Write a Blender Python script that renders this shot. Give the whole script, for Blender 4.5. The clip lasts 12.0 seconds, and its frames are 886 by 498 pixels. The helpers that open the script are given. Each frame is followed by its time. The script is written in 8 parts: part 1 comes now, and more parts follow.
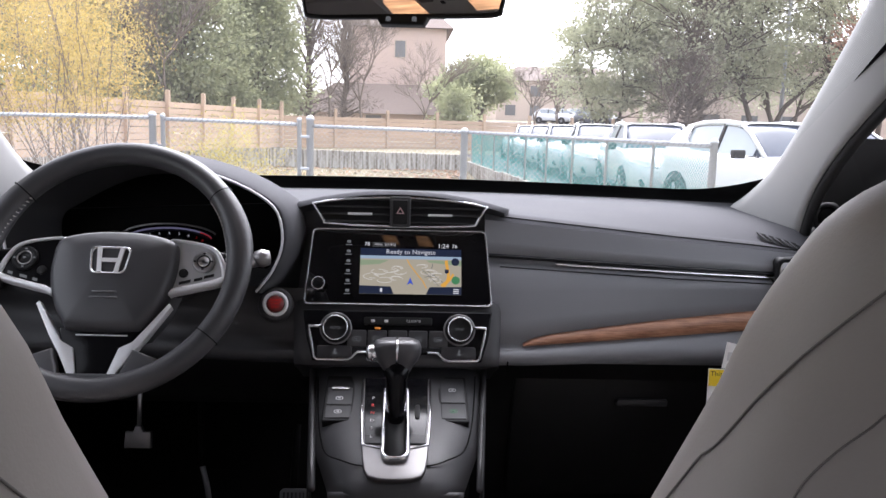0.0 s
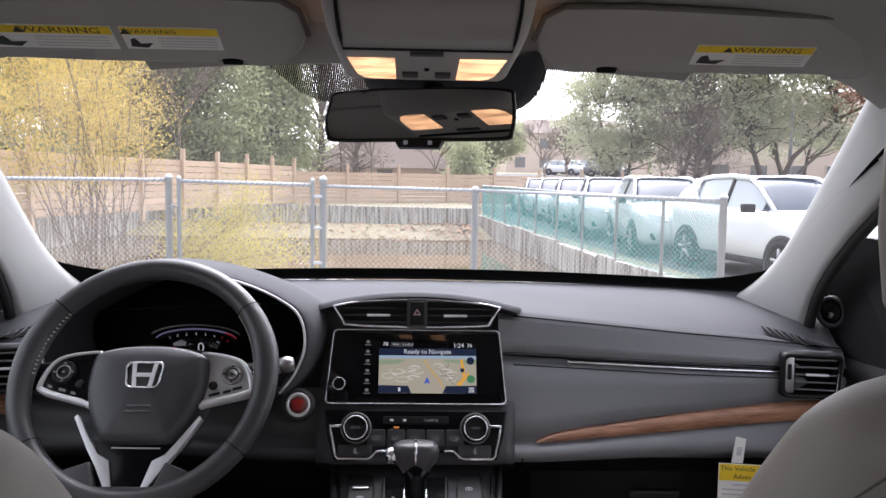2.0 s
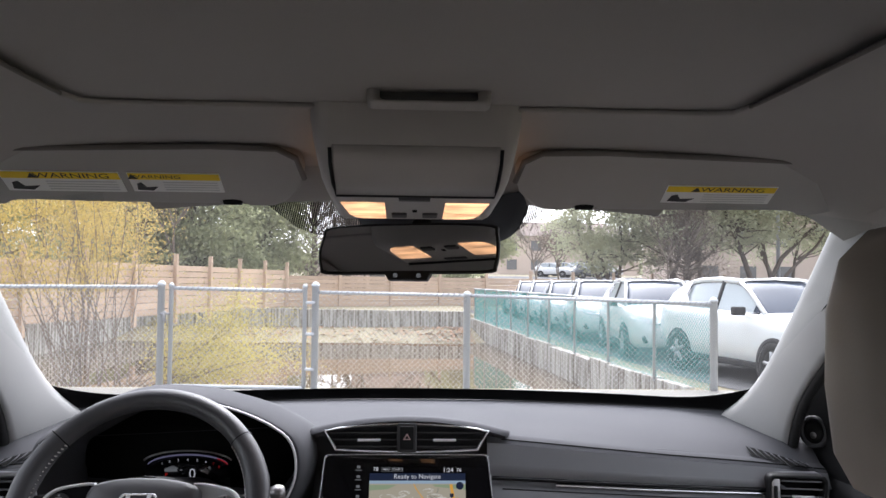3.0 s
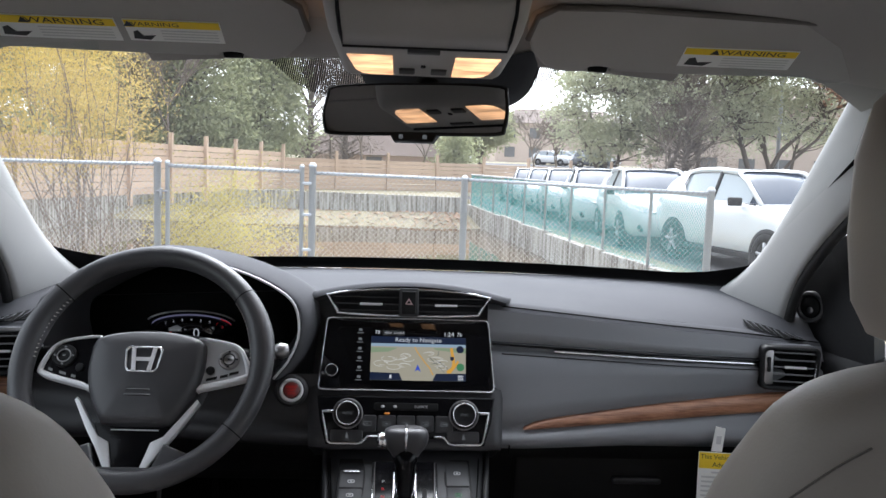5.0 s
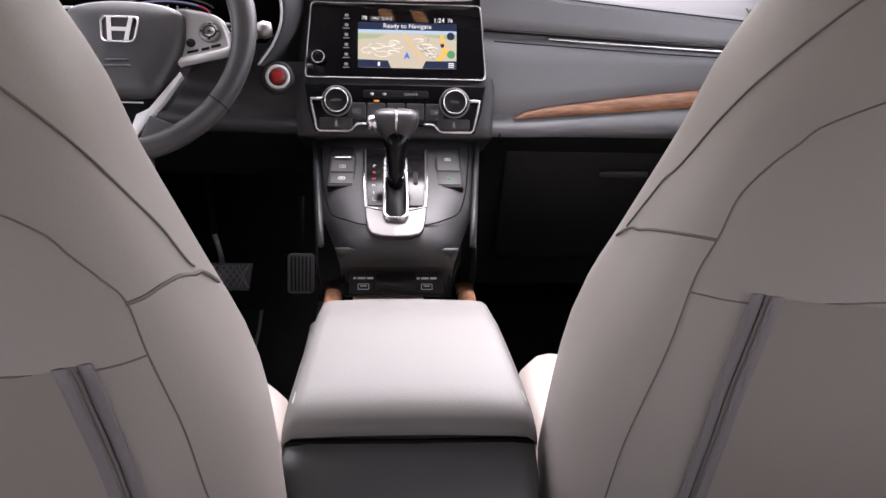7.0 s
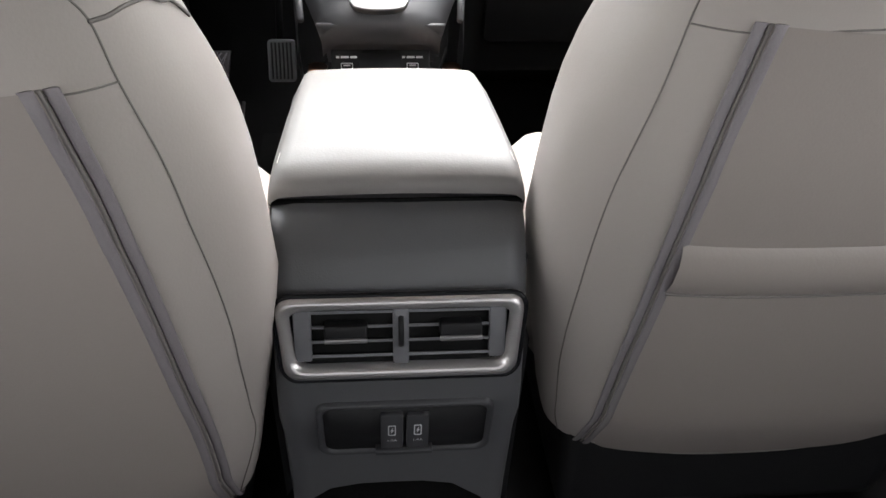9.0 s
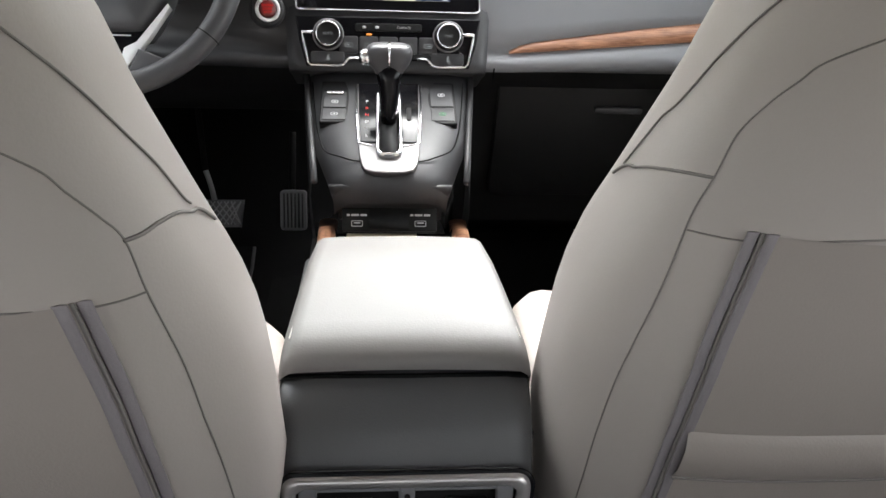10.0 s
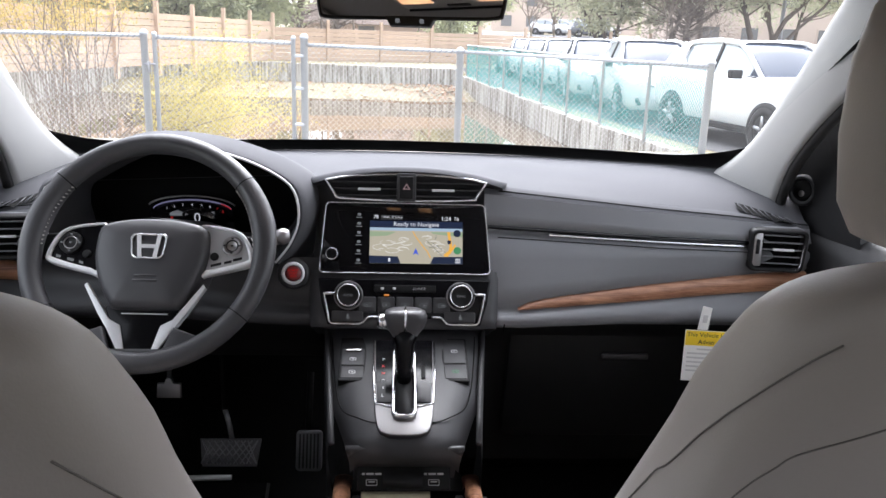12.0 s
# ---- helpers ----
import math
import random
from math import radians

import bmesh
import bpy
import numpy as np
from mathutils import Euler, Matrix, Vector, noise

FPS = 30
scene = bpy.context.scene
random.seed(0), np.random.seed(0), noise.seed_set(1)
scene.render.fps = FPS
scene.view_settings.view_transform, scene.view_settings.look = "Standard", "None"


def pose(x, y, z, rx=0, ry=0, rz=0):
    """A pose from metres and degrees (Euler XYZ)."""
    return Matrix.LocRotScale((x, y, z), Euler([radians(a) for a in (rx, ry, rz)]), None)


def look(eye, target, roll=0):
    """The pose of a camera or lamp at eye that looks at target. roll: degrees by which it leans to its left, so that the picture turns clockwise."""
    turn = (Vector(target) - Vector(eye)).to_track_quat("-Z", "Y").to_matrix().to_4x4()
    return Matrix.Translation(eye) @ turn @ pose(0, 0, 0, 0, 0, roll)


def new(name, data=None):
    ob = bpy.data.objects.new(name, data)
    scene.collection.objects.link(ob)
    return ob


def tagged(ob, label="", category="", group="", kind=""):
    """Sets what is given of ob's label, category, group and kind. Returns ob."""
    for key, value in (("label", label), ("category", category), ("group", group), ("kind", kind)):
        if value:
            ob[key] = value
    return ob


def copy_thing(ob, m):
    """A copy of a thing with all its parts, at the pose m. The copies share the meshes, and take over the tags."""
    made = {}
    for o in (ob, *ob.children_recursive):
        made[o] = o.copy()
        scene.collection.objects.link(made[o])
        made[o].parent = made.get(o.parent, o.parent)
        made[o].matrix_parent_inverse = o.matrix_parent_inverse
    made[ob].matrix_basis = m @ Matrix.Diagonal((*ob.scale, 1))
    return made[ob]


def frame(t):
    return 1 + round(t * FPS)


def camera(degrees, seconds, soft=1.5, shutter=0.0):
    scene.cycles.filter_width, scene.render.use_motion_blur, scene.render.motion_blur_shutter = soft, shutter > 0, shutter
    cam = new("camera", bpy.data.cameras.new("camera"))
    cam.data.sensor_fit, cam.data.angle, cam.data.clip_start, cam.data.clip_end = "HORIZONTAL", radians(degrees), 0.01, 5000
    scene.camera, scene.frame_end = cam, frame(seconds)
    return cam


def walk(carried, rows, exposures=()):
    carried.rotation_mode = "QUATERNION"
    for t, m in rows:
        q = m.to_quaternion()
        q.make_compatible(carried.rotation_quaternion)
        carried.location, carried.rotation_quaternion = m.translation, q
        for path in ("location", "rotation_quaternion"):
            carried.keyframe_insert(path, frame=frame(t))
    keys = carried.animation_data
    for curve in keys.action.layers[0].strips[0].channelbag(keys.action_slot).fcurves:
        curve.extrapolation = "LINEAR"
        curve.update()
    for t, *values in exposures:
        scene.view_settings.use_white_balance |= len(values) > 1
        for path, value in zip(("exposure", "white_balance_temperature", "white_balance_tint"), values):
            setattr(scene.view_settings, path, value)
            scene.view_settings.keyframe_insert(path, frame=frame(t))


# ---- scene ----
cam = camera(58.00, 12.0)
PATH = [
    (0, (0.0037, -1.2677, 1.3308), (0.1063, 0.7064, 1.0268), 1.64),
    (0.5, (-0.0048, -1.2943, 1.3447), (0.0735, 0.6796, 1.0318), 1.43),
    (1, (-0.008, -1.3007, 1.3545), (0.0645, 0.6733, 1.0417), 1.41),
    (1.5, (-0.0113, -1.3024, 1.3881), (0.0577, 0.6734, 1.0857), 1.37),
    (2, (-0.0058, -1.3126, 1.4172), (0.0656, 0.6783, 1.2398), 0.95),
    (2.5, (-0.0017, -1.3347, 1.4432), (0.0817, 0.6632, 1.4082), 0.58),
    (2.7, (-0.0014, -1.3461, 1.451), (0.0858, 0.652, 1.4687), 0.54),
    (4.3, (-0.009, -1.38, 1.4668), (0.073, 0.6128, 1.6161), 1.48),
    (4.5, (-0.0102, -1.3654, 1.4564), (0.0799, 0.6324, 1.4791), 1.75),
    (5, (-0.0137, -1.3432, 1.4247), (0.0883, 0.6436, 1.2191), 1.90),
    (5.5, (-0.0154, -1.3336, 1.4036), (0.0864, 0.6344, 1.0621), 1.97),
    (6, (-0.0129, -1.3297, 1.3835), (0.0788, 0.6122, 0.914), 1.74),
    (6.5, (-0.0136, -1.336, 1.3568), (0.0961, 0.5659, 0.7479), 2.17),
    (7, (-0.0117, -1.348, 1.3182), (0.1268, 0.4817, 0.5226), 2.08),
    (7.4, (-0.0086, -1.3559, 1.3014), (0.1486, 0.3978, 0.3527), 2.27),
    (7.7, (-0.0101, -1.3548, 1.2891), (0.1655, 0.3241, 0.2165), 2.48),
    (9.3, (-0.0109, -1.3564, 1.2732), (0.1546, 0.2342, 0.0721), 2.38),
    (9.5, (-0.0115, -1.354, 1.2843), (0.1499, 0.2878, 0.1536), 2.37),
    (10, (-0.0151, -1.3479, 1.3185), (0.1456, 0.4116, 0.3813), 2.54),
    (10.5, (-0.0189, -1.3431, 1.3545), (0.1383, 0.4983, 0.5899), 2.62),
    (11, (-0.0164, -1.3414, 1.3932), (0.1301, 0.5432, 0.7399), 2.35),
    (11.5, (-0.0224, -1.3495, 1.4276), (0.1172, 0.5592, 0.847), 1.87),
    (12, (-0.0189, -1.357, 1.446), (0.1027, 0.5718, 0.9315), 1.91),
]
walk(cam, [(t, look(eye, target, roll)) for t, eye, target, roll in PATH],
     exposures=[(t, 1.05 + stops, kelvin, tint) for t, stops, kelvin, tint in (
         (0, 0.15, 6500, 16), (1.5, 0.15, 6500, 16), (2.5, -0.1, 6500, 15), (4.5, -0.1, 6400, 8), (5.5, 0.05, 6300, 10), (6.5, 0.45, 6500, 15), (7, 1.02, 6900, 20), (7.5, 1.1, 6900, 17), (9.5, 1.68, 6900, 8), (10, 1.4, 6900, 7), (10.5, 1.32, 6900, 5), (11, 1.15, 6800, 9), (11.5, 1.02, 6600, 12), (12, 0.5, 6500, 12))])

# ---------------- world and light ----------------
world = bpy.data.worlds.new("sky")
scene.world = world
world.use_nodes = True
wn, wl = world.node_tree.nodes, world.node_tree.links
sky = wn.new("ShaderNodeTexSky")
sky.sky_type = "NISHITA"
sky.sun_disc = False
sky.sun_elevation, sky.sun_rotation = radians(54), radians(13)
sky.air_density, sky.dust_density, sky.ozone_density = 1.0, 4.0, 1.0
hsv = wn.new("ShaderNodeHueSaturation")
hsv.inputs["Saturation"].default_value = 0.12
hsv.inputs["Value"].default_value = 1.5
wl.new(sky.outputs[0], hsv.inputs["Color"])
cool = wn.new("ShaderNodeMix")
cool.data_type, cool.blend_type = "RGBA", "MULTIPLY"
cool.inputs[0].default_value = 1.0
cool.inputs[7].default_value = (0.97, 0.98, 1.06, 1)
wl.new(hsv.outputs[0], cool.inputs[6])
wl.new(cool.outputs[2], wn["Background"].inputs[0])
wn["Background"].inputs[1].default_value = 0.25

sun = new("sun", bpy.data.lights.new("sun", "SUN"))
sun.data.energy, sun.data.angle, sun.data.color = 0.10, radians(60), (1.0, 0.98, 0.95)
sun.matrix_world = look((12, 52, 73), (0, 0, 0))


# ---------------- mesh helpers ----------------
def thing(name, loc, label, category, group="", kind=""):
    ob = new(name)
    ob.empty_display_size = 0.05
    ob.location = loc
    return tagged(ob, label, category, group, kind)


def world_of(ob):
    m = Matrix.Translation(ob.location)
    return world_of(ob.parent) @ m if ob.parent else m


def mesh_from(name, bm, material, smooth=True):
    me = bpy.data.meshes.new(name)
    bmesh.ops.recalc_face_normals(bm, faces=bm.faces)
    bm.to_mesh(me)
    bm.free()
    me.materials.append(material)
    for p in me.polygons:
        p.use_smooth = smooth
    return me


def part(name, bm, material, parent, label="", smooth=True, kind=""):
    """One mesh object, given in world coordinates, under a thing or a part."""
    bmesh.ops.translate(bm, verts=bm.verts, vec=-world_of(parent).translation)
    ob = new(name, mesh_from(name, bm, material, smooth))
    ob.parent = parent
    return tagged(ob, label, kind=kind)


def solo(name, bm, material, label, category, kind="", group="", smooth=True):
    """A thing or a piece of the setting that is one mesh; its origin goes to its base."""
    lo = [min(v.co[i] for v in bm.verts) for i in range(3)]
    hi = [max(v.co[i] for v in bm.verts) for i in range(3)]
    base = Vector(((lo[0] + hi[0]) / 2, (lo[1] + hi[1]) / 2, lo[2]))
    bmesh.ops.translate(bm, verts=bm.verts, vec=-base)
    ob = new(name, mesh_from(name, bm, material, smooth))
    ob.location = base
    return tagged(ob, label, category, group, kind)


def join(*bms):
    out = bms[0]
    for b in bms[1:]:
        me = bpy.data.meshes.new("tmp")
        b.to_mesh(me)
        b.free()
        out.from_mesh(me)
        bpy.data.meshes.remove(me)
    return out


def loft(rows, closed=False, cap=False):
    """A skin over rows of points; closed: each row is a ring; cap: the first and last ring are filled."""
    bm = bmesh.new()
    vs = [[bm.verts.new(p) for p in r] for r in rows]
    n = len(rows[0])
    for a, b in zip(vs, vs[1:]):
        for i in range(n if closed else n - 1):
            j = (i + 1) % n
            bm.faces.new((a[i], a[j], b[j], b[i]))
    if cap and closed:
        bm.faces.new(vs[0])
        bm.faces.new(vs[-1])
    bmesh.ops.remove_doubles(bm, verts=bm.verts, dist=1e-6)
    return bm


def thicken(rows, vec):
    """A sheet of rows made solid by moving a copy along vec."""
    v = Vector(vec)
    n = len(rows[0])
    ring = [[Vector(p) for p in r] + [Vector(p) + v for p in reversed(r)] for r in rows]
    return loft(ring, closed=True, cap=True)


def box(x0, x1, y0, y1, z0, z1, bevel=0.0, seg=2):
    bm = bmesh.new()
    bmesh.ops.create_cube(bm, size=1.0)
    bmesh.ops.scale(bm, verts=bm.verts, vec=(abs(x1 - x0), abs(y1 - y0), abs(z1 - z0)))
    bmesh.ops.translate(bm, verts=bm.verts, vec=((x0 + x1) / 2, (y0 + y1) / 2, (z0 + z1) / 2))
    if bevel:
        bmesh.ops.bevel(bm, geom=bm.edges[:], offset=bevel, segments=seg, affect="EDGES", profile=0.6)
    return bm


def moved(bm, m):
    bmesh.ops.transform(bm, matrix=m, verts=bm.verts)
    return bm


def tube(points, r, sides=8, closed=False, flat=None, caps=True):
    """A round bar along points; r may be a list; flat: a normal along which it is squashed to a third."""
    pts = [Vector(p) for p in points]
    rows = []
    n = len(pts)
    up = Vector((0, 0, 1))
    last = None
    for i, p in enumerate(pts):
        d = (pts[(i + 1) % n] - pts[i - 1]) if closed else (pts[min(i + 1, n - 1)] - pts[max(i - 1, 0)])
        d.normalize()
        a = last if last else (up.cross(d) if abs(d.z) < 0.95 else Vector((1, 0, 0)).cross(d))
        a = (a - d * a.dot(d)).normalized()
        last = a
        b = d.cross(a)
        rr = r[i] if isinstance(r, (list, tuple)) else r
        ring = []
        for k in range(sides):
            t = 2 * math.pi * k / sides
            o = a * math.cos(t) * rr + b * math.sin(t) * rr
            if flat:
                f = Vector(flat).normalized()
                o -= f * o.dot(f) * 0.65
            ring.append(p + o)
        rows.append(ring)
    if closed:
        rows.append(rows[0])
    return loft(rows, closed=True, cap=caps and not closed)


def lathe(profile, center, axis, sides=32, cap=True):
    """A turned body: profile of (radius, along the axis)."""
    ax = Vector(axis).normalized()
    a = ax.orthogonal().normalized()
    b = ax.cross(a)
    rows = [[Vector(center) + ax * h + (a * math.cos(2 * math.pi * k / sides) + b * math.sin(2 * math.pi * k / sides)) * max(r, 1e-5)
             for k in range(sides)] for r, h in profile]
    return loft(rows, closed=True, cap=cap)


def smooth_line(points, n):
    """n points on a soft curve through the given ones."""
    P = [Vector(p) for p in points]
    P = [P[0] * 2 - P[1]] + P + [P[-1] * 2 - P[-2]]
    out = []
    for i in range(n):
        u = i / (n - 1) * (len(P) - 3)
        k = min(int(u), len(P) - 4)
        t = u - k
        a, b, c, d = P[k:k + 4]
        out.append(0.5 * (2 * b + (c - a) * t + (2 * a - 5 * b + 4 * c - d) * t * t + (3 * b - a - 3 * c + d) * t ** 3))
    return out


def frame_of(o, ux, uz):
    """A pose whose x runs along ux, z along uz as nearly as can be and y away behind."""
    x = Vector(ux).normalized()
    z = Vector(uz)
    z = (z - x * z.dot(x)).normalized()
    y = z.cross(x)
    m = Matrix((x, y, z)).transposed().to_4x4()
    m.translation = Vector(o)
    return m


def slab(outline, m, depth, bevel=0.0, seg=2):
    """A plate: an outline of (x, z) in the pose m, with its face at y = 0 and its body behind it."""
    bm = bmesh.new()
    lo = [bm.verts.new((x, 0, z)) for x, z in outline]
    f = bm.faces.new(lo)
    r = bmesh.ops.extrude_face_region(bm, geom=[f])
    vs = [v for v in r["geom"] if isinstance(v, bmesh.types.BMVert)]
    bmesh.ops.translate(bm, verts=vs, vec=(0, depth, 0))
    if bevel:
        fe = [e for e in bm.edges if all(abs(v.co.y) < 1e-7 for v in e.verts)]
        bmesh.ops.bevel(bm, geom=fe, offset=bevel, segments=seg, affect="EDGES", profile=0.6)
    return moved(bm, m)


def rounded(x0, x1, z0, z1, r, n=5):
    pts = []
    for cx, cz, a0 in ((x1 - r, z1 - r, 0), (x0 + r, z1 - r, 90), (x0 + r, z0 + r, 180), (x1 - r, z0 + r, 270)):
        for i in range(n + 1):
            a = radians(a0 + 90 * i / n)
            pts.append((cx + r * math.cos(a), cz + r * math.sin(a)))
    return pts


def ring_plate(outer, inner, m, depth):
    """A frame between two outlines with as many points."""
    n = len(outer)
    rows = []
    for k in range(n + 1):
        o, i = outer[k % n], inner[k % n]
        rows.append([(o[0], depth, o[1]), (o[0], 0, o[1]), ((o[0] * 0.6 + i[0] * 0.4), -depth * 0.25, (o[1] * 0.6 + i[1] * 0.4)), (i[0], 0, i[1]), (i[0], depth, i[1])])
    return moved(loft(rows), m)


def inset(outline, d):
    cx = sum(p[0] for p in outline) / len(outline)
    cz = sum(p[1] for p in outline) / len(outline)
    w = max(abs(p[0] - cx) for p in outline)
    h = max(abs(p[1] - cz) for p in outline)
    return [(cx + (x - cx) * (1 - d / w), cz + (z - cz) * (1 - d / h)) for x, z in outline]


def words(text, m, size, material, parent, name="lettering", align="CENTER", squeeze=1.0):
    """Flat letters in the pose m (x along the line, z up), facing -y."""
    cu = bpy.data.curves.new("letters", "FONT")
    cu.body, cu.size, cu.align_x, cu.align_y = text, size, align, "CENTER"
    cu.resolution_u = 2
    tmp = new("letters_tmp", cu)
    dg = bpy.context.evaluated_depsgraph_get()
    me = bpy.data.meshes.new_from_object(tmp.evaluated_get(dg))
    bpy.data.objects.remove(tmp)
    bm = bmesh.new()
    bm.from_mesh(me)
    bpy.data.meshes.remove(me)
    bmesh.ops.scale(bm, verts=bm.verts, vec=(squeeze, 1, 1))
    moved(bm, m @ pose(0, 0, 0, 90, 0, 0))
    return part(name, bm, material, parent, smooth=False)


# ---------------- materials ----------------
def mat(name, base, rough=0.5, metal=0.0, bump=0.0, grain=400.0, var=0.12, blotch=6.0, spec=0.5, coat=0.0, tint=None, rand=0.0):
    """A surface whose colour and roughness vary at two scales, with a fine relief."""
    m = bpy.data.materials.new(name)
    m.use_nodes = True
    N, L = m.node_tree.nodes, m.node_tree.links
    p = N["Principled BSDF"]
    tc = N.new("ShaderNodeTexCoord")
    big, fine = N.new("ShaderNodeTexNoise"), N.new("ShaderNodeTexNoise")
    for nd, sc, de in ((big, blotch, 4), (fine, grain, 2)):
        nd.inputs["Scale"].default_value = sc
        nd.inputs["Detail"].default_value = de
        L.new(tc.outputs["Object"], nd.inputs["Vector"])
    mx = N.new("ShaderNodeMix")
    mx.data_type = "RGBA"
    lo = [max(0.0, c * (1 - var)) for c in base]
    hi = [min(1.0, c * (1 + var)) for c in (tint or base)]
    mx.inputs[6].default_value, mx.inputs[7].default_value = (*lo, 1), (*hi, 1)
    add = N.new("ShaderNodeMath")
    add.operation = "MULTIPLY_ADD"
    add.inputs[1].default_value = 0.4
    L.new(fine.outputs[0], add.inputs[0])
    sc2 = N.new("ShaderNodeMath")
    sc2.operation = "MULTIPLY"
    sc2.inputs[1].default_value = 0.6
    L.new(big.outputs[0], sc2.inputs[0])
    L.new(sc2.outputs[0], add.inputs[2])
    fac = add.outputs[0]
    if rand:
        oi = N.new("ShaderNodeObjectInfo")
        r2 = N.new("ShaderNodeMath")
        r2.operation = "MULTIPLY_ADD"
        r2.inputs[1].default_value = rand
        L.new(oi.outputs["Random"], r2.inputs[0])
        L.new(fac, r2.inputs[2])
        fac = r2.outputs[0]
    L.new(fac, mx.inputs[0])
    L.new(mx.outputs[2], p.inputs["Base Color"])
    rr = N.new("ShaderNodeMapRange")
    rr.inputs["To Min"].default_value, rr.inputs["To Max"].default_value = max(0.02, rough * 0.8), min(1, rough * 1.2)
    L.new(big.outputs[0], rr.inputs["Value"])
    L.new(rr.outputs[0], p.inputs["Roughness"])
    p.inputs["Metallic"].default_value = metal
    p.inputs["Specular IOR Level"].default_value = spec
    p.inputs["Coat Weight"].default_value = coat
    if bump:
        b = N.new("ShaderNodeBump")
        b.inputs["Strength"].default_value = bump
        b.inputs["Distance"].default_value = 0.5 / grain
        L.new(fine.outputs[0], b.inputs["Height"])
        L.new(b.outputs[0], p.inputs["Normal"])
    return m


def glow(name, color, strength, base=(0.02, 0.02, 0.02)):
    m = bpy.data.materials.new(name)
    m.use_nodes = True
    p = m.node_tree.nodes["Principled BSDF"]
    p.inputs["Base Color"].default_value = (*base, 1)
    p.inputs["Emission Color"].default_value = (*color, 1)
    p.inputs["Emission Strength"].default_value = strength
    p.inputs["Roughness"].default_value = 0.3
    p.inputs["Specular IOR Level"].default_value = 0.15
    return m


def glass(name, tint, gloss=0.04, veil=0.0):
    """A thin pane: clear, a little glossy, with an optional pale scatter that imitates haze through drizzle and dust.
    """
    m = bpy.data.materials.new(name)
    m.use_nodes = True
    N, L = m.node_tree.nodes, m.node_tree.links
    N.remove(N["Principled BSDF"])
    tr, gl, mx = (N.new(k) for k in ("ShaderNodeBsdfTransparent", "ShaderNodeBsdfGlossy", "ShaderNodeMixShader"))
    tr.inputs[0].default_value = (*tint, 1)
    gl.inputs["Roughness"].default_value = 0.02
    mx.inputs[0].default_value = gloss
    L.new(tr.outputs[0], mx.inputs[1])
    L.new(gl.outputs[0], mx.inputs[2])
    out = mx.outputs[0]
    # Mottled translucent share that lays haze over the view outside.
    if veil:
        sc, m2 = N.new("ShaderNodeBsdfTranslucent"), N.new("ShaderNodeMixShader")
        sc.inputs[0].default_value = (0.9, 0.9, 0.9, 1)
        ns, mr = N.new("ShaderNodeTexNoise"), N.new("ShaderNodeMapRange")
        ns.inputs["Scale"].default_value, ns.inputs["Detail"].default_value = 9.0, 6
        mr.inputs["To Min"].default_value, mr.inputs["To Max"].default_value = veil * 0.6, veil * 1.4
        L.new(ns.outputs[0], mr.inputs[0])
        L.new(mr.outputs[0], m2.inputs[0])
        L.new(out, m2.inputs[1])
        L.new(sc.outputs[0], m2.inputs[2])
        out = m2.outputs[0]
    L.new(out, N["Material Output"].inputs[0])
    return m


def wood_mat(name, dark, light, axis_scale):
    m = bpy.data.materials.new(name)
    m.use_nodes = True
    N, L = m.node_tree.nodes, m.node_tree.links
    p = N["Principled BSDF"]
    tc, mp = N.new("ShaderNodeTexCoord"), N.new("ShaderNodeMapping")
    mp.inputs["Scale"].default_value = axis_scale
    L.new(tc.outputs["Object"], mp.inputs[0])
    n1, n2 = N.new("ShaderNodeTexNoise"), N.new("ShaderNodeTexNoise")
    n1.inputs["Scale"].default_value, n1.inputs["Detail"].default_value = 1.0, 6
    n1.inputs["Distortion"].default_value = 0.6
    n2.inputs["Scale"].default_value, n2.inputs["Detail"].default_value = 5.0, 3
    L.new(mp.outputs[0], n1.inputs[0])
    L.new(mp.outputs[0], n2.inputs[0])
    r1 = N.new("ShaderNodeValToRGB")
    r1.color_ramp.elements[0].position, r1.color_ramp.elements[1].position = 0.36, 0.66
    r1.color_ramp.elements[0].color, r1.color_ramp.elements[1].color = (*dark, 1), (*light, 1)
    ad = N.new("ShaderNodeMath")
    ad.operation = "MULTIPLY_ADD"
    ad.inputs[1].default_value = 0.35
    L.new(n2.outputs[0], ad.inputs[0])
    sb = N.new("ShaderNodeMath")
    sb.operation = "MULTIPLY"
    sb.inputs[1].default_value = 0.68
    L.new(n1.outputs[0], sb.inputs[0])
    L.new(sb.outputs[0], ad.inputs[2])
    L.new(ad.outputs[0], r1.inputs[0])
    L.new(r1.outputs[0], p.inputs["Base Color"])
    p.inputs["Roughness"].default_value = 0.42
    return m


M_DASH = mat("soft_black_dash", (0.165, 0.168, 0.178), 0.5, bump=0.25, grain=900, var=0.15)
M_DASHTOP = mat("dark_grey_dash_top", (0.078, 0.079, 0.085), 0.8, spec=0.14, bump=0.3, grain=900, var=0.12)
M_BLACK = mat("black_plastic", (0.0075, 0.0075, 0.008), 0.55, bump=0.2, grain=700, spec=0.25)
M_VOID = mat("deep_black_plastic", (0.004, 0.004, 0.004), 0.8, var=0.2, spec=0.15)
M_GLOSS = mat("piano_black", (0.006, 0.006, 0.007), 0.14, var=0.05, spec=0.16)
M_CHROME = mat("satin_chrome", (0.72, 0.72, 0.73), 0.24, metal=1.0, var=0.05, grain=300)
M_SILVER = mat("silver_paint", (0.75, 0.75, 0.76), 0.35, metal=0.25, var=0.05)
M_PADGREY = mat("grey_metallic_pad", (0.48, 0.48, 0.49), 0.35, metal=0.3, var=0.05)
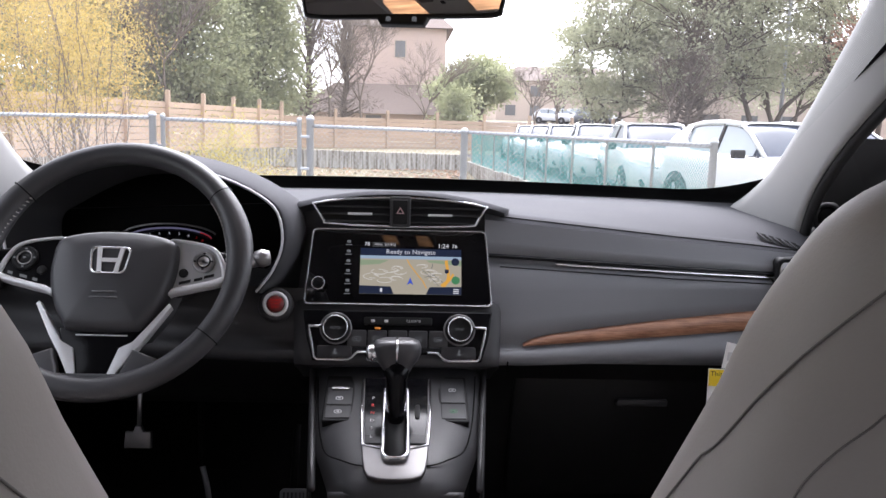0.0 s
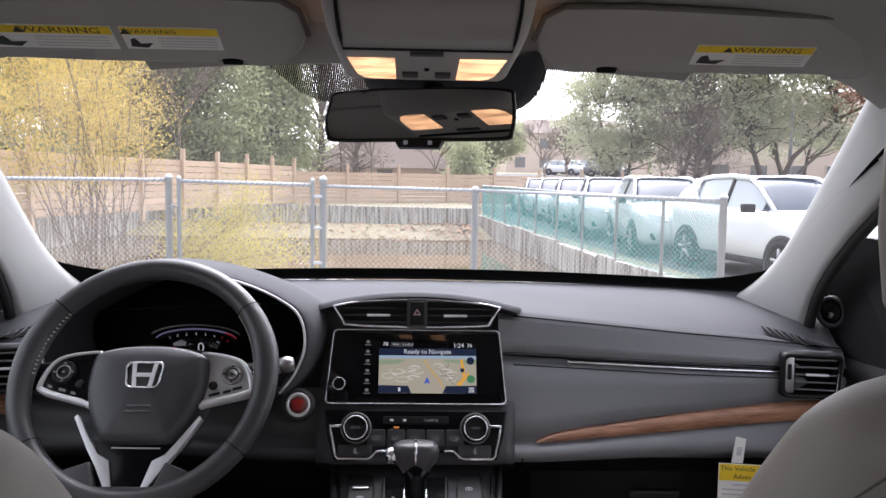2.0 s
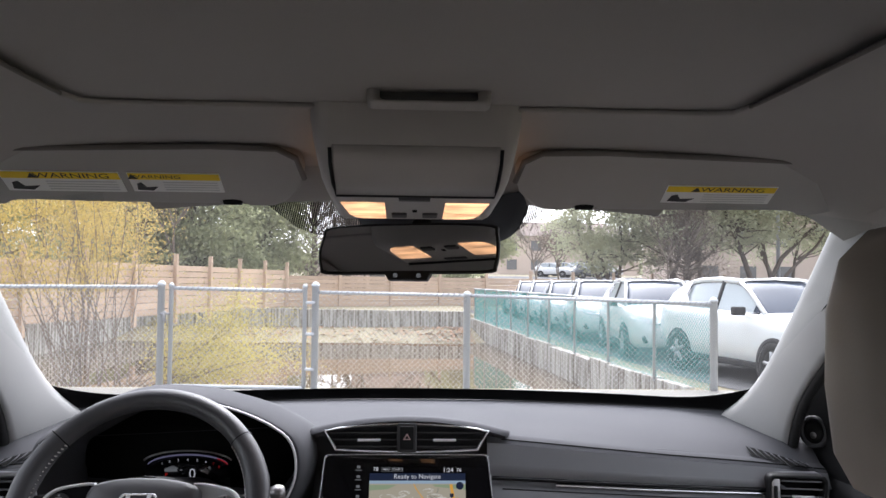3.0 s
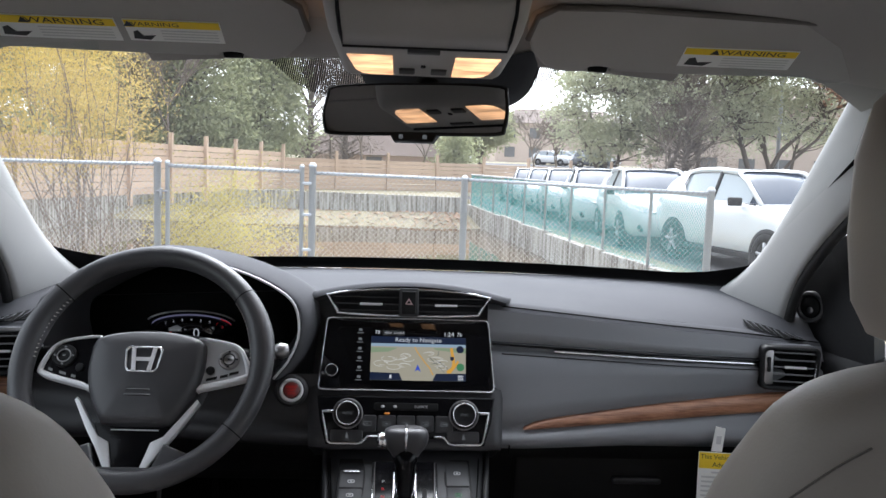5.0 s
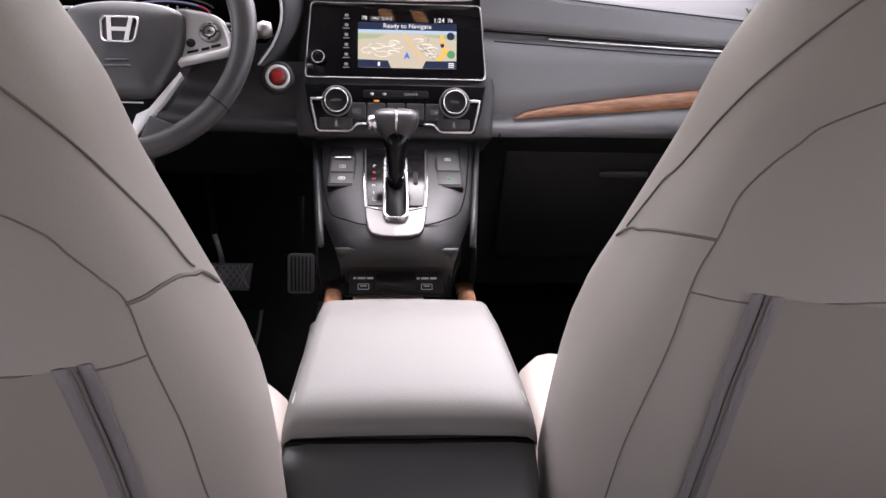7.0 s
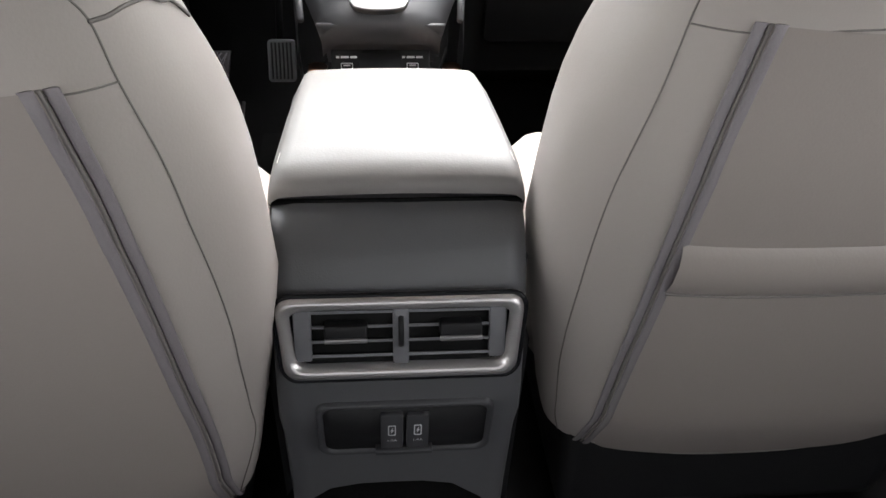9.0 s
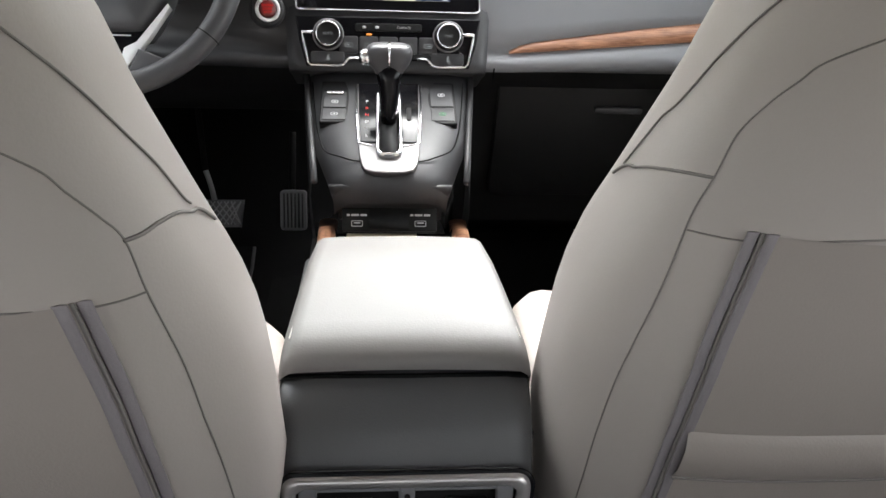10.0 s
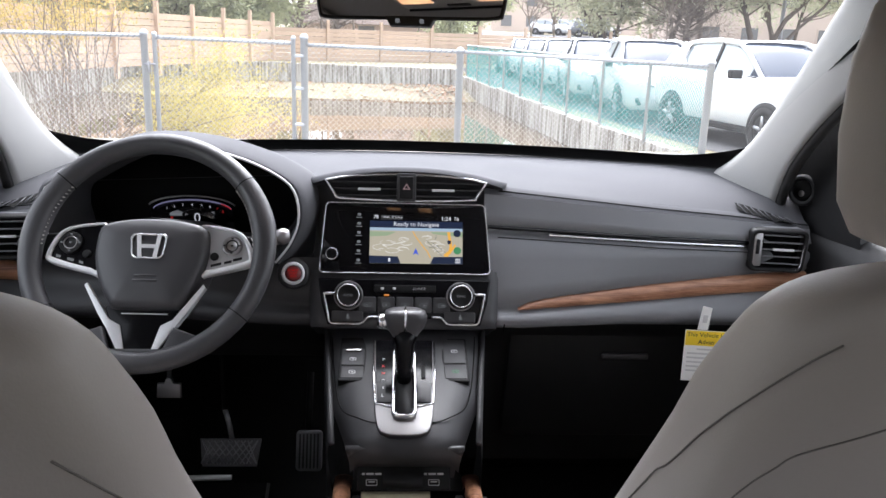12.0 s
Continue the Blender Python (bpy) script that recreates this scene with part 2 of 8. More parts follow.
M_GUNMETAL = mat("dark_satin_metal", (0.28, 0.27, 0.27), 0.36, metal=0.9, var=0.08)
M_PLATE = mat("dark_brushed_metal", (0.13, 0.126, 0.126), 0.42, metal=0.9, var=0.1, grain=600)
M_LEATHER = mat("black_wheel_leather", (0.040, 0.040, 0.043), 0.42, bump=0.3, grain=1100, var=0.15)
M_SATIN = mat("satin_metal", (0.48, 0.46, 0.45), 0.34, metal=0.85, var=0.08)
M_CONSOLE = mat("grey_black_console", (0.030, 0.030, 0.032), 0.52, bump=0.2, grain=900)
M_SEAT = mat("light_grey_leather", (0.315, 0.284, 0.260), 0.5, bump=0.10, grain=520, var=0.05, blotch=3)
# Darkened seat leather: weaker light on the armrest is put into its colour.
M_SEAT_DIM = mat("dimmed_seat_leather", (0.158, 0.149, 0.141), 0.5, bump=0.12, grain=520, var=0.05, blotch=3)
# Seat tone made darker: the shade on the seats' rear is put into the colour.
M_SEATBACK_SHADED = mat("shaded_seat_leatherette", (0.240, 0.210, 0.190), 0.55, bump=0.12, grain=520, var=0.06, blotch=3)
M_SEAM = mat("dark_grey_seam", (0.145, 0.132, 0.122), 0.8)
M_STITCH = mat("pale_stitching", (0.55, 0.53, 0.50), 0.8)
M_ZIP = mat("grey_zipper_tape", (0.168, 0.152, 0.156), 0.75, bump=0.5, grain=700)
M_HEADLINER = mat("warm_grey_headliner_cloth", (0.315, 0.298, 0.28), 0.95, bump=0.5, grain=700, var=0.06)
M_VISOR = mat("grey_visor_vinyl", (0.37, 0.355, 0.335), 0.7, bump=0.3, grain=600, var=0.05)
M_PILLAR = mat("pale_grey_pillar_trim", (0.31, 0.31, 0.30), 0.6, bump=0.25, grain=700, var=0.05)
M_OVERHEAD = mat("grey_overhead_plastic", (0.36, 0.345, 0.33), 0.5, bump=0.2, grain=900, var=0.05)
M_SLAT = mat("dark_grey_vent_plastic", (0.105, 0.105, 0.11), 0.45, var=0.08)
M_REARBOX = mat("grained_black_leatherette", (0.066, 0.066, 0.068), 0.45, bump=0.25, grain=700)
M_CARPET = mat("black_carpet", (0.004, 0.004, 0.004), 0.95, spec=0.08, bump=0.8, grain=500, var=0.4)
M_WOOD = wood_mat("reddish_walnut_veneer", (0.16, 0.062, 0.032), (0.52, 0.265, 0.155), (4, 60, 90))
M_LAMP = glow("warm_lamp_lens", (1.0, 0.54, 0.27), 0.6, (0.5, 0.42, 0.35))
N_, L_ = M_LAMP.node_tree.nodes, M_LAMP.node_tree.links
lamp_tc, lamp_map, lamp_rip, lamp_rng = (N_.new("ShaderNode" + k) for k in ("TexCoord", "Mapping", "TexNoise", "MapRange"))
lamp_map.inputs["Scale"].default_value = (18, 60, 60)
lamp_rip.inputs["Scale"].default_value = 1.0
lamp_rng.inputs["From Min"].default_value, lamp_rng.inputs["From Max"].default_value = 0.3, 0.7
lamp_rng.inputs["To Min"].default_value, lamp_rng.inputs["To Max"].default_value = 0.28, 1.15
L_.new(lamp_tc.outputs["Object"], lamp_map.inputs[0])
L_.new(lamp_map.outputs[0], lamp_rip.inputs[0])
L_.new(lamp_rip.outputs[0], lamp_rng.inputs[0])
L_.new(lamp_rng.outputs[0], N_["Principled BSDF"].inputs["Emission Strength"])
M_SCREENBLACK = mat("gloss_screen_glass", (0.004, 0.004, 0.005), 0.05, var=0.02)
M_MAP = glow("map_ground", (0.62, 0.58, 0.46), 0.255)
M_MAPGREEN = glow("map_green", (0.42, 0.55, 0.36), 0.24)
M_MAPROAD = glow("map_street", (0.9, 0.9, 0.86), 0.3)
M_MAPORANGE = glow("map_highway", (0.95, 0.50, 0.08), 0.3)
M_MAPSKY = glow("map_sky", (0.45, 0.62, 0.80), 0.27)
M_NAVY = glow("screen_navy", (0.02, 0.05, 0.16), 0.10)
M_WHITELIT = glow("screen_white", (0.9, 0.93, 1.0), 0.3)
M_BLUELIT = glow("screen_blue", (0.05, 0.12, 0.75), 0.3)
M_GREENLIT = glow("screen_green", (0.10, 0.45, 0.20), 0.198)
M_REDLIT = glow("red_backlight", (1.0, 0.04, 0.03), 0.11, (0.3, 0.01, 0.01))
M_TACH = glow("violet_gauge_light", (0.32, 0.32, 0.55), 0.11)
M_TACHRED = glow("red_gauge_light", (1.0, 0.05, 0.06), 0.05, (0.3, 0.01, 0.01))
M_TACHNUM = glow("white_gauge_light", (0.85, 0.88, 1.0), 0.17)
M_DIMLIT = glow("dim_icon_light", (0.6, 0.65, 0.7), 0.077)
M_AMBER = glow("amber_icon_light", (1.0, 0.35, 0.06), 0.22)
M_PRINTW = mat("grey_print", (0.55, 0.55, 0.55), 0.6)
M_YELLOW = mat("yellow_label", (0.85, 0.60, 0.02), 0.55, var=0.04)
M_PAPER = mat("white_label_paper", (0.78, 0.78, 0.76), 0.6, var=0.04)
M_INK = mat("black_ink", (0.02, 0.02, 0.02), 0.6)
M_CREAM = mat("cream_card", (0.75, 0.66, 0.46), 0.6, var=0.04)
M_MIRROR = mat("mirror_silver", (0.55, 0.55, 0.56), 0.02, metal=1.0, var=0.0)
M_RUBBER = mat("black_rubber", (0.015, 0.015, 0.015), 0.8, bump=0.3)
M_PEDAL = mat("grey_pedal_rubber", (0.10, 0.10, 0.105), 0.6)
M_STEEL = mat("dull_steel", (0.32, 0.32, 0.33), 0.45, metal=0.8)
M_WINDSHIELD = glass("windshield_glass", (0.93, 0.96, 0.95), veil=0.013)
M_SIDEGLASS = glass("side_glass", (0.88, 0.92, 0.90))
M_PRIVACY = glass("dark_privacy_glass", (0.25, 0.25, 0.245))
M_REARSIDE = glass("rear_side_glass", (0.86, 0.87, 0.85))
M_HAZARD = mat("pale_red_print", (0.62, 0.42, 0.42), 0.5)
M_REDCAP = mat("dark_red_button", (0.11, 0.007, 0.007), 0.3)

M_ASPHALT = mat("asphalt", (0.055, 0.055, 0.056), 0.9, bump=0.6, grain=60, var=0.25, blotch=0.4)
M_EARTH = mat("dry_grass_and_dirt", (0.20, 0.17, 0.10), 0.95, bump=0.8, grain=20, var=0.45, blotch=0.35)
def concrete_mat():
    """Pale concrete with dark streaks that run down."""
    m = mat("streaked_concrete", (0.46, 0.45, 0.41), 0.85, bump=0.4, grain=40, var=0.25, blotch=1.2)
    N, L = m.node_tree.nodes, m.node_tree.links
    p = N["Principled BSDF"]
    src = p.inputs["Base Color"].links[0].from_socket
    tc, mp, ns, rp, mx = (N.new("ShaderNode" + k) for k in ("TexCoord", "Mapping", "TexNoise", "ValToRGB", "Mix"))
    mp.inputs["Scale"].default_value = (7, 7, 0.5)
    ns.inputs["Scale"].default_value, ns.inputs["Detail"].default_value = 1.6, 5
    L.new(tc.outputs["Object"], mp.inputs[0])
    L.new(mp.outputs[0], ns.inputs[0])
    L.new(ns.outputs[0], rp.inputs[0])
    rp.color_ramp.elements[0].position, rp.color_ramp.elements[0].color = 0.38, (0.30, 0.27, 0.23, 1)
    rp.color_ramp.elements[1].position, rp.color_ramp.elements[1].color = 0.60, (1, 1, 1, 1)
    mx.data_type, mx.blend_type = "RGBA", "MULTIPLY"
    mx.inputs[0].default_value = 1.0
    L.new(src, mx.inputs[6])
    L.new(rp.outputs[0], mx.inputs[7])
    L.new(mx.outputs[2], p.inputs["Base Color"])
    return m


M_STREAKED = concrete_mat()
M_CONCRETE = mat("stained_concrete", (0.20, 0.19, 0.17), 0.85, bump=0.5, grain=40, var=0.3, blotch=1.2)
M_GALV = mat("galvanised_steel", (0.50, 0.52, 0.54), 0.55, metal=0.35, var=0.12, grain=80, blotch=8)
M_TEAL = mat("teal_fence_mesh", (0.03, 0.29, 0.275), 0.7, var=0.15)
M_WIRE = mat("galvanised_wire", (0.45, 0.46, 0.46), 0.5, metal=0.5)
M_FENCEWOOD = mat("weathered_cedar_boards", (0.44, 0.325, 0.235), 0.85, bump=0.5, grain=40, var=0.2, blotch=2, rand=0.5)
M_CARWHITE = mat("white_car_paint", (0.70, 0.71, 0.72), 0.25, var=0.02, coat=0.6)
M_CARGREY = mat("dark_grey_car_paint", (0.10, 0.11, 0.12), 0.3, var=0.05, coat=0.6)
M_CARGLASS = mat("dark_car_window", (0.03, 0.042, 0.065), 0.12, var=0.2, blotch=3, spec=0.08)
# Pale colour stands in for sky light in and through the side windows.
M_CARSIDE = mat("sky_toned_side_window", (0.33, 0.37, 0.39), 0.12, var=0.2, blotch=2, spec=0.3)
M_TYRE = mat("tyre_rubber", (0.02, 0.02, 0.02), 0.85, bump=0.3)
M_RIM = mat("grey_alloy", (0.35, 0.35, 0.36), 0.35, metal=0.8)
M_BARK = mat("grey_brown_bark", (0.13, 0.105, 0.085), 0.95, bump=0.9, grain=25, var=0.35)
M_TWIG = mat("pale_twigs", (0.19, 0.155, 0.125), 0.9, var=0.3)
M_LEAFY = mat("yellow_leaves", (0.52, 0.375, 0.13), 0.7, var=0.35, blotch=1.5, tint=(0.50, 0.39, 0.13))
M_LEAFYG = mat("yellow_green_leaves", (0.48, 0.41, 0.14), 0.7, var=0.35, blotch=1.5)
M_LEAFG = mat("dusty_green_leaves", (0.39, 0.41, 0.245), 0.75, var=0.45, blotch=0.7)
M_LEAFO = mat("oak_leaves", (0.44, 0.45, 0.31), 0.75, var=0.45, blotch=0.6)
M_LEAFR = mat("rusty_leaves", (0.38, 0.22, 0.16), 0.75, var=0.4, blotch=0.6)
M_LEAFDRY = mat("dead_leaves", (0.26, 0.15, 0.08), 0.9, var=0.4)
for leaf_mat in (M_LEAFY, M_LEAFYG, M_LEAFG, M_LEAFO, M_LEAFR):
    N_, L_ = leaf_mat.node_tree.nodes, leaf_mat.node_tree.links
    bs, tl, mx_ = N_["Principled BSDF"], N_.new("ShaderNodeBsdfTranslucent"), N_.new("ShaderNodeMixShader")
    L_.new(bs.inputs["Base Color"].links[0].from_socket, tl.inputs[0])
    mx_.inputs[0].default_value = 0.45
    L_.new(bs.outputs[0], mx_.inputs[1])
    L_.new(tl.outputs[0], mx_.inputs[2])
    L_.new(mx_.outputs[0], N_["Material Output"].inputs[0])
M_BEIGEWALL = mat("beige_building_wall", (0.55, 0.45, 0.38), 0.85, var=0.1, grain=10)
M_PINKWALL = mat("pale_house_wall", (0.62, 0.48, 0.42), 0.85, var=0.1, grain=10)
M_ROOF = mat("brown_shingles", (0.16, 0.12, 0.10), 0.9, var=0.25, grain=8)
M_DARKWIN = mat("dark_window", (0.16, 0.16, 0.16), 0.15, var=0.1)


def water_mat():
    m = bpy.data.materials.new("muddy_water")
    m.use_nodes = True
    N, L = m.node_tree.nodes, m.node_tree.links
    p = N["Principled BSDF"]
    p.inputs["Base Color"].default_value = (0.12, 0.085, 0.05, 1)
    p.inputs["Roughness"].default_value = 0.03
    p.inputs["Specular IOR Level"].default_value = 0.8
    n = N.new("ShaderNodeTexNoise")
    n.inputs["Scale"].default_value = 2.5
    b = N.new("ShaderNodeBump")
    b.inputs["Strength"].default_value, b.inputs["Distance"].default_value = 0.04, 0.05
    L.new(n.outputs[0], b.inputs["Height"])
    L.new(b.outputs[0], p.inputs["Normal"])
    return m


M_WATER = water_mat()


def lerp(a, b, t):
    return a + (b - a) * t


def table_at(rows, x):
    """Linear look-up in rows of (x, value...)."""
    for a, b in zip(rows, rows[1:]):
        if x <= b[0]:
            t = max(0.0, (x - a[0]) / (b[0] - a[0]))
            return [lerp(p, q, t) for p, q in zip(a[1:], b[1:])]
    return list(rows[-1][1:])


# ---------------- the car's shell ----------------
def cowl_y(x):
    return 0.42 - 0.32 * x * x


def build_shell():
    rows = []
    for y, z in ((-2.7, 0.45), (-0.2, 0.45), (0.15, 0.45), (0.42, 0.58), (0.60, 0.80), (0.62, 1.12)):
        rows.append([(x, y, z) for x in (-0.78, -0.3, 0.3, 0.78)])
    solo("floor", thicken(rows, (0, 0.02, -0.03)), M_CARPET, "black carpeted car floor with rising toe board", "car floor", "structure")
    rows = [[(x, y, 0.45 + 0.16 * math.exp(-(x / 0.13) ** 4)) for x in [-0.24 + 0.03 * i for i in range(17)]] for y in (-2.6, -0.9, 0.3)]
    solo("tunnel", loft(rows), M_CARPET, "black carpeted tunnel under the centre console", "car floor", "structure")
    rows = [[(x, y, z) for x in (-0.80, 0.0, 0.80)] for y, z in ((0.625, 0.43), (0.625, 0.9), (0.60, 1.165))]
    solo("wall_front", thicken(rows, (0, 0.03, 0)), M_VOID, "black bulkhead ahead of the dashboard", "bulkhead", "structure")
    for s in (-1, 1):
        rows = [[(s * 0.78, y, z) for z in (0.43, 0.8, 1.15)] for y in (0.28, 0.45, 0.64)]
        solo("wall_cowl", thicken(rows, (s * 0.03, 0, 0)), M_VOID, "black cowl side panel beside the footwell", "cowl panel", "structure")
    # doors: lower panels, rails over the windows, pillars
    for s, side in ((-1, "left"), (1, "right")):
        prof = [(0.78, 0.45), (0.745, 0.60), (0.735, 0.85), (0.70, 0.93), (0.72, 1.0), (0.735, 1.10), (0.755, 1.135), (0.80, 1.14)]
        rows = [[(s * x, y, z) for x, z in prof] for y in (-2.7, -1.6, -0.8, -0.2, 0.1, 0.3)]
        solo("wall_" + side, thicken(rows, (s * 0.04, 0, 0)), M_BLACK, "black moulded door panel below the side windows", "car door", "structure")
        rail = [(0.60, 1.625), (0.62, 1.58), (0.645, 1.53), (0.70, 1.50)]
        rows = [[(s * x, y, z - 0.18 * max(0, y + 0.42)) for x, z in rail] for y in (-2.7, -1.5, -0.8, -0.42, -0.3)]
        solo("trim_" + side, thicken(rows, (s * 0.03, 0, 0.03)), M_HEADLINER, "warm grey cloth roof rail above the doors", "roof rail", "structure")
        for y0, y1 in ((-0.98, -0.85), (-2.7, -2.1)):
            rows = [[(s * lerp(0.76, 0.67, k), y - 0.05 * k, lerp(1.12, 1.53, k)) for y in (y0, y1)] for k in (0, 0.5, 1)]
            solo("pillar_" + side, thicken(rows, (s * 0.05, 0, 0)), M_PILLAR, "pale grey upright pillar trim between side windows", "pillar trim", "structure")
        for ys, glass_, lab in ((((-0.9, 0.28), (-0.9, -0.36)), M_SIDEGLASS, "clear front side window above the door panel"), (((-2.7, -0.9), (-2.5, -0.9)), M_REARSIDE, "lightly tinted rear side window")):
            r2 = [[(s * 0.79, y, 1.12) for y in ys[0]], [(s * 0.70, y, 1.52) for y in ys[1]]]
            w = solo("window_" + side, loft(r2), glass_, lab, "window", "structure")
            w.visible_shadow = False
    rows = [[(x, -2.7, z) for x in (-0.78, 0.78)] for z in (0.45, 1.15)]
    solo("wall_back", thicken(rows, (0, -0.04, 0)), M_BLACK, "black tailgate trim", "car wall", "structure")
    rows = [[(x, -2.7 + 0.35 * k, lerp(1.15, 1.60, k)) for x in (-0.74, 0.74)] for k in (0, 1)]
    w = solo("window_back", loft(rows), M_PRIVACY, "dark tinted rear window glass", "window", "structure")
    w.visible_shadow = False
    # roof lining: around the sunroof blind
    hw = 0.40

    def roof_z(x, y):
        front = max(0.0, y + 0.49)
        return 1.648 - 0.16 * front - 0.12 * max(0, abs(x) - 0.30) ** 1.5 - 2.0 * max(0, abs(x) - 0.48) ** 2

    xs = [-0.645, -0.60, -0.55, -0.48, -0.42, -0.365, -0.30, -0.2, -0.1, 0, 0.1, 0.2, 0.30, 0.365, 0.42, 0.48, 0.55, 0.60, 0.645]
    rows = [[(x, y, roof_z(x, y)) for x in xs] for y in (-0.20, -0.25, -0.30, -0.36, -0.42, -0.46, -0.49)]
    front = loft(rows)
    sides = []
    for s in (-1, 1):
        xs2 = [s * v for v in (0.365, 0.42, 0.48, 0.55, 0.60, 0.645)]
        sides.append(loft([[(x, y, roof_z(x, y)) for x in xs2] for y in (-0.49, -0.8, -1.2, -1.45)]))
    back = loft([[(x, y, roof_z(x, y)) for x in xs] for y in (-1.45, -2.0, -2.4)])
    bm = join(front, *sides, back)
    bmesh.ops.remove_doubles(bm, verts=bm.verts, dist=1e-4)
    top = solo("ceiling", bm, M_HEADLINER, "warm grey cloth headliner", "headliner", "structure")
    solo("roof", thicken([[(x, y, 1.73 - 0.5 * max(0, abs(x) - 0.5) - 0.28 * max(0, y + 0.5)) for x in (-0.74, -0.5, 0, 0.5, 0.74)] for y in (-0.17, -0.5, -1.0, -2.45)], (0, 0, 0.02)),
         M_CARWHITE, "painted car roof panel over the headliner", "car roof", "structure")


build_shell()


def build_sunroof_blind():
    t = thing("sunroof_blind", (0, -0.98, 1.68), "closed warm grey cloth sunroof blind with a moulded pull", "sunroof blind")
    xs = [-0.50 + 1.0 * i / 16 for i in range(17)]
    ys = [-1.48, -1.3, -1.1, -0.9, -0.75, -0.66, -0.60, -0.56, -0.53, -0.50, -0.47, -0.40]
    rows = [[(x, y, 1.657 - 0.007 * max(0.0, (y + 0.66) / 0.17) ** 2 * (1 if y < -0.48 else (0.9 if y < -0.45 else 0.5))) for x in xs] for y in ys]
    part("panel", thicken(rows, (0, 0, 0.01)), M_HEADLINER, t)
    hem = smooth_line([(-0.365, -0.60, 1.647), (-0.358, -0.52, 1.646), (-0.33, -0.493, 1.646), (-0.15, -0.490, 1.647), (0.15, -0.490, 1.647), (0.33, -0.493, 1.646), (0.358, -0.52, 1.646), (0.365, -0.60, 1.647)], 60)
    part("front_hem", tube(hem[7:53], 0.0035, 8), M_HEADLINER, t)
    for run in ([(-0.366, -1.44, 1.645)] + hem[:10], hem[-10:] + [(0.366, -1.44, 1.645)]):
        part("edge_seal", tube(run, 0.0022, 6), M_SEAM, t)
    m = frame_of((0.018, -0.540, 1.652), (1, 0, 0), (0, 0.30, 0.95))
    o = rounded(-0.064, 0.064, -0.016, 0.015, 0.007)
    part("pull_frame", ring_plate(o, [(x * 0.80, z_ * 0.72) for x, z_ in o], m @ pose(0, -0.004, 0), 0.012), M_OVERHEAD, t)
    part("pull_recess", slab([(x * 0.82, z_ * 0.75) for x, z_ in o], m @ pose(0, 0.003, 0), 0.004), M_SLAT, t)


build_sunroof_blind()


def build_windshield():
    top = lambda x: (x, -0.215 - 0.30 * x * x, 1.60 - 0.16 * x * x)  # noqa: E731
    bot = lambda x: (x * 1.13, cowl_y(x * 1.13) + 0.01, 1.195)  # noqa: E731
    rows = []
    for i in range(13):
        v = i / 12
        r = []
        for k in range(15):
            x = lerp(-0.66, 0.66, k / 14)
            a, b = Vector(bot(x)), Vector(top(x))
            p = a.lerp(b, v)
            p.y += 0.03 * math.sin(math.pi * v)
            r.append(p)
        rows.append(r)
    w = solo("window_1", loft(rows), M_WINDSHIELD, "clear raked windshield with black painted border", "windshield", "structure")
    w.visible_shadow = False
    # painted border, with rounded lower corners
    def glass_at(x, v):
        p = Vector(bot(x)).lerp(Vector(top(x)), v)
        p.y += 0.03 * math.sin(math.pi * v) - 0.004
        return p

    band = [[], [], []]
    for k in range(67):
        x = lerp(-0.66, 0.66, k / 66)
        rise = 0.070 + 0.20 * (max(0.0, abs(x) - 0.47) / 0.19) ** 2.4
        for r, v in zip(band, (0.0, rise * 0.5, rise)):
            r.append(glass_at(x, v))
    solo("trim_border", loft(band), M_VOID, "black painted band along the foot of the windshield", "windshield border", "structure")
    for s in (-1, 1):
        k = 0 if s < 0 else 14
        k2 = 1 if s < 0 else 13
        b = [[r[k] + Vector((0, -0.004, 0)), r[k].lerp(r[k2], 0.28) + Vector((0, -0.004, 0))] for r in rows]
        solo("trim_border", loft(b), M_VOID, "black painted band along the side of the windshield", "windshield border", "structure")
    # fine printed shade beside the mirror base
    def glass_point(x, z, lift):
        v = (z - 1.195 + 0.16 * x * x) / 0.405
        return Vector((x, lerp(cowl_y(x) + 0.01, -0.215 - 0.30 * x * x, v) + 0.03 * math.sin(math.pi * v) - lift, z))

    bm = bmesh.new()
    for i in range(-79, 80):
        a = abs(i) * 0.00265
        low = table_at([(0.0, 1.523), (0.12, 1.525), (0.15, 1.529), (0.173, 1.538), (0.182, 1.546), (0.195, 1.556), (0.208, 1.568), (0.212, 1.573)], a)[0]
        x = -0.002 + i * 0.00265
        vs = [bm.verts.new(glass_point(xx, z, 0.006)) for xx, z in ((x - 0.0009, low), (x + 0.0009, low), (x + 0.0009, 1.586), (x - 0.0009, 1.586))]
        bm.faces.new(vs)
    solo("trim_shade", bm, M_VOID, "fine black printed lines around the mirror base", "windshield border", "structure", smooth=False)
    # cloth edge of the headliner where it meets the glass
    xs = [-0.36 + 0.04 * i for i in range(19)]
    rows = [[(x, -0.27, 1.611 - 0.12 * max(0, abs(x) - 0.30) ** 1.5) for x in xs]]
    for z, lift in ((1.587, 0.022), (1.579, 0.014), (1.575, 0.008)):
        rows.append([glass_point(x, z - 0.16 * x * x, lift) for x in xs])
    solo("ceiling_edge", loft(rows), M_HEADLINER, "warm grey cloth front edge of the headliner", "headliner", "structure")


build_windshield()


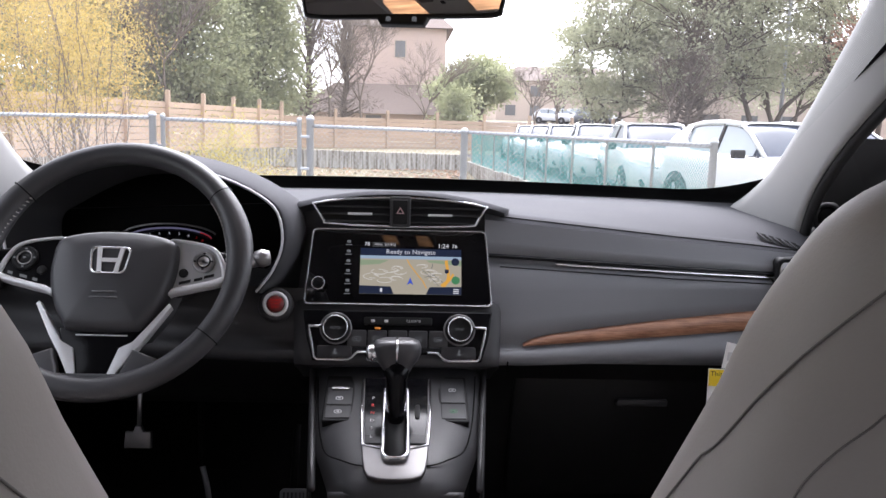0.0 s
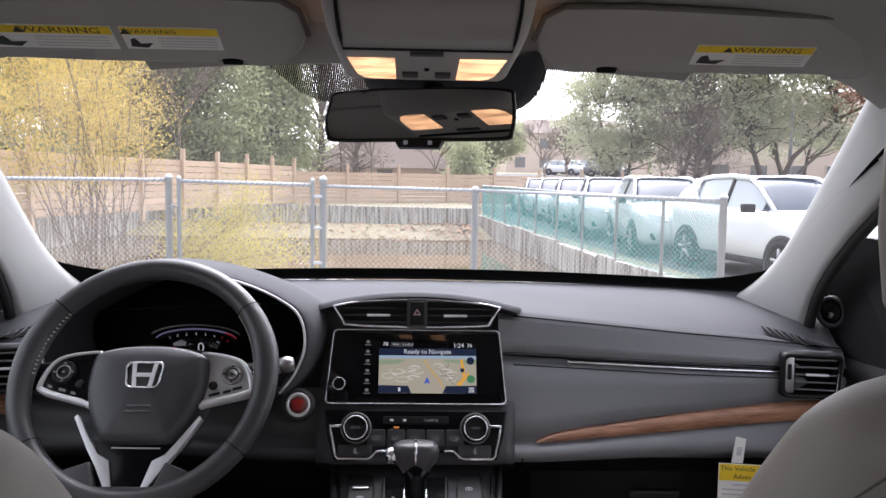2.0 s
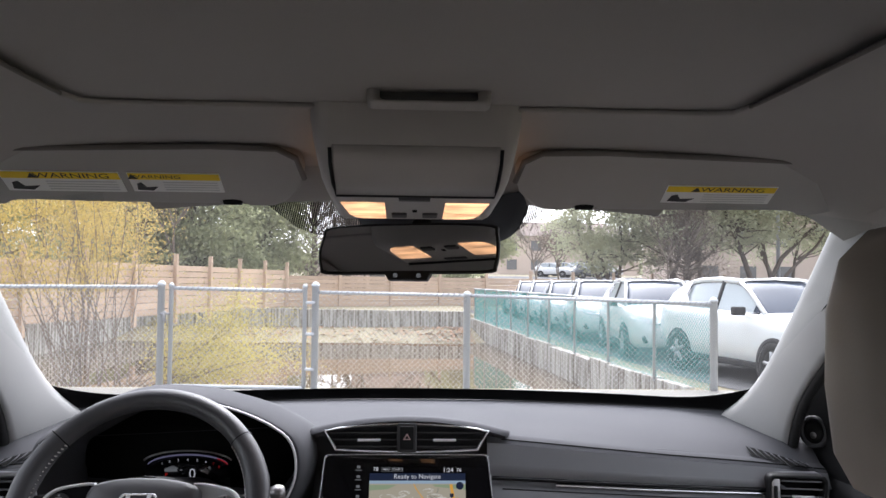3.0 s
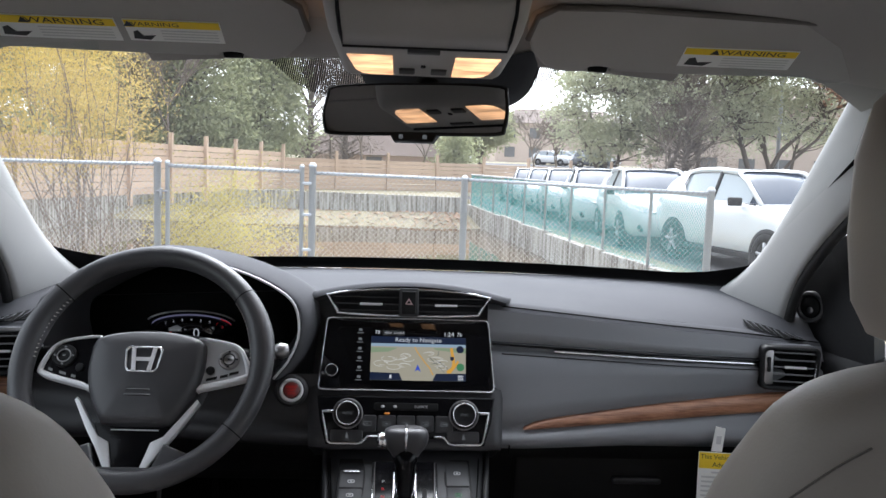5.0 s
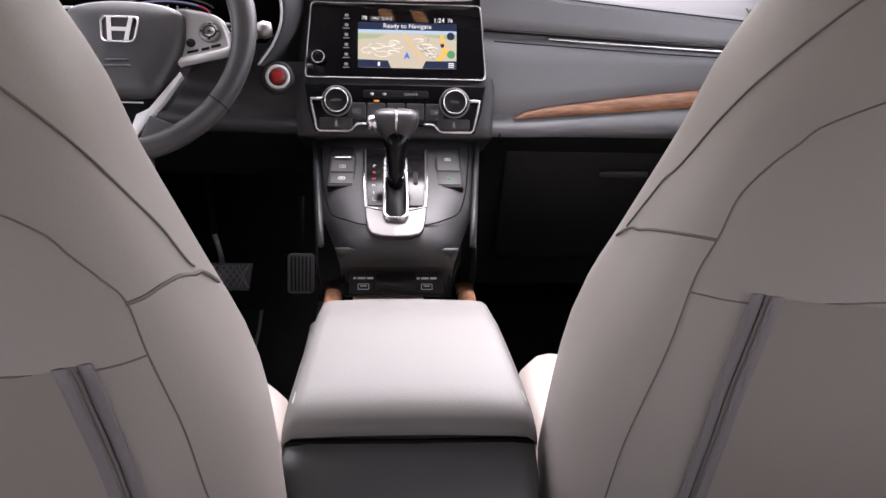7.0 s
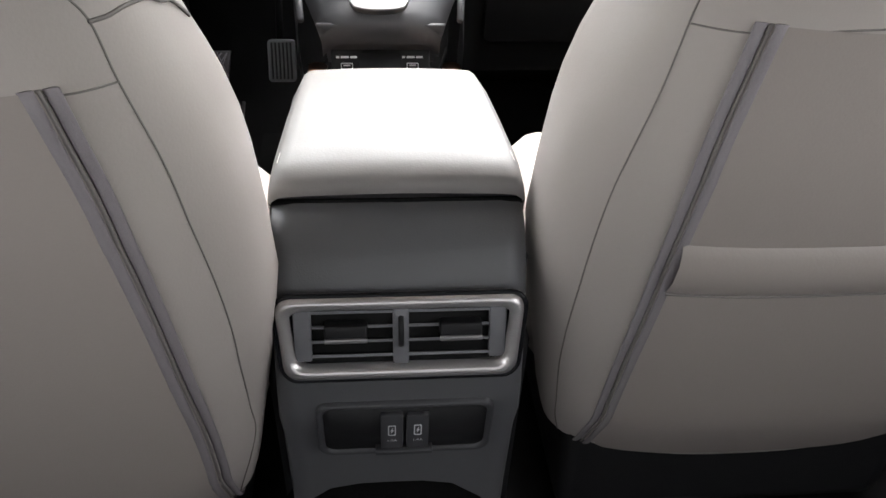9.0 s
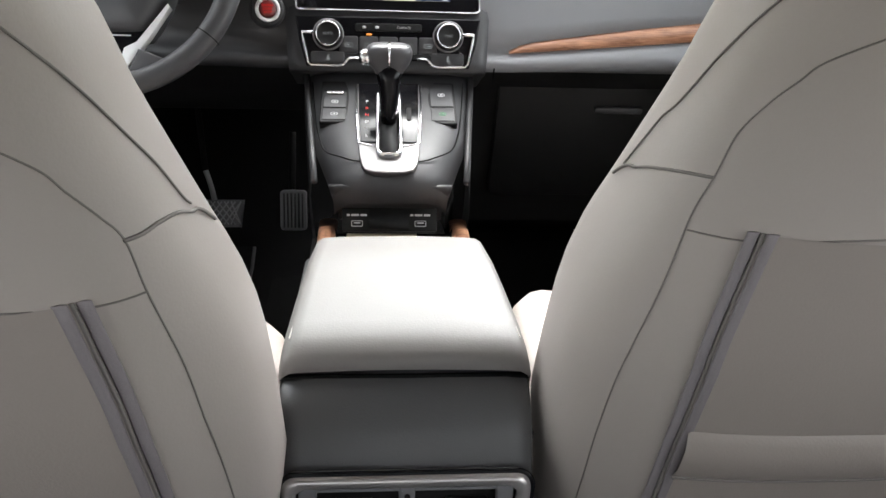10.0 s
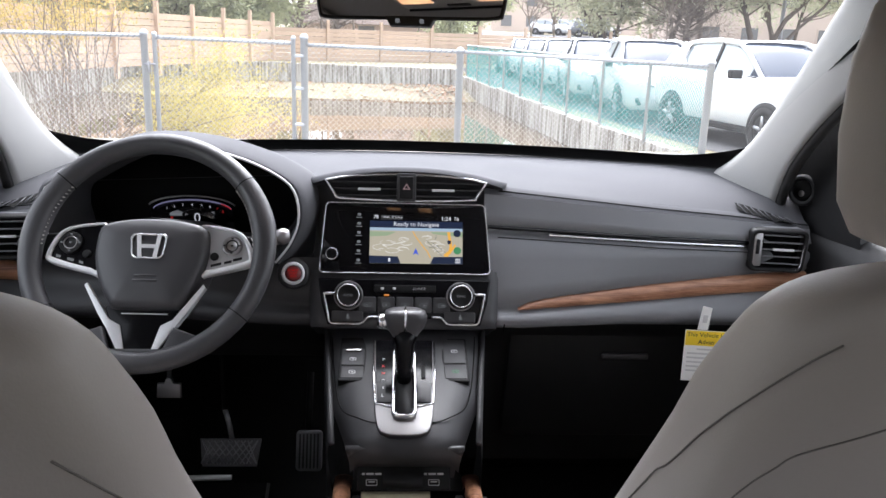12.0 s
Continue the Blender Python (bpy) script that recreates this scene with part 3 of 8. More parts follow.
def build_pillars():
    for s, name in ((-1, "pillar_front_left"), (1, "pillar_front_right")):
        inner = smooth_line([(0.618, 0.27, 1.172), (0.646, 0.20, 1.217), (0.669, 0.13, 1.284), (0.669, 0.0, 1.409), (0.648, -0.15, 1.525), (0.636, -0.20, 1.556), (0.615, -0.26, 1.592)], 18)
        outer = smooth_line([(0.70, 0.12, 1.09), (0.692, 0.085, 1.15), (0.682, 0.03, 1.234), (0.676, -0.06, 1.315), (0.678, -0.17, 1.397), (0.672, -0.32, 1.483), (0.662, -0.45, 1.53)], 18)
        rows = []
        for a, b in zip(inner, outer):
            d = b - a
            nrm = Vector((-0.75, -0.62, 0.1))
            row = [a + Vector((0.015, 0.035, 0.0)), a]
            for f, h in ((0.12, 0.003), (0.35, 0.006), (0.65, 0.007), (0.88, 0.004), (1.0, 0.0)):
                row.append(a + d * f + nrm * h)
            row.append(b + Vector((0.03, 0.02, 0.0)))
            rows.append([Vector((s * p.x, p.y, p.z)) for p in row])
        p = thing(name, (s * 0.70, 0.1, 1.14), "pale grey moulded windshield pillar trim", "pillar trim", kind="structure")
        part("cover", loft(rows), M_PILLAR, p)
        # black door frame rubber behind the pillar
        rub = [Vector((s * (q.x + 0.012), q.y + 0.004, q.z - 0.004)) for q in outer]
        part("door_seal", tube(rub, 0.010, 10), M_RUBBER, p, "black rubber door seal")
        i = min(range(1, 17), key=lambda k: abs(rows[k][4].z - 1.452))
        along, across = rows[i + 1][4] - rows[i - 1][4], rows[i][2] - rows[i][5]
        if (across.cross(along)).x * s < 0:
            along = -along
        m = frame_of(rows[i][4], along, across) @ pose(0, -0.003, 0)
        badge = rounded(-0.016, 0.016, -0.010, 0.010, 0.008)
        part("badge", slab(badge, m, 0.004, 0.001), M_OVERHEAD, p)


build_pillars()


# ---------------- dashboard ----------------
ZL = [(0.0, 1.20), (0.166, 1.190), (0.604, 1.150), (0.76, 1.132)]
ZS = [(0.0, 1.131), (0.144, 1.126), (0.609, 1.103), (0.76, 1.096)]
ZWT = [(0.0, 0.985), (0.199, 1.003), (0.25, 1.0115), (0.40, 1.028), (0.614, 1.045), (0.76, 1.056)]
ZWB = [(0.0, 0.985), (0.199, 0.994), (0.40, 1.003), (0.617, 1.014), (0.76, 1.024)]


def dash_section(x):
    a = abs(x)
    zl, zs, zt, zb = (table_at(t, a)[0] for t in (ZL, ZS, ZWT, ZWB))
    yo = 0.02 * max(0, a - 0.45) / 0.25
    yw = lerp(-0.058, 0.0, min(1, max(0, (a - 0.2) / 0.42)))
    return [(cowl_y(a) + 0.02, 1.185), (cowl_y(a) - 0.03, 1.198), (0.22, 1.203 - 0.02 * a), (0.08, lerp(1.206, zl, 0.55)), (0.02 + yo, zl + 0.004), (0.003 + yo, zl), (-0.004 + yo, zl - 0.007),
            (-0.012 + yo, lerp(zl, zs, 0.6)), (-0.018 + yo, zs + 0.007), (-0.010 + yo, zs + 0.005), (-0.010 + yo, zs - 0.008), (-0.020 + yo, zs - 0.010),
            (lerp(-0.024, yw, 0.35) + yo * 0.6, lerp(zs, zt, 0.40)), (lerp(-0.024, yw, 0.8) + yo * 0.3, lerp(zs, zt, 0.75)), (yw - 0.002, zt + 0.006), (yw + 0.004, zt),
            (yw + 0.002, zb), (yw - 0.012, zb - 0.006), (yw - 0.02, lerp(zb, 0.98, 0.6)), (min(yw, -0.02) - 0.022, 0.979), (min(yw, -0.02) - 0.016, 0.966), (0.0, 0.948), (0.05, 0.90), (0.09, 0.75), (0.13, 0.60)]


def build_dashboard():
    d = thing("dashboard", (0, 0.2, 0.60), "black soft-touch dashboard with dark grey top and wood trim", "dashboard")
    for xs, n in (([-0.735, -0.68, -0.63, -0.585], 5), ([-0.585, -0.52, -0.42, -0.30, -0.20, -0.165], 4), ([-0.165, -0.10, 0.0, 0.10, 0.20, 0.30, 0.42, 0.52, 0.63, 0.735], 5)):
        part("upper_top", loft([[(x, y, z) for y, z in dash_section(x)[:n]] for x in xs]), M_DASHTOP, d, "dark grey dashboard top")
    for s in (-1, 1):
        xs = [0.135, 0.16, 0.20, 0.25, 0.31, 0.38, 0.45, 0.52, 0.58, 0.63, 0.68, 0.735]
        rows = [[(s * x, y, z) for y, z in dash_section(x)] for x in xs]
        if s < 0:
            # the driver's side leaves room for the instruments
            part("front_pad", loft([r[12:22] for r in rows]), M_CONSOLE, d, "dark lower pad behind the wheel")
            # Coloured black to hold the shade under the dashboard.
            part("knee_panel", loft([r[21:23] + [(r[22][0], 0.085, 0.845), (r[22][0], 0.20, 0.83)] for r in rows]), M_BLACK, d, "knee panel with the shade under the dash put into its black")
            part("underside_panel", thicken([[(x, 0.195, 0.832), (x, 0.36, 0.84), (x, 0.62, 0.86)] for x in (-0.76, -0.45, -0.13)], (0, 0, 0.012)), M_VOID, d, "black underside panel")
            rows = [[(s * x, y, z) for y, z in dash_section(x)] for x in (0.585, 0.60, 0.63, 0.66, 0.70, 0.735)]
        part("ledge", loft([r[4:7] for r in rows]), M_DASHTOP, d, "dark grey dashboard ledge")
        part("top_pad", loft([r[6:8] for r in rows]), M_DASH, d, "dark grey dashboard edge pad")
        part("ledge_seam", tube([(p[0], p[1] - 0.0005, p[2] - 0.001) for p in (r[5] for r in rows[1:])], 0.0014, 5), M_VOID, d)
        if s > 0:
            part("pad_seam", tube([(p[0], p[1] - 0.0012, p[2] - 0.003) for p in (r[11] for r in rows[1:10])], 0.0009, 5), M_VOID, d)
            part("panel_gap", tube([(0.170, -0.062, 0.985), (0.171, -0.078, 0.972), (0.172, -0.06, 0.945)], 0.0014, 5), M_VOID, d)
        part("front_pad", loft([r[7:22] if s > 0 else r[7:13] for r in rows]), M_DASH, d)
        if s > 0:
            # The passenger side's under-dash shade is put into the black here too.
            part("knee_panel", loft([r[21:] for r in rows]), M_BLACK, d, "knee panel with the shade under the dash put into its black")
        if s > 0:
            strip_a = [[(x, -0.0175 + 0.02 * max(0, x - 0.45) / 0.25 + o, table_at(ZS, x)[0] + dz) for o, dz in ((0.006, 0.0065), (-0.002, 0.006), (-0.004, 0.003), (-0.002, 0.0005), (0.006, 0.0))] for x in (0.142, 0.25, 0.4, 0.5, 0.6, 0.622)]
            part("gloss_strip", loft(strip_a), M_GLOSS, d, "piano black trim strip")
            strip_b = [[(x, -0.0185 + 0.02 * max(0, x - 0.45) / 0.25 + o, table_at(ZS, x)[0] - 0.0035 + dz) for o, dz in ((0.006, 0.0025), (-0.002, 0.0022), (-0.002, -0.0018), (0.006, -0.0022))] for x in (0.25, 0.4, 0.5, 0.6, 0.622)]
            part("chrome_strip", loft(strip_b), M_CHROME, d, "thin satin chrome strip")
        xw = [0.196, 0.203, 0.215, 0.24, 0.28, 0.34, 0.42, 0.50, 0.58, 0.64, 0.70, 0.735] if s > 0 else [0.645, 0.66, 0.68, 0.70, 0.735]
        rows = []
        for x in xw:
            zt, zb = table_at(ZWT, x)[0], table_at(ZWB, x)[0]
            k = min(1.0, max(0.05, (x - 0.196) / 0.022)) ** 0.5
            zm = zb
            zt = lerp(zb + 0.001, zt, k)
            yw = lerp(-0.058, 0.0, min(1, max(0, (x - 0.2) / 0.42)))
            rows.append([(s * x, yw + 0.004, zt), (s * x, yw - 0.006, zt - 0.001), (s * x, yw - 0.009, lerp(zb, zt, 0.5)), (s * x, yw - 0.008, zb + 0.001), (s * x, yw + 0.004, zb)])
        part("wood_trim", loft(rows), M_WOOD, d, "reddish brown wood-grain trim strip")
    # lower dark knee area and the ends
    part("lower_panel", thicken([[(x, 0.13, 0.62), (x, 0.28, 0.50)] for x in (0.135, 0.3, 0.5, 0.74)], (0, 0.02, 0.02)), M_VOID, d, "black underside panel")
    part("cowl_cover", thicken([[(x, cowl_y(x) + 0.03, 1.19), (x, cowl_y(x) + 0.10, 1.17)] for x in [-0.72 + 0.12 * i for i in range(13)]], (0, 0, -0.02)), M_VOID, d)
    part("glovebox_lid", slab(rounded(0.20, 0.66, -0.13, 0.13, 0.02), frame_of((0, 0.066, 0.80), (1, 0, 0), (0, -0.22, 0.97)), 0.01, 0.002), M_BLACK, d, "black glovebox lid")
    part("glovebox_latch", slab(rounded(-0.045, 0.045, -0.006, 0.006, 0.004), frame_of((0.424, 0.040, 0.866), (1, 0, 0), (0, -0.22, 0.97)), 0.006, 0.002), M_CONSOLE, d, "grey glovebox handle")
    # demister outlets in the top corners
    def top_z(x, y):
        sec = dash_section(x)
        for (ya, za), (yb, zb_) in zip(sec[2:6], sec[3:7]):
            if ya >= y >= yb:
                return lerp(za, zb_, (ya - y) / (ya - yb))
        return sec[5][1]

    for s in (-1, 1):
        edge = [(0.606 + 0.012 * i, 0.058 - 0.0030 * i, 0.034 - 0.0036 * i) for i in range(9)]
        part("demister_outlet", loft([[(s * x, lerp(a, b, k / 3), top_z(x, lerp(a, b, k / 3)) + 0.002) for k in range(4)] for x, a, b in edge]), M_VOID, d, "black demister outlet")
        for x, a, b in edge[1:]:
            part("demister_fin", tube([(s * (x - 0.008), a, top_z(x - 0.008, a) + 0.0022), (s * x, b, top_z(x, b) + 0.0022)], 0.0013, 5), M_DASHTOP, d)
    return d


build_dashboard()


# ---------------- centre stack ----------------
def build_stack():
    c = thing("center_stack", (0, 0.02, 0.95), "black centre stack with chrome-framed air vents", "center stack")
    # body
    prof = [(0.12, 1.190, 0.178), (0.07, 1.205, 0.178), (0.04, 1.2185, 0.178), (0.010, 1.2275, 0.176), (-0.011, 1.2275, 0.171), (-0.016, 1.2225, 0.165), (-0.004, 1.216, 0.16), (0.010, 1.190, 0.165), (0.004, 1.168, 0.158),
            (0.010, 1.160, 0.150), (-0.048, 1.056, 0.158), (-0.062, 1.045, 0.160), (-0.085, 0.985, 0.158), (-0.10, 0.972, 0.155), (-0.06, 0.955, 0.155), (0.05, 0.90, 0.155)]
    rows = []
    for y, z, w in prof:
        crown = 0.026 if z > 1.195 else 0.0
        r = [(-w * 1.02, y + 0.03, z - crown - 0.012)]
        for i in range(21):
            u = -1 + 2 * i / 20
            r.append((u * w, y + 0.006 * abs(u) ** 4, z - crown * abs(u) ** 2.2))
        r.append((w * 1.02, y + 0.03, z - crown - 0.012))
        rows.append(r)
    part("housing", loft(rows[:6]), M_DASHTOP, c)
    part("face", loft(rows[5:]), M_CONSOLE, c)
    # vents
    m = frame_of((0, -0.014, 1.1965), (1, 0, 0), (0, 0.10, 1))
    top = [(-0.138 + 0.276 * i / 12, 0.0235 - 0.012 * (2 * abs(i / 12 - 0.5)) ** 2.2) for i in range(13)]
    bot = [(0.120 - 0.240 * i / 12, -0.0265 + 0.004 * (2 * abs(i / 12 - 0.5)) ** 2.5) for i in range(13)]
    o = [(0.1385, 0.0105)] + list(reversed(top))[1:-1] + [(-0.1385, 0.0105)] + list(reversed(bot))
    part("vent_frame", ring_plate(o, inset(o, 0.0045), m @ pose(0, -0.002, 0), 0.012), M_CHROME, c, "satin chrome vent surround")
    part("vent_recess", slab(inset(o, 0.003), m @ pose(0, 0.028, 0), 0.003), M_VOID, c)
    for s in (-1, 1):
        for i in range(4):
            z = -0.017 + 0.0115 * i
            w = 0.108 + 0.010 * i / 3 - (0.018 if i == 3 else 0)
            part("slat", moved(box(0, w, 0.0, 0.018, -0.0008, 0.0012), m @ pose(0.014 if s > 0 else -0.014 - w, 0.003, z, -4, 0, 0)), M_CONSOLE, c, smooth=False)
        part("vent_tab", moved(box(-0.019, 0.019, -0.006, 0.004, -0.002, 0.002, 0.001), m @ pose(s * 0.063, 0.002, -0.0055)), M_SILVER, c, "silver vent tab")
    part("hazard_mount", slab(rounded(-0.0165, 0.0165, -0.025, 0.023, 0.003), m @ pose(0, -0.0065, 0), 0.02, 0.002), M_CONSOLE, c)
    b = part("hazard_button", slab(rounded(-0.0115, 0.0115, -0.020, 0.018, 0.002), m @ pose(0, -0.010, 0), 0.006, 0.0015), M_BLACK, c, "hazard light button with red triangle")
    tri = [(-0.0065, -0.004), (0.0065, -0.004), (0, 0.0065)]
    tri_i = [(-0.0035, -0.0025), (0.0035, -0.0025), (0, 0.0035)]
    part("hazard_triangle", ring_plate(tri, tri_i, m @ pose(0, -0.0106, 0), 0.0004), M_HAZARD, b, "pale red triangle mark", smooth=False)
    # climate panel
    p = frame_of((0, -0.083, 1.011), (1, 0, 0), (0, 0.33, 0.944))
    part("climate_panel", slab([(-0.145, 0.040), (0.145, 0.040), (0.139, 0.0), (0.128, -0.037), (0.075, -0.038), (0.06, -0.026), (-0.06, -0.026), (-0.075, -0.038), (-0.128, -0.037), (-0.139, 0.0)], p, 0.02, 0.003), M_GLOSS, c, "gloss black climate control panel")
    part("climate_bar", slab(rounded(-0.052, 0.052, 0.018, 0.030, 0.003), p @ pose(0, -0.003, 0), 0.004, 0.001), M_BLACK, c)
    words("CLIMATE", p @ pose(0.024, -0.0034, 0.024), 0.0055, M_PRINTW, c)
    for x in (-0.038, -0.018):
        part("icon", slab(rounded(x - 0.003, x + 0.003, 0.022, 0.026, 0.001, 1), p @ pose(0, -0.0033, 0), 0.0003), M_PRINTW, c)
    for i, x in enumerate((-0.062, -0.031, 0.0, 0.031, 0.062)):
        k = part("climate_button", slab(rounded(x - 0.0145, x + 0.0145, -0.016, 0.010, 0.003), p @ pose(0, -0.003, 0), 0.006, 0.0015), M_CONSOLE, c)
        o3 = rounded(x - 0.0065, x + 0.0065, -0.007, 0.0, 0.002, 2)
        part("icon", ring_plate(o3, inset(o3, 0.0009), p @ pose(0, -0.0034, 0), 0.0003), M_DIMLIT, k, smooth=False)
        part("icon", slab(rounded(x - 0.003, x + 0.001 + 0.001 * i, -0.0045, -0.003, 0.0005, 1), p @ pose(0, -0.0036, 0), 0.0003), M_DIMLIT, k)
    part("indicator_light", slab(rounded(-0.035, -0.026, 0.0115, 0.0145, 0.001, 1), p @ pose(0, -0.0035, 0), 0.0005), M_AMBER, c, "amber indicator light")
    for s in (-1, 1):
        x = s * 0.094
        ctr = p @ Vector((x, 0, 0.012))
        nrm = -(p.to_3x3() @ Vector((0, 1, 0)))
        k = part("temperature_knob", lathe([(0.0215, -0.004), (0.0218, 0.006), (0.0205, 0.013), (0.0185, 0.016), (0.0175, 0.0155), (0.016, 0.014), (0.0, 0.014)], ctr, nrm, 40), M_BLACK, c, "black temperature knob with chrome ring")
        part("knob_ring", lathe([(0.0192, 0.0145), (0.0190, 0.0168), (0.0172, 0.0170), (0.0168, 0.0150)], ctr, nrm, 40, cap=False), M_CHROME, k, "chrome ring")
        part("knob_collar", lathe([(0.0245, -0.002), (0.0243, 0.004), (0.0222, 0.005), (0.0218, 0.0)], ctr, nrm, 40, cap=False), M_GUNMETAL, k)
        words("SYNC" if s > 0 else "AUTO", frame_of(ctr + nrm * 0.0143, (1, 0, 0), (0, 0.33, 0.944)), 0.0055, M_DIMLIT, k)
        part("seat_heat_button", slab(rounded(x - 0.027, x + 0.025, -0.032, -0.014, 0.003), p @ pose(0, -0.0035, 0), 0.006, 0.0015), M_CONSOLE, c, "seat heater button")
        part("icon", slab([(x - 0.003, -0.027), (x + 0.003, -0.027), (x + 0.003, -0.0245), (x + 0.0, -0.0245), (x + 0.0015, -0.0185), (x - 0.001, -0.0185)], p @ pose(0, -0.0040, 0), 0.0003), M_DIMLIT, c, smooth=False)
        trim = [p @ Vector((s * q[0], -0.003, q[1])) for q in ((0.112, 0.015), (0.1345, 0.015), (0.1325, 0.004), (0.1255, -0.031), (0.121, -0.035), (0.076, -0.0355), (0.0705, -0.0335), (0.061, -0.024), (0.045, -0.0235))]
        part("chrome_trim", tube(trim, 0.0028, 6), M_CHROME, c, "satin chrome outline")
    # start button
    sp = Vector((-0.186, -0.072, 1.057))
    nrm = Vector((0.12, -0.93, 0.28)).normalized()
    b = part("start_button", lathe([(0.0130, 0.0), (0.0130, 0.006), (0.0112, 0.008), (0.0, 0.0085)], sp, nrm, 32), M_REDCAP, c, "dark red engine start button with lit lettering")
    part("start_ring", lathe([(0.0195, -0.004), (0.0192, 0.005), (0.0168, 0.007), (0.0140, 0.006), (0.0135, 0.0)], sp, nrm, 36, cap=False), M_SILVER, b, "silver ring")
    part("button_mount", lathe([(0.027, -0.02), (0.0245, 0.0), (0.0195, 0.002), (0.018, -0.01)], sp, nrm, 36, cap=False), M_CONSOLE, b)
    q = frame_of(sp + nrm * 0.0088, (1, 0.12, 0), (0, 0.28, 0.93))
    for i, w in enumerate(("ENGINE", "START", "STOP")):
        words(w, q @ pose(0, 0, 0.0050 - 0.0052 * i), 0.0050, M_REDLIT, b)
    return c


build_stack()


def build_screen():
    tl, tr, bl = Vector((-0.136, 0.002, 1.162)), Vector((0.136, 0.002, 1.162)), Vector((-0.1445, -0.052, 1.054))
    m = frame_of((0, -0.028, 1.108), (1, 0, 0), (0, 0.054, 0.108))
    h = 0.0605
    s = thing("touch_screen", m.translation, "gloss black touch screen showing a lit navigation map", "touch screen")
    corners = [(-0.136, h), (0.136, h), (0.1445, -h), (-0.1445, -h)]

    def round_poly(c, r, n=5):
        out = []
        for i, p in enumerate(c):
            p, a, b = Vector(p), Vector(c[i - 1]), Vector(c[(i + 1) % len(c)])
            u, v = (a - p).normalized() * r, (b - p).normalized() * r
            for k in range(n + 1):
                t = k / n
                q = (p + u) * (1 - t) ** 2 + p * 2 * t * (1 - t) + (p + v) * t * t
                out.append((q.x, q.y))
        return out

    o = round_poly(corners, 0.009)
    part("glass_face", slab(o, m @ pose(0, -0.006, 0), 0.03, 0.001), M_SCREENBLACK, s, "gloss black glass face")
    part("chrome_frame", ring_plate([(x * 1.012, z * 1.03) for x, z in o], [(x * 0.994, z * 0.985) for x, z in o], m @ pose(0, -0.007, 0), 0.006), M_CHROME, s, "thin chrome frame")
    # picture: x -0.058..0.099, z -0.044..0.047
    f = m @ pose(0, -0.0066, 0)
    x0, x1, z0 = -0.061, 0.0975, -0.044

    def flat(name, pts, material, lift, label=""):
        bm = bmesh.new()
        bm.faces.new([bm.verts.new((x, -lift, z)) for x, z in pts])
        return part(name, moved(bm, f), material, pic, label, smooth=False)

    bm = bmesh.new()
    bm.faces.new([bm.verts.new(v) for v in ((x0, 0, z0), (x1, 0, z0), (x1, 0, 0.0180), (x0, 0, 0.0180))])
    pic = part("map_picture", moved(bm, f), M_MAP, s, "lit navigation map", smooth=False)
    flat("title_bar", [(x0, 0.0182), (x1, 0.0182), (x1, 0.0300), (x0, 0.0300)], M_NAVY, 0.0002)
    flat("map_sky", [(x0, 0.0130), (x1, 0.0130), (x1, 0.0180), (x0, 0.0180)], M_MAPSKY, 0.0002)
    flat("map_field", [(x0, 0.002), (x0 + 0.03, 0.004), (x0 + 0.045, 0.011), (x0, 0.011)], M_MAPGREEN, 0.0002)
    flat("map_field", [(x1 - 0.05, 0.008), (x1, 0.003), (x1, 0.0115), (x1 - 0.055, 0.0115)], M_MAPGREEN, 0.0002)
    rnd = random.Random(5)

    def road(pts, w, material):
        P_ = [Vector(p) for p in pts]
        rows = []
        for i, p in enumerate(P_):
            d = P_[min(i + 1, len(P_) - 1)] - P_[max(i - 1, 0)]
            n = Vector((-d.y, d.x)).normalized() * w / 2
            rows.append([(min(max(q.x, x0), x1), -0.0003, min(max(q.y, z0), 0.0128)) for q in (p + n, p - n)])
        bm = loft(rows)
        part("map_street", moved(bm, f), material, pic, smooth=False)

    for cx, cz, sc in ((-0.030, -0.008, 1), (-0.014, -0.006, 1), (-0.040, -0.016, 1.1), (-0.004, -0.002, 0.8), (0.004, -0.009, 0.9), (0.047, -0.008, 1), (0.060, -0.012, 1), (0.035, 0.002, 0.7), (0.056, -0.022, 1), (-0.022, -0.022, 1.2), (-0.006, -0.019, 1)):
        for k in range(4):
            a0 = rnd.uniform(0, 6.28)
            r = sc * rnd.uniform(0.004, 0.009)
            road([(cx + r * 1.6 * math.cos(a0 + 0.4 * i), cz + r * 0.55 * math.sin(a0 + 0.4 * i)) for i in range(rnd.randint(4, 8))], 0.0008, M_MAPROAD)
    for a, b in (((0.036, -0.004), (0.062, -0.030)), ((0.044, -0.006), (0.068, -0.024)), ((0.052, 0.006), (0.050, -0.002)), ((0.040, -0.016), (0.056, -0.012))):
        road([a, ((a[0] + b[0]) / 2 + 0.001, (a[1] + b[1]) / 2), b], 0.0009, M_DIMLIT)
    road([(0.012, 0.0128), (0.0165, 0.004), (0.024, -0.006), (0.030, -0.014), (0.037, -0.022), (0.043, -0.034)], 0.0016, M_MAPORANGE)
    road([(0.0735, 0.012), (0.0745, 0.004), (0.0765, -0.006), (0.0775, -0.014), (0.0755, -0.022), (0.066, -0.030)], 0.0048, M_MAPORANGE)
    road([(0.085, -0.010), (0.079, -0.020), (0.070, -0.031)], 0.0035, M_MAPORANGE)
    flat("route_shield", [(0.0715, -0.003), (0.0775, -0.003), (0.0775, -0.008), (0.0745, -0.0100), (0.0715, -0.008)], M_NAVY, 0.0009)
    flat("position_arrow", [(0.0125, -0.029), (0.0175, -0.017), (0.0225, -0.029), (0.0175, -0.026)], M_BLUELIT, 0.0006, "blue position arrow")
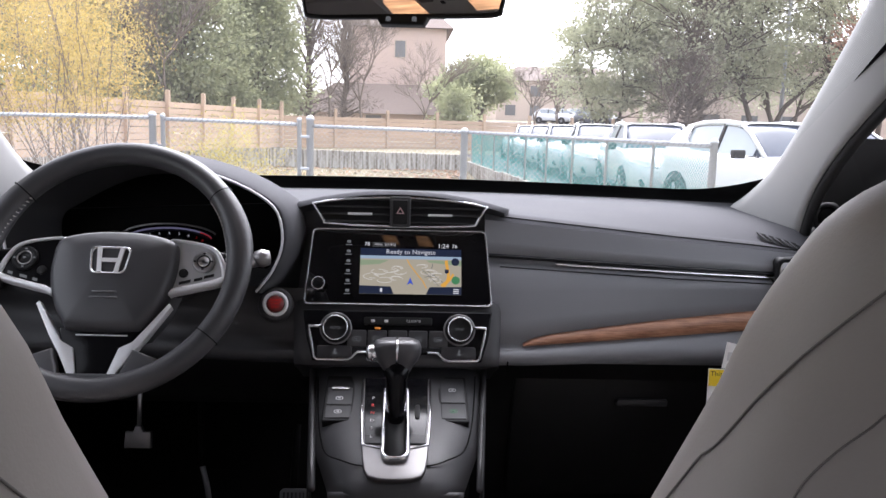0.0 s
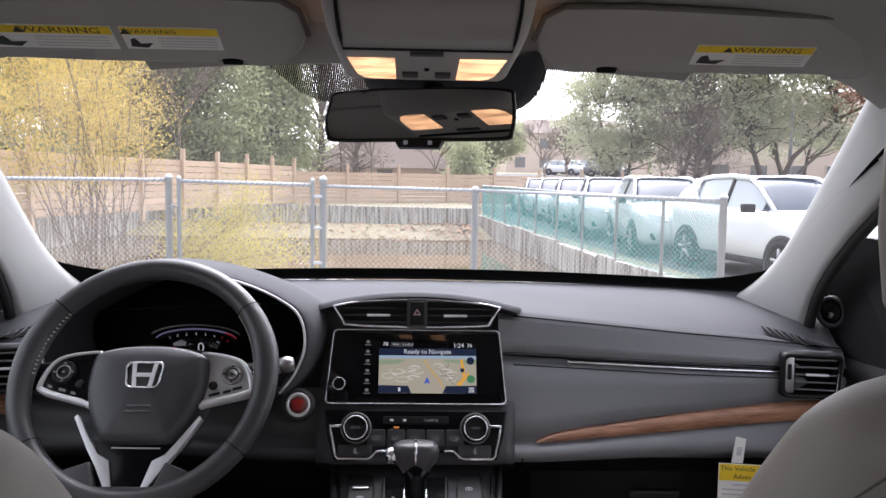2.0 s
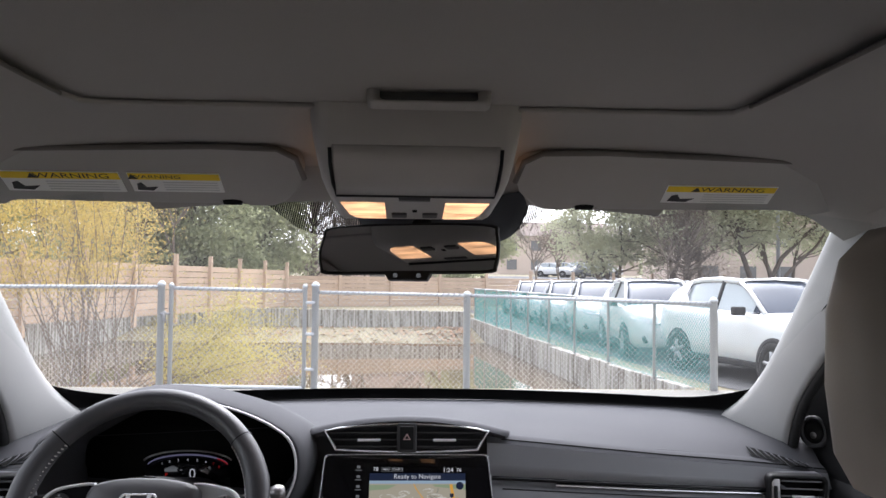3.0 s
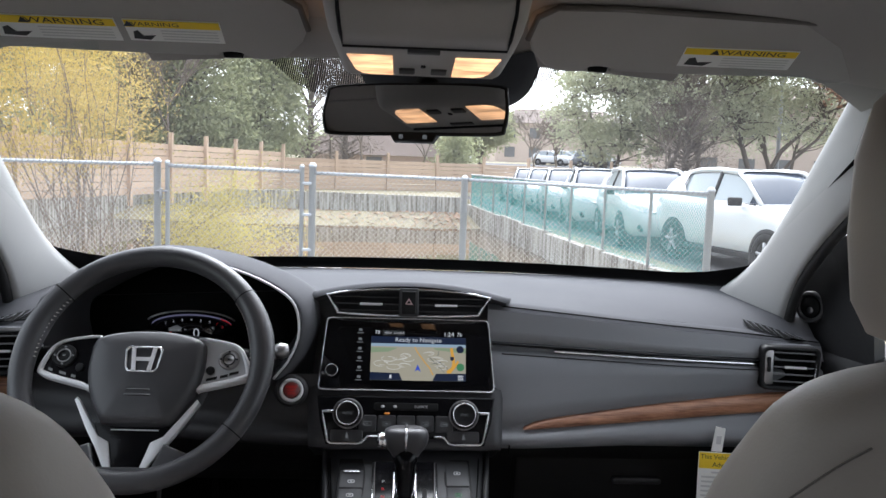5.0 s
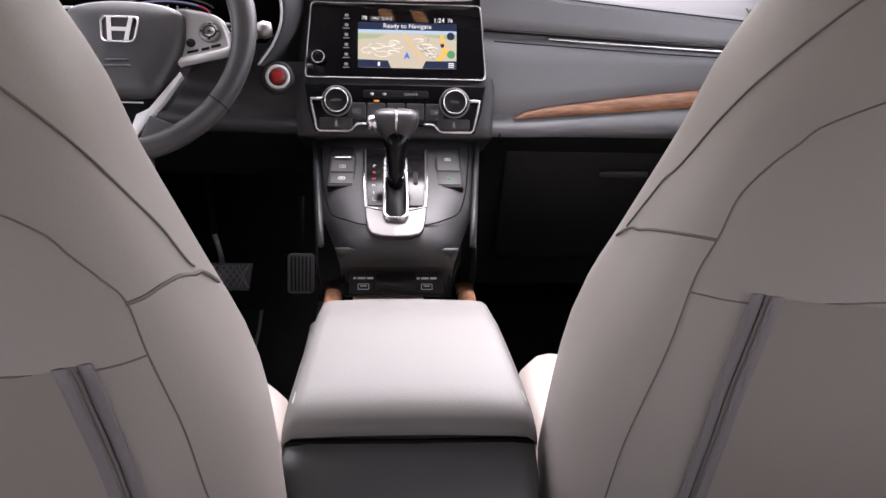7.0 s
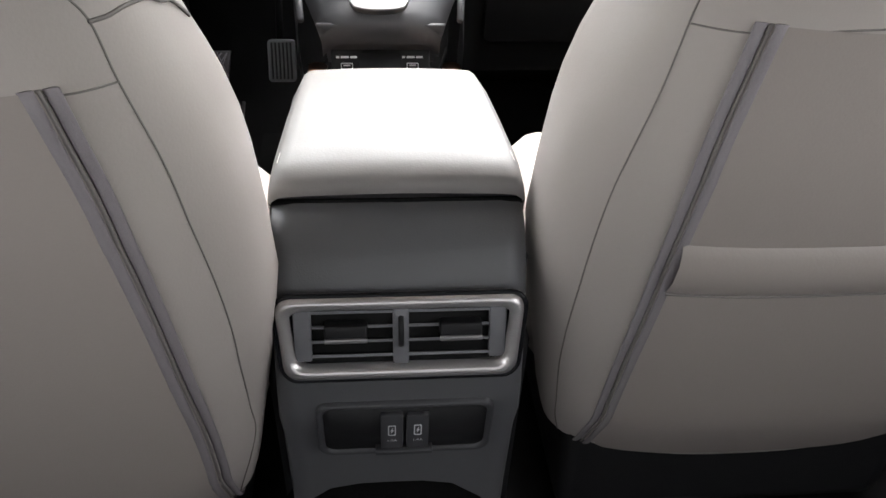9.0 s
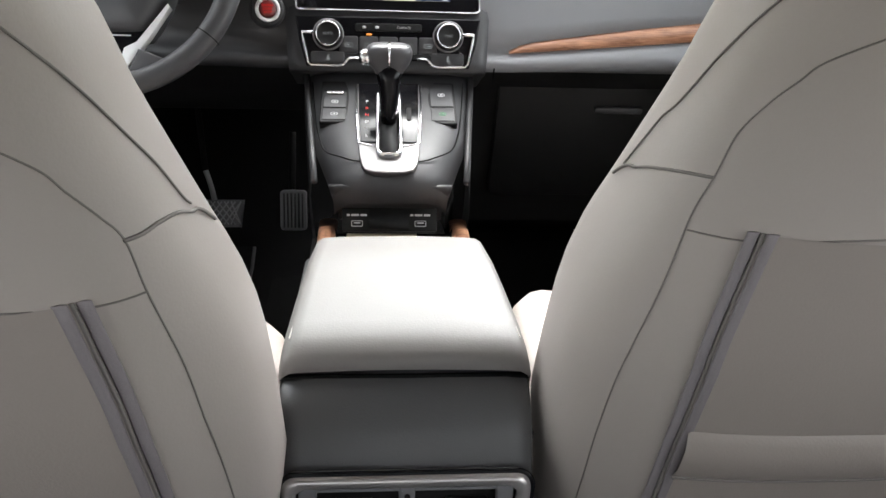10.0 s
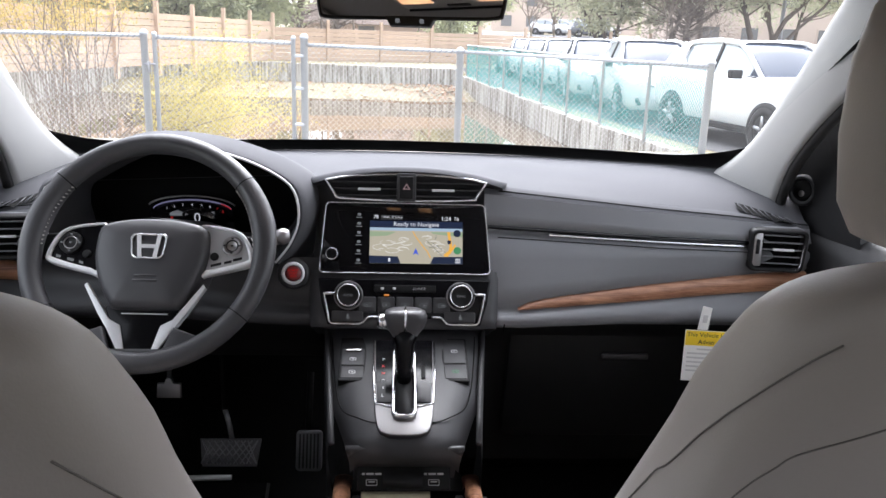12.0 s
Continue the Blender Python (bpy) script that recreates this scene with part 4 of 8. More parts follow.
    flat("corner_tab", [(x0, z0), (-0.008, z0), (-0.013, -0.032), (x0, -0.031)], M_NAVY, 0.0006)
    flat("corner_tab", [(0.042, z0), (x1, z0), (x1, -0.031), (0.048, -0.032)], M_NAVY, 0.0006)
    flat("tab_mark", [(-0.029, -0.041), (-0.0255, -0.041), (-0.0255, -0.035), (-0.029, -0.035)], M_WHITELIT, 0.001)
    for i in range(3):
        flat("menu_bar", [(x1 - 0.013, z0 + 0.002 + 0.003 * i), (x1 - 0.004, z0 + 0.002 + 0.003 * i), (x1 - 0.004, z0 + 0.0035 + 0.003 * i), (x1 - 0.013, z0 + 0.0035 + 0.003 * i)], M_WHITELIT, 0.001)
    circ = lambda cx, cz, r: [(cx + r * math.cos(radians(30 * k)), cz + r * math.sin(radians(30 * k))) for k in range(12)]  # noqa: E731
    flat("zoom_button", circ(0.088, 0.0095, 0.0064), M_NAVY, 0.0008)
    flat("traffic_button", circ(0.0885, -0.0205, 0.0066), M_GREENLIT, 0.0008, "round green button")
    words("Ready to Navigate", f @ pose(0.018, -0.0006, 0.0243), 0.0105, M_WHITELIT, pic)
    words("1:24", f @ pose(0.069, -0.0006, 0.0350), 0.0105, M_WHITELIT, s)
    words("76", f @ pose(0.087, -0.0006, 0.0350), 0.0088, M_WHITELIT, s)
    words("78", f @ pose(-0.051, -0.0006, 0.0365), 0.0088, M_WHITELIT, s)
    for a, b, cap in ((-0.042, -0.0245, "MENU"), (-0.0235, -0.006, "SOURCE")):
        o2 = [(a, 0.0325), (b, 0.0325), (b, 0.0395), (a, 0.0395)]
        part("menu_outline", ring_plate(o2, inset(o2, 0.0005), f @ pose(0, -0.0006, 0), 0.0002), M_DIMLIT, s, smooth=False)
        words(cap, f @ pose((a + b) / 2, -0.0006, 0.036), 0.0045, M_WHITELIT, s)
    for i in range(6):
        z = 0.0378 - 0.0159 * i
        part("touch_icon", slab(rounded(-0.0825, -0.0765, z, z + 0.0048, 0.0012, 2), f @ pose(0, -0.0006, 0), 0.0002), M_DIMLIT, s)
        part("icon_caption", slab([(-0.0845, z - 0.0035), (-0.0745, z - 0.0035), (-0.0745, z - 0.002), (-0.0845, z - 0.002)], f @ pose(0, -0.0006, 0), 0.0002), M_DIMLIT, s, smooth=False)
    ctr, nrm = f @ Vector((-0.1235, 0, -0.031)), -(f.to_3x3() @ Vector((0, 1, 0)))
    k = part("volume_knob", lathe([(0.0105, -0.002), (0.0105, 0.010), (0.009, 0.012), (0.0, 0.0122)], ctr, nrm, 32), M_GLOSS, s, "round black volume knob")
    part("knob_ring", lathe([(0.0108, 0.009), (0.0106, 0.0115), (0.0092, 0.0128), (0.0088, 0.0115)], ctr, nrm, 32, cap=False), M_CHROME, k, "chrome ring")
    return s


build_screen()


# ---------------- steering wheel and gauges ----------------
def build_binnacle():
    b = thing("instrument_cluster", (-0.365, 0.0, 1.06), "hooded instrument cluster with lit tachometer, black with silver edge", "instrument cluster")
    arch = [(-0.575, 1.10), (-0.583, 1.145), (-0.578, 1.19), (-0.545, 1.213), (-0.48, 1.248), (-0.413, 1.268), (-0.33, 1.265), (-0.26, 1.248), (-0.205, 1.222), (-0.178, 1.195), (-0.172, 1.150), (-0.187, 1.108), (-0.212, 1.075)]
    A = [Vector((x, 0, z)) for x, z in arch]
    A = smooth_line(A, 40)
    cx, cz = -0.366, 1.17
    rows = []
    for p in A:
        d = Vector((p.x - cx, 0, p.z - cz))
        row = []
        for f, y in ((1.16, 0.20), (1.15, 0.08), (1.11, 0.0), (1.055, -0.055), (1.02, -0.072), (1.0, -0.076), (0.985, -0.072), (0.96, -0.03), (0.93, 0.04), (0.91, 0.09)):
            q = Vector((cx, y, cz)) + d * f
            if y > 0:
                q.z -= y * 0.25
            row.append(q)
        rows.append(row)
    part("hood", loft(rows), M_DASHTOP, b, "dark grey hood")
    part("silver_edge", tube([Vector((cx, -0.0775, cz)) + Vector((p.x - cx, 0, p.z - cz)) * 0.985 for p in A], 0.0022, 6), M_SILVER, b, "silver edge line")
    part("back_wall", slab([((p.x - cx) * 0.92, (p.z - cz) * 0.92) for p in A], pose(cx, 0.085, cz), 0.01), M_VOID, b)
    m = pose(-0.374, 0.040, 1.141)
    arc = [(0.072 * math.sin(radians(a)) / math.sin(radians(75)), 0.022 * math.cos(radians(a)) - 0.003) for a in range(-75, 80, 10)]
    scr = arc + [(0.072, -0.05), (-0.072, -0.05)]
    part("gauge_screen", slab(scr, m, 0.005), M_SCREENBLACK, b)
    part("gauge_rim", tube([m @ Vector((x * 1.03, -0.002, z + 0.002)) for x, z in arc], 0.0016, 5), M_GUNMETAL, b)
    part("tachometer_arc", loft([[m @ Vector((x * 0.94, -0.001, z * 0.98 - 0.003)), m @ Vector((x * 0.94, -0.001, z * 0.98 - 0.006))] for x, z in arc]), M_TACH, b, "violet tachometer band")
    part("tachometer_red", loft([[m @ Vector((x * 0.94, -0.0014, z * 0.98 - 0.0035)), m @ Vector((x * 0.94, -0.0014, z * 0.98 - 0.006))] for x, z in arc[-4:]]), M_TACHRED, b, "red end of the tachometer band")
    for i in range(1, 9):
        a = radians(-62 + 124 * i / 8)
        words(str(i), m @ pose(0.060 * math.sin(a), -0.002, 0.022 * math.cos(a) - 0.0165), 0.0062, M_TACHRED if i > 6 else M_TACHNUM, b)
    words("0", m @ pose(0.008, -0.002, -0.0185), 0.025, M_TACHNUM, b)
    words("P", m @ pose(-0.036, -0.002, -0.020), 0.009, M_REDLIT, b)
    # column stalk
    part("wiper_stalk", join(tube([(-0.27, -0.17, 1.13), (-0.215, -0.165, 1.135), (-0.195, -0.16, 1.14)], [0.007, 0.008, 0.010], 10), lathe([(0.0, -0.012), (0.010, -0.010), (0.013, 0), (0.010, 0.010), (0, 0.012)], (-0.190, -0.16, 1.142), (1, 0, 0.1), 16)), M_GUNMETAL, b, "grey wiper stalk")


build_binnacle()


def build_wheel():
    ctr = Vector((-0.357, -0.273, 1.150))
    m = frame_of(ctr, (1, -0.02, 0.0), (0, 0.545, 0.839))
    w = thing("steering_wheel", ctr, "black leather three-spoke steering wheel with silver inlays", "steering wheel")
    R, n = 0.1585, 72
    pts = [m @ Vector((R * math.sin(2 * math.pi * k / n), 0, R * math.cos(2 * math.pi * k / n))) for k in range(n)]
    rad = []
    for k in range(n):
        a = 360 * k / n
        grip = max(0, 1 - abs(min(abs(a - 75), abs(a - 285)) / 26))
        rad.append(0.0150 + 0.0022 * grip)
    part("rim", tube(pts, rad, 14, closed=True), M_LEATHER, w, "black leather rim")
    for a in (52, 125, 235, 308):
        q = m @ Vector((R * math.sin(radians(a)), 0, R * math.cos(radians(a))))
        tan = m.to_3x3() @ Vector((math.cos(radians(a)), 0, -math.sin(radians(a))))
        part("rim_joint", lathe([(0.0168, -0.0008), (0.0170, 0), (0.0168, 0.0008)], q, tan, 20, cap=False), M_VOID, w)
    for s in (-1, 1):
        # stitches on the inner side of the rim
        for k in range(16):
            a = radians(s * (53 + 2.4 * k))
            inner = R - 0.0155
            a2 = a + 0.012
            part("stitch", tube([m @ Vector((inner * math.sin(a), -0.006, inner * math.cos(a))), m @ Vector((inner * math.sin(a2), -0.001, inner * math.cos(a2)))], 0.0009, 4), M_STITCH, w)
    rim_pose, m = m, m @ pose(0.002, 0.020, -0.002)
    # airbag hub
    hub = [(-0.073, 0.022), (-0.067, 0.034), (-0.047, 0.041), (-0.017, 0.045), (0.023, 0.045), (0.053, 0.041), (0.073, 0.034), (0.079, 0.022), (0.079, -0.012), (0.069, -0.047), (0.052, -0.077), (0.038, -0.0845), (-0.032, -0.0845), (-0.046, -0.077), (-0.063, -0.047), (-0.073, -0.012)]
    H = [(p.x, p.y) for p in smooth_line([Vector((x, z, 0)) for x, z in hub + hub[:1]], 65)][:-1]
    rows = []
    for f, y in ((1.0, 0.03), (1.0, -0.012), (0.985, -0.020), (0.95, -0.026), (0.86, -0.030), (0.55, -0.034), (0.02, -0.036)):
        rows.append([m @ Vector((x * f, y, z * f)) for x, z in H])
    part("airbag_cover", loft(rows, closed=True, cap=True), M_LEATHER, w, "black airbag cover")
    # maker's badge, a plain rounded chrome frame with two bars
    bm = m @ pose(0.003, -0.0372, 0.0005)
    o = [(x * (1 + 0.10 * (z / 0.018)), z) for x, z in rounded(-0.0232, 0.0232, -0.0180, 0.0180, 0.007)]
    bd = part("badge", ring_plate(o, inset(o, 0.0026), bm, 0.004), M_CHROME, w, "chrome badge")
    for s in (-1, 1):
        part("badge_bar", slab([(s * 0.0075, -0.0155), (s * 0.0125, -0.0155), (s * 0.0165, 0.0155), (s * 0.0115, 0.0155)], bm @ pose(0, -0.001, 0), 0.003), M_SILVER, bd, smooth=False)
    part("badge_bar", slab([(-0.0105, -0.0025), (0.0105, -0.0025), (0.0105, 0.0025), (-0.0105, 0.0025)], bm @ pose(0, -0.0005, 0), 0.003), M_SILVER, bd, smooth=False)
    for i, wd in enumerate((0.030, 0.034)):
        part("embossed_mark", slab(rounded(-wd / 2, wd / 2, -0.0415 - 0.007 * i, -0.0385 - 0.007 * i, 0.001, 1), m @ pose(0.003, -0.0352 + 0.0006 * i, 0), 0.0004), M_LEATHER, w)
    # side spokes with button pads
    nrm = m.to_3x3() @ Vector((0, -1, 0))
    for s in (-1, 1):
        sp = [(s * 0.060, 0.036), (s * 0.125, 0.030), (s * 0.158, 0.026), (s * 0.158, -0.010), (s * 0.130, -0.014), (s * 0.060, -0.032)]
        part("spoke", slab(sp, m @ pose(0, -0.004, 0), 0.02, 0.004), M_BLACK, w)
        outer = [(0.066, 0.0405), (0.078, 0.0405), (0.104, 0.0365), (0.122, 0.030), (0.133, 0.017), (0.1415, -0.007), (0.136, -0.0175), (0.106, -0.026), (0.078, -0.033), (0.066, -0.036), (0.064, 0.002)]
        inner = [(0.068, 0.0375), (0.078, 0.0372), (0.103, 0.0332), (0.1185, 0.0272), (0.1275, 0.0155), (0.1345, -0.0055), (0.131, -0.0110), (0.105, -0.0190), (0.079, -0.0250), (0.070, -0.0270), (0.068, 0.002)]
        o, inn = ([(s * p.x, p.y) for p in smooth_line([Vector((x, z, 0)) for x, z in L + L[:1]], 56)][:-1] for L in (outer, inner))
        pad = part("button_pad", slab(inn, m @ pose(0, -0.0115, 0), 0.012), M_GLOSS if s < 0 else M_PADGREY, w, "gloss black wheel button pad" if s < 0 else "grey metallic wheel button pad", smooth=False)
        part("pad_frame", ring_plate(o, inn, m @ pose(0, -0.0140, 0), 0.012), M_SILVER, pad, "silver frame")
        dc, dr = m @ Vector((s * 0.1105, -0.0115, 0.0105)), 0.0160 if s < 0 else 0.0142
        part("thumb_dial", lathe([(dr, 0.0), (dr, 0.0028), (dr - 0.002, 0.0042), (dr * 0.62, 0.0036), (dr * 0.58, 0.0022), (0, 0.0022)], dc, nrm, 32), M_BLACK if s < 0 else M_GUNMETAL, pad)
        part("dial_ring", lathe([(dr * 0.60, 0.0030), (dr * 0.60, 0.0042), (dr * 0.50, 0.0042), (dr * 0.50, 0.0030)], dc, nrm, 28, cap=False), M_GUNMETAL if s < 0 else M_BLACK, pad)
        for dx, dz in ((0, 0.0115), (0, -0.0115), (0.0115, 0), (-0.0115, 0), (0, 0)):
            k = dr / 0.0155
            part("dial_mark", slab(rounded(s * 0.1105 + dx * k - 0.0016, s * 0.1105 + dx * k + 0.0016, 0.0105 + dz * k - 0.0011, 0.0105 + dz * k + 0.0011, 0.0005, 1), m @ pose(0, -0.0163, 0), 0.0008), M_DIMLIT if s < 0 else M_BLACK, pad)
        kc = m @ Vector((s * 0.0870, -0.0115, -0.0050))
        part("small_button", lathe([(0.0058, 0.0), (0.0058, 0.0018), (0.0048, 0.0026), (0, 0.0026)], kc, nrm, 20), M_BLACK, pad)
        for x, z, wd in (((0.1255, -0.0085, 0.006), (0.1085, -0.0130, 0.009), (0.0935, -0.0170, 0.006)) if s < 0 else ((0.0900, -0.0165, 0.014), (0.1060, -0.0125, 0.010), (0.1190, -0.0080, 0.012))):
            part("icon", slab([(s * x + wd / 2 * i, z + 0.0018 * j - s * i * -0.26 * wd / 2) for i, j in ((-1, -1), (1, -1), (1, 1), (-1, 1))], m @ pose(0, -0.0122, 0), 0.0010), M_DIMLIT if s < 0 else M_BLACK, pad, smooth=False)
    # lower spoke, silver V with a gloss black middle
    m = rim_pose @ pose(0.001, 0.004, -0.003)
    low = part("lower_spoke", slab([(-0.050, -0.078), (0.054, -0.078), (0.040, -0.110), (0.030, -0.142), (-0.030, -0.142), (-0.040, -0.110)], m @ pose(0, 0.001, 0), 0.014, 0.002), M_GLOSS, w, "gloss black lower spoke")
    part("spoke_line", slab([(-0.027, -0.0885), (0.034, -0.0885), (0.034, -0.0873), (-0.027, -0.0873)], m @ pose(0, -0.001, 0), 0.003), M_SILVER, low, "thin silver line", smooth=False)
    for s in (-1, 1):
        part("spoke_inlay", slab([(s * 0.078, -0.046), (s * 0.062, -0.068), (s * 0.042, -0.096), (s * 0.027, -0.104), (s * 0.0175, -0.139), (s * 0.0265, -0.139), (s * 0.043, -0.111), (s * 0.058, -0.089), (s * 0.081, -0.050)], m @ pose(0, -0.0025, 0), 0.012, 0.001), M_SILVER, low, "silver spoke inlay")
    m = rim_pose
    part("rim_foot", slab([(-0.080, -0.122), (-0.047, -0.110), (-0.036, -0.140), (0.036, -0.140), (0.047, -0.110), (0.080, -0.122), (0.06, -0.158), (-0.06, -0.158)], m @ pose(0, -0.006, 0), 0.014, 0.003), M_LEATHER, w)
    part("column_shroud", loft([[Vector((-0.358 + 0.055 * math.cos(t), y, 1.150 - 0.25 * (y + 0.273) + 0.045 * math.sin(t))) for t in [2 * math.pi * k / 20 for k in range(20)]] for y in (-0.25, -0.1, 0.05)], closed=True), M_BLACK, w, "black column shroud")


build_wheel()


def build_side_vents():
    for s, nm in ((-1, "left"), (1, "right")):
        c = thing("side_vent", (s * 0.66, 0.0, 1.04), "chrome-framed dashboard corner air vent with black slats", "air vent", "dashboard corner vents")
        m = frame_of((s * 0.661, -0.022, 1.098), (1, -s * 0.16, 0), (0, 0.08, 1))
        o = rounded(-0.047, 0.047, -0.036, 0.034, 0.010)
        o = [(x + (0.0 if x * s < 0 else -s * 0.006 * (0.034 - z) / 0.07), z) for x, z in o]
        part("housing", slab(inset(o, -0.004), m @ pose(0, 0.022, 0), 0.035, 0.002), M_DASH, c)
        part("recess", slab(inset(o, 0.002), m @ pose(0, 0.018, 0), 0.003), M_VOID, c)
        part("vent_frame", ring_plate(inset(o, -0.003), inset(o, 0.0045), m @ pose(0, -0.003, 0), 0.026), M_BLACK, c, "black frame")
        edge = smooth_line([m @ Vector((s * x, -0.004, z)) for x, z in ((-0.040, -0.0345), (0.0, -0.0345), (0.030, -0.0340), (0.0385, -0.028), (0.0410, -0.010), (0.0435, 0.012), (0.0445, 0.026), (0.040, 0.0322), (0.020, 0.033))], 36)
        part("chrome_edge", tube(edge, 0.0017, 6), M_CHROME, c, "satin chrome edge")
        part("thumbwheel_mount", slab(rounded(-0.043, -0.028, -0.030, 0.030, 0.003) if s > 0 else rounded(0.028, 0.043, -0.030, 0.030, 0.003), m @ pose(0, -0.002, 0), 0.006, 0.001), M_GUNMETAL, c)
        part("thumbwheel", slab(rounded(-0.039, -0.033, -0.008, 0.018, 0.002) if s > 0 else rounded(0.033, 0.039, -0.008, 0.018, 0.002), m @ pose(0, -0.005, 0), 0.004, 0.001), M_BLACK, c)
        x0, x1 = (-0.026, 0.042) if s > 0 else (-0.042, 0.026)
        for i in range(5):
            part("slat", moved(box(x0, x1, -0.001, 0.014, -0.0008, 0.0014), m @ pose(0, 0.0, -0.024 + 0.0125 * i, -12, 0, 0)), M_SLAT, c, smooth=False)
        part("vent_tab", moved(box(-0.018, 0.018, -0.004, 0.002, -0.002, 0.002, 0.001), m @ pose(s * 0.008, -0.003, 0.0015)), M_SILVER, c, "silver vent tab")
    # door sail panel with tweeter
    for s in (-1, 1):
        d = thing("tweeter_panel", (s * 0.75, 0.06, 1.12), "black door corner panel with round tweeter", "tweeter panel", "door corner panels")
        pts = [(0.74, 0.17, 1.12), (0.74, 0.125, 1.20), (0.735, 0.06, 1.30), (0.733, 0.03, 1.33), (0.742, -0.10, 1.33), (0.75, -0.12, 1.12)]
        bm = bmesh.new()
        bm.faces.new([bm.verts.new((s * x, y, z)) for x, y, z in pts])
        r = bmesh.ops.extrude_face_region(bm, geom=bm.faces[:])
        bmesh.ops.translate(bm, verts=[v for v in r["geom"] if isinstance(v, bmesh.types.BMVert)], vec=(s * 0.03, 0.02, 0))
        part("panel", bm, M_BLACK, d, smooth=False)
        c, n = (s * 0.735, 0.062, 1.192), (-s * 0.86, -0.5, 0.05)
        t = part("tweeter_ring", lathe([(0.029, -0.006), (0.029, 0.004), (0.025, 0.008), (0.021, 0.006), (0.020, 0.0)], c, n, 36, cap=False), M_CONSOLE, d, "grey tweeter ring")
        part("tweeter_grille", lathe([(0.021, 0.002), (0.015, 0.004), (0, 0.005)], c, n, 30), M_BLACK, t)
        part("tweeter_badge", lathe([(0.006, 0.004), (0.006, 0.006), (0, 0.006)], Vector(c) + Vector((0, 0, -0.006)), n, 16), M_GUNMETAL, t)


build_side_vents()


# ---------------- console ----------------
XC = 0.008


def build_console():
    c = thing("center_console", (XC, -0.45, 0.45), "dark grey centre console with shifter panel and storage tray", "center console")
    CY, CZ = 0.048, -0.021
    # upper body: sections from the dash foot back to the lip
    rows = []
    for y, z, w, drop in ((-0.085, 0.985, 0.140, 0.0), (-0.12, 0.980, 0.137, 0.0), (-0.18, 0.958, 0.128, 0.0), (-0.25, 0.936, 0.117, 0.0), (-0.31, 0.917, 0.104, 0.0), (-0.345, 0.900, 0.091, 0.006), (-0.362, 0.882, 0.083, 0.012)):
        r = []
        for i in range(17):
            u = -1 + 2 * i / 16
            r.append((XC * 0.3 + u * w, CY + y + 0.03 * abs(u) ** 3 * (1 if y < -0.28 else 0), CZ + z - 0.028 * abs(u) ** 6 - 0.004 * u * u))
        rows.append(r)
    rows.append([(x, y + 0.02, z - 0.03) for x, y, z in rows[-1]])
    part("shifter_panel", loft(rows), M_CONSOLE, c, "dark grey sloping shifter panel")

    def panel_z(x, y):
        prof = [(0.362, 0.882, 0.083), (0.345, 0.900, 0.091), (0.31, 0.917, 0.104), (0.25, 0.936, 0.117), (0.18, 0.958, 0.128), (0.12, 0.980, 0.137), (0.085, 0.985, 0.140)]
        z, w = table_at([(-a + CY, b + CZ, c_) for a, b, c_ in prof], y)
        u = min(1.0, abs(x - XC * 0.3) / w)
        return z - 0.028 * u ** 6 - 0.004 * u * u

    for s in (-1, 1):
        seam_line = smooth_line([(x, y + CY, z) for x, y, z in ((s * 0.122, -0.115, 0), (s * 0.115, -0.18, 0), (s * 0.105, -0.245, 0), (s * 0.090, -0.290, 0), (s * 0.058, -0.318, 0), (s * 0.02, -0.326, 0))], 26)
        part("panel_seam", tube([(p.x, p.y, panel_z(p.x, p.y) + 0.0004) for p in seam_line], 0.0011, 5), M_VOID, c, "dark joint line")
    for s in (-1, 1):
        # side walls with a raised rib
        side = [[(XC * 0.3 + s * lerp(0.140, 0.112, k), lerp(-0.07, -0.33, k), lerp(0.975, 0.90, k)), (XC * 0.3 + s * lerp(0.144, 0.118, k), lerp(-0.07, -0.32, k), lerp(0.90, 0.83, k)), (XC * 0.3 + s * lerp(0.140, 0.112, k), lerp(-0.05, -0.30, k), lerp(0.70, 0.66, k)), (XC * 0.3 + s * 0.115, lerp(-0.04, -0.30, k), 0.46)] for k in (0, 0.25, 0.5, 0.75, 1)]
        side = [[(x, y + CY, z + CZ) for x, y, z in r] for r in side]
        part("side_wall", loft(side), M_BLACK, c)
        part("side_rib", tube([(XC * 0.3 + s * lerp(0.137, 0.109, k), lerp(-0.075, -0.34, k) + CY, lerp(0.972, 0.885, k) + CZ) for k in (0, 0.2, 0.4, 0.6, 0.8, 1)], 0.0050, 8), M_CONSOLE, c)
        part("base_side", thicken([[(XC + s * 0.118, y, 0.46), (XC + s * 0.122, y, 0.762)] for y in (-0.27, -0.55, -0.82)], (-s * 0.012, 0, 0)), M_BLACK, c)
        rows = [[(XC + s * (0.100 + 0.014 * math.cos(t)), y, 0.768 + (0.018 if y < -0.25 else 0.006) * math.sin(t)) for t in [2 * math.pi * k / 12 for k in range(12)]] for y in (-0.225, -0.245, -0.28, -0.54)]
        part("wood_rail", loft(rows, closed=True, cap=True), M_WOOD, c, "wood-grain console rail")
    part("under_panel", thicken([[(XC * 0.3 + u * w, y, z) for u in (-1, -0.9, 0, 0.9, 1)] for w, y, z in ((0.088, -0.300, 0.860), (0.086, -0.284, 0.840), (0.080, -0.268, 0.818), (0.076, -0.262, 0.79))], (0, 0.01, 0)), M_CONSOLE, c, "dark tapered panel below the shifter lip")
    # plate under the shifter
    m = frame_of((0.0, -0.150 + CY, 0.9690 + CZ), (1, 0, 0), (0, 0.93, 0.32))
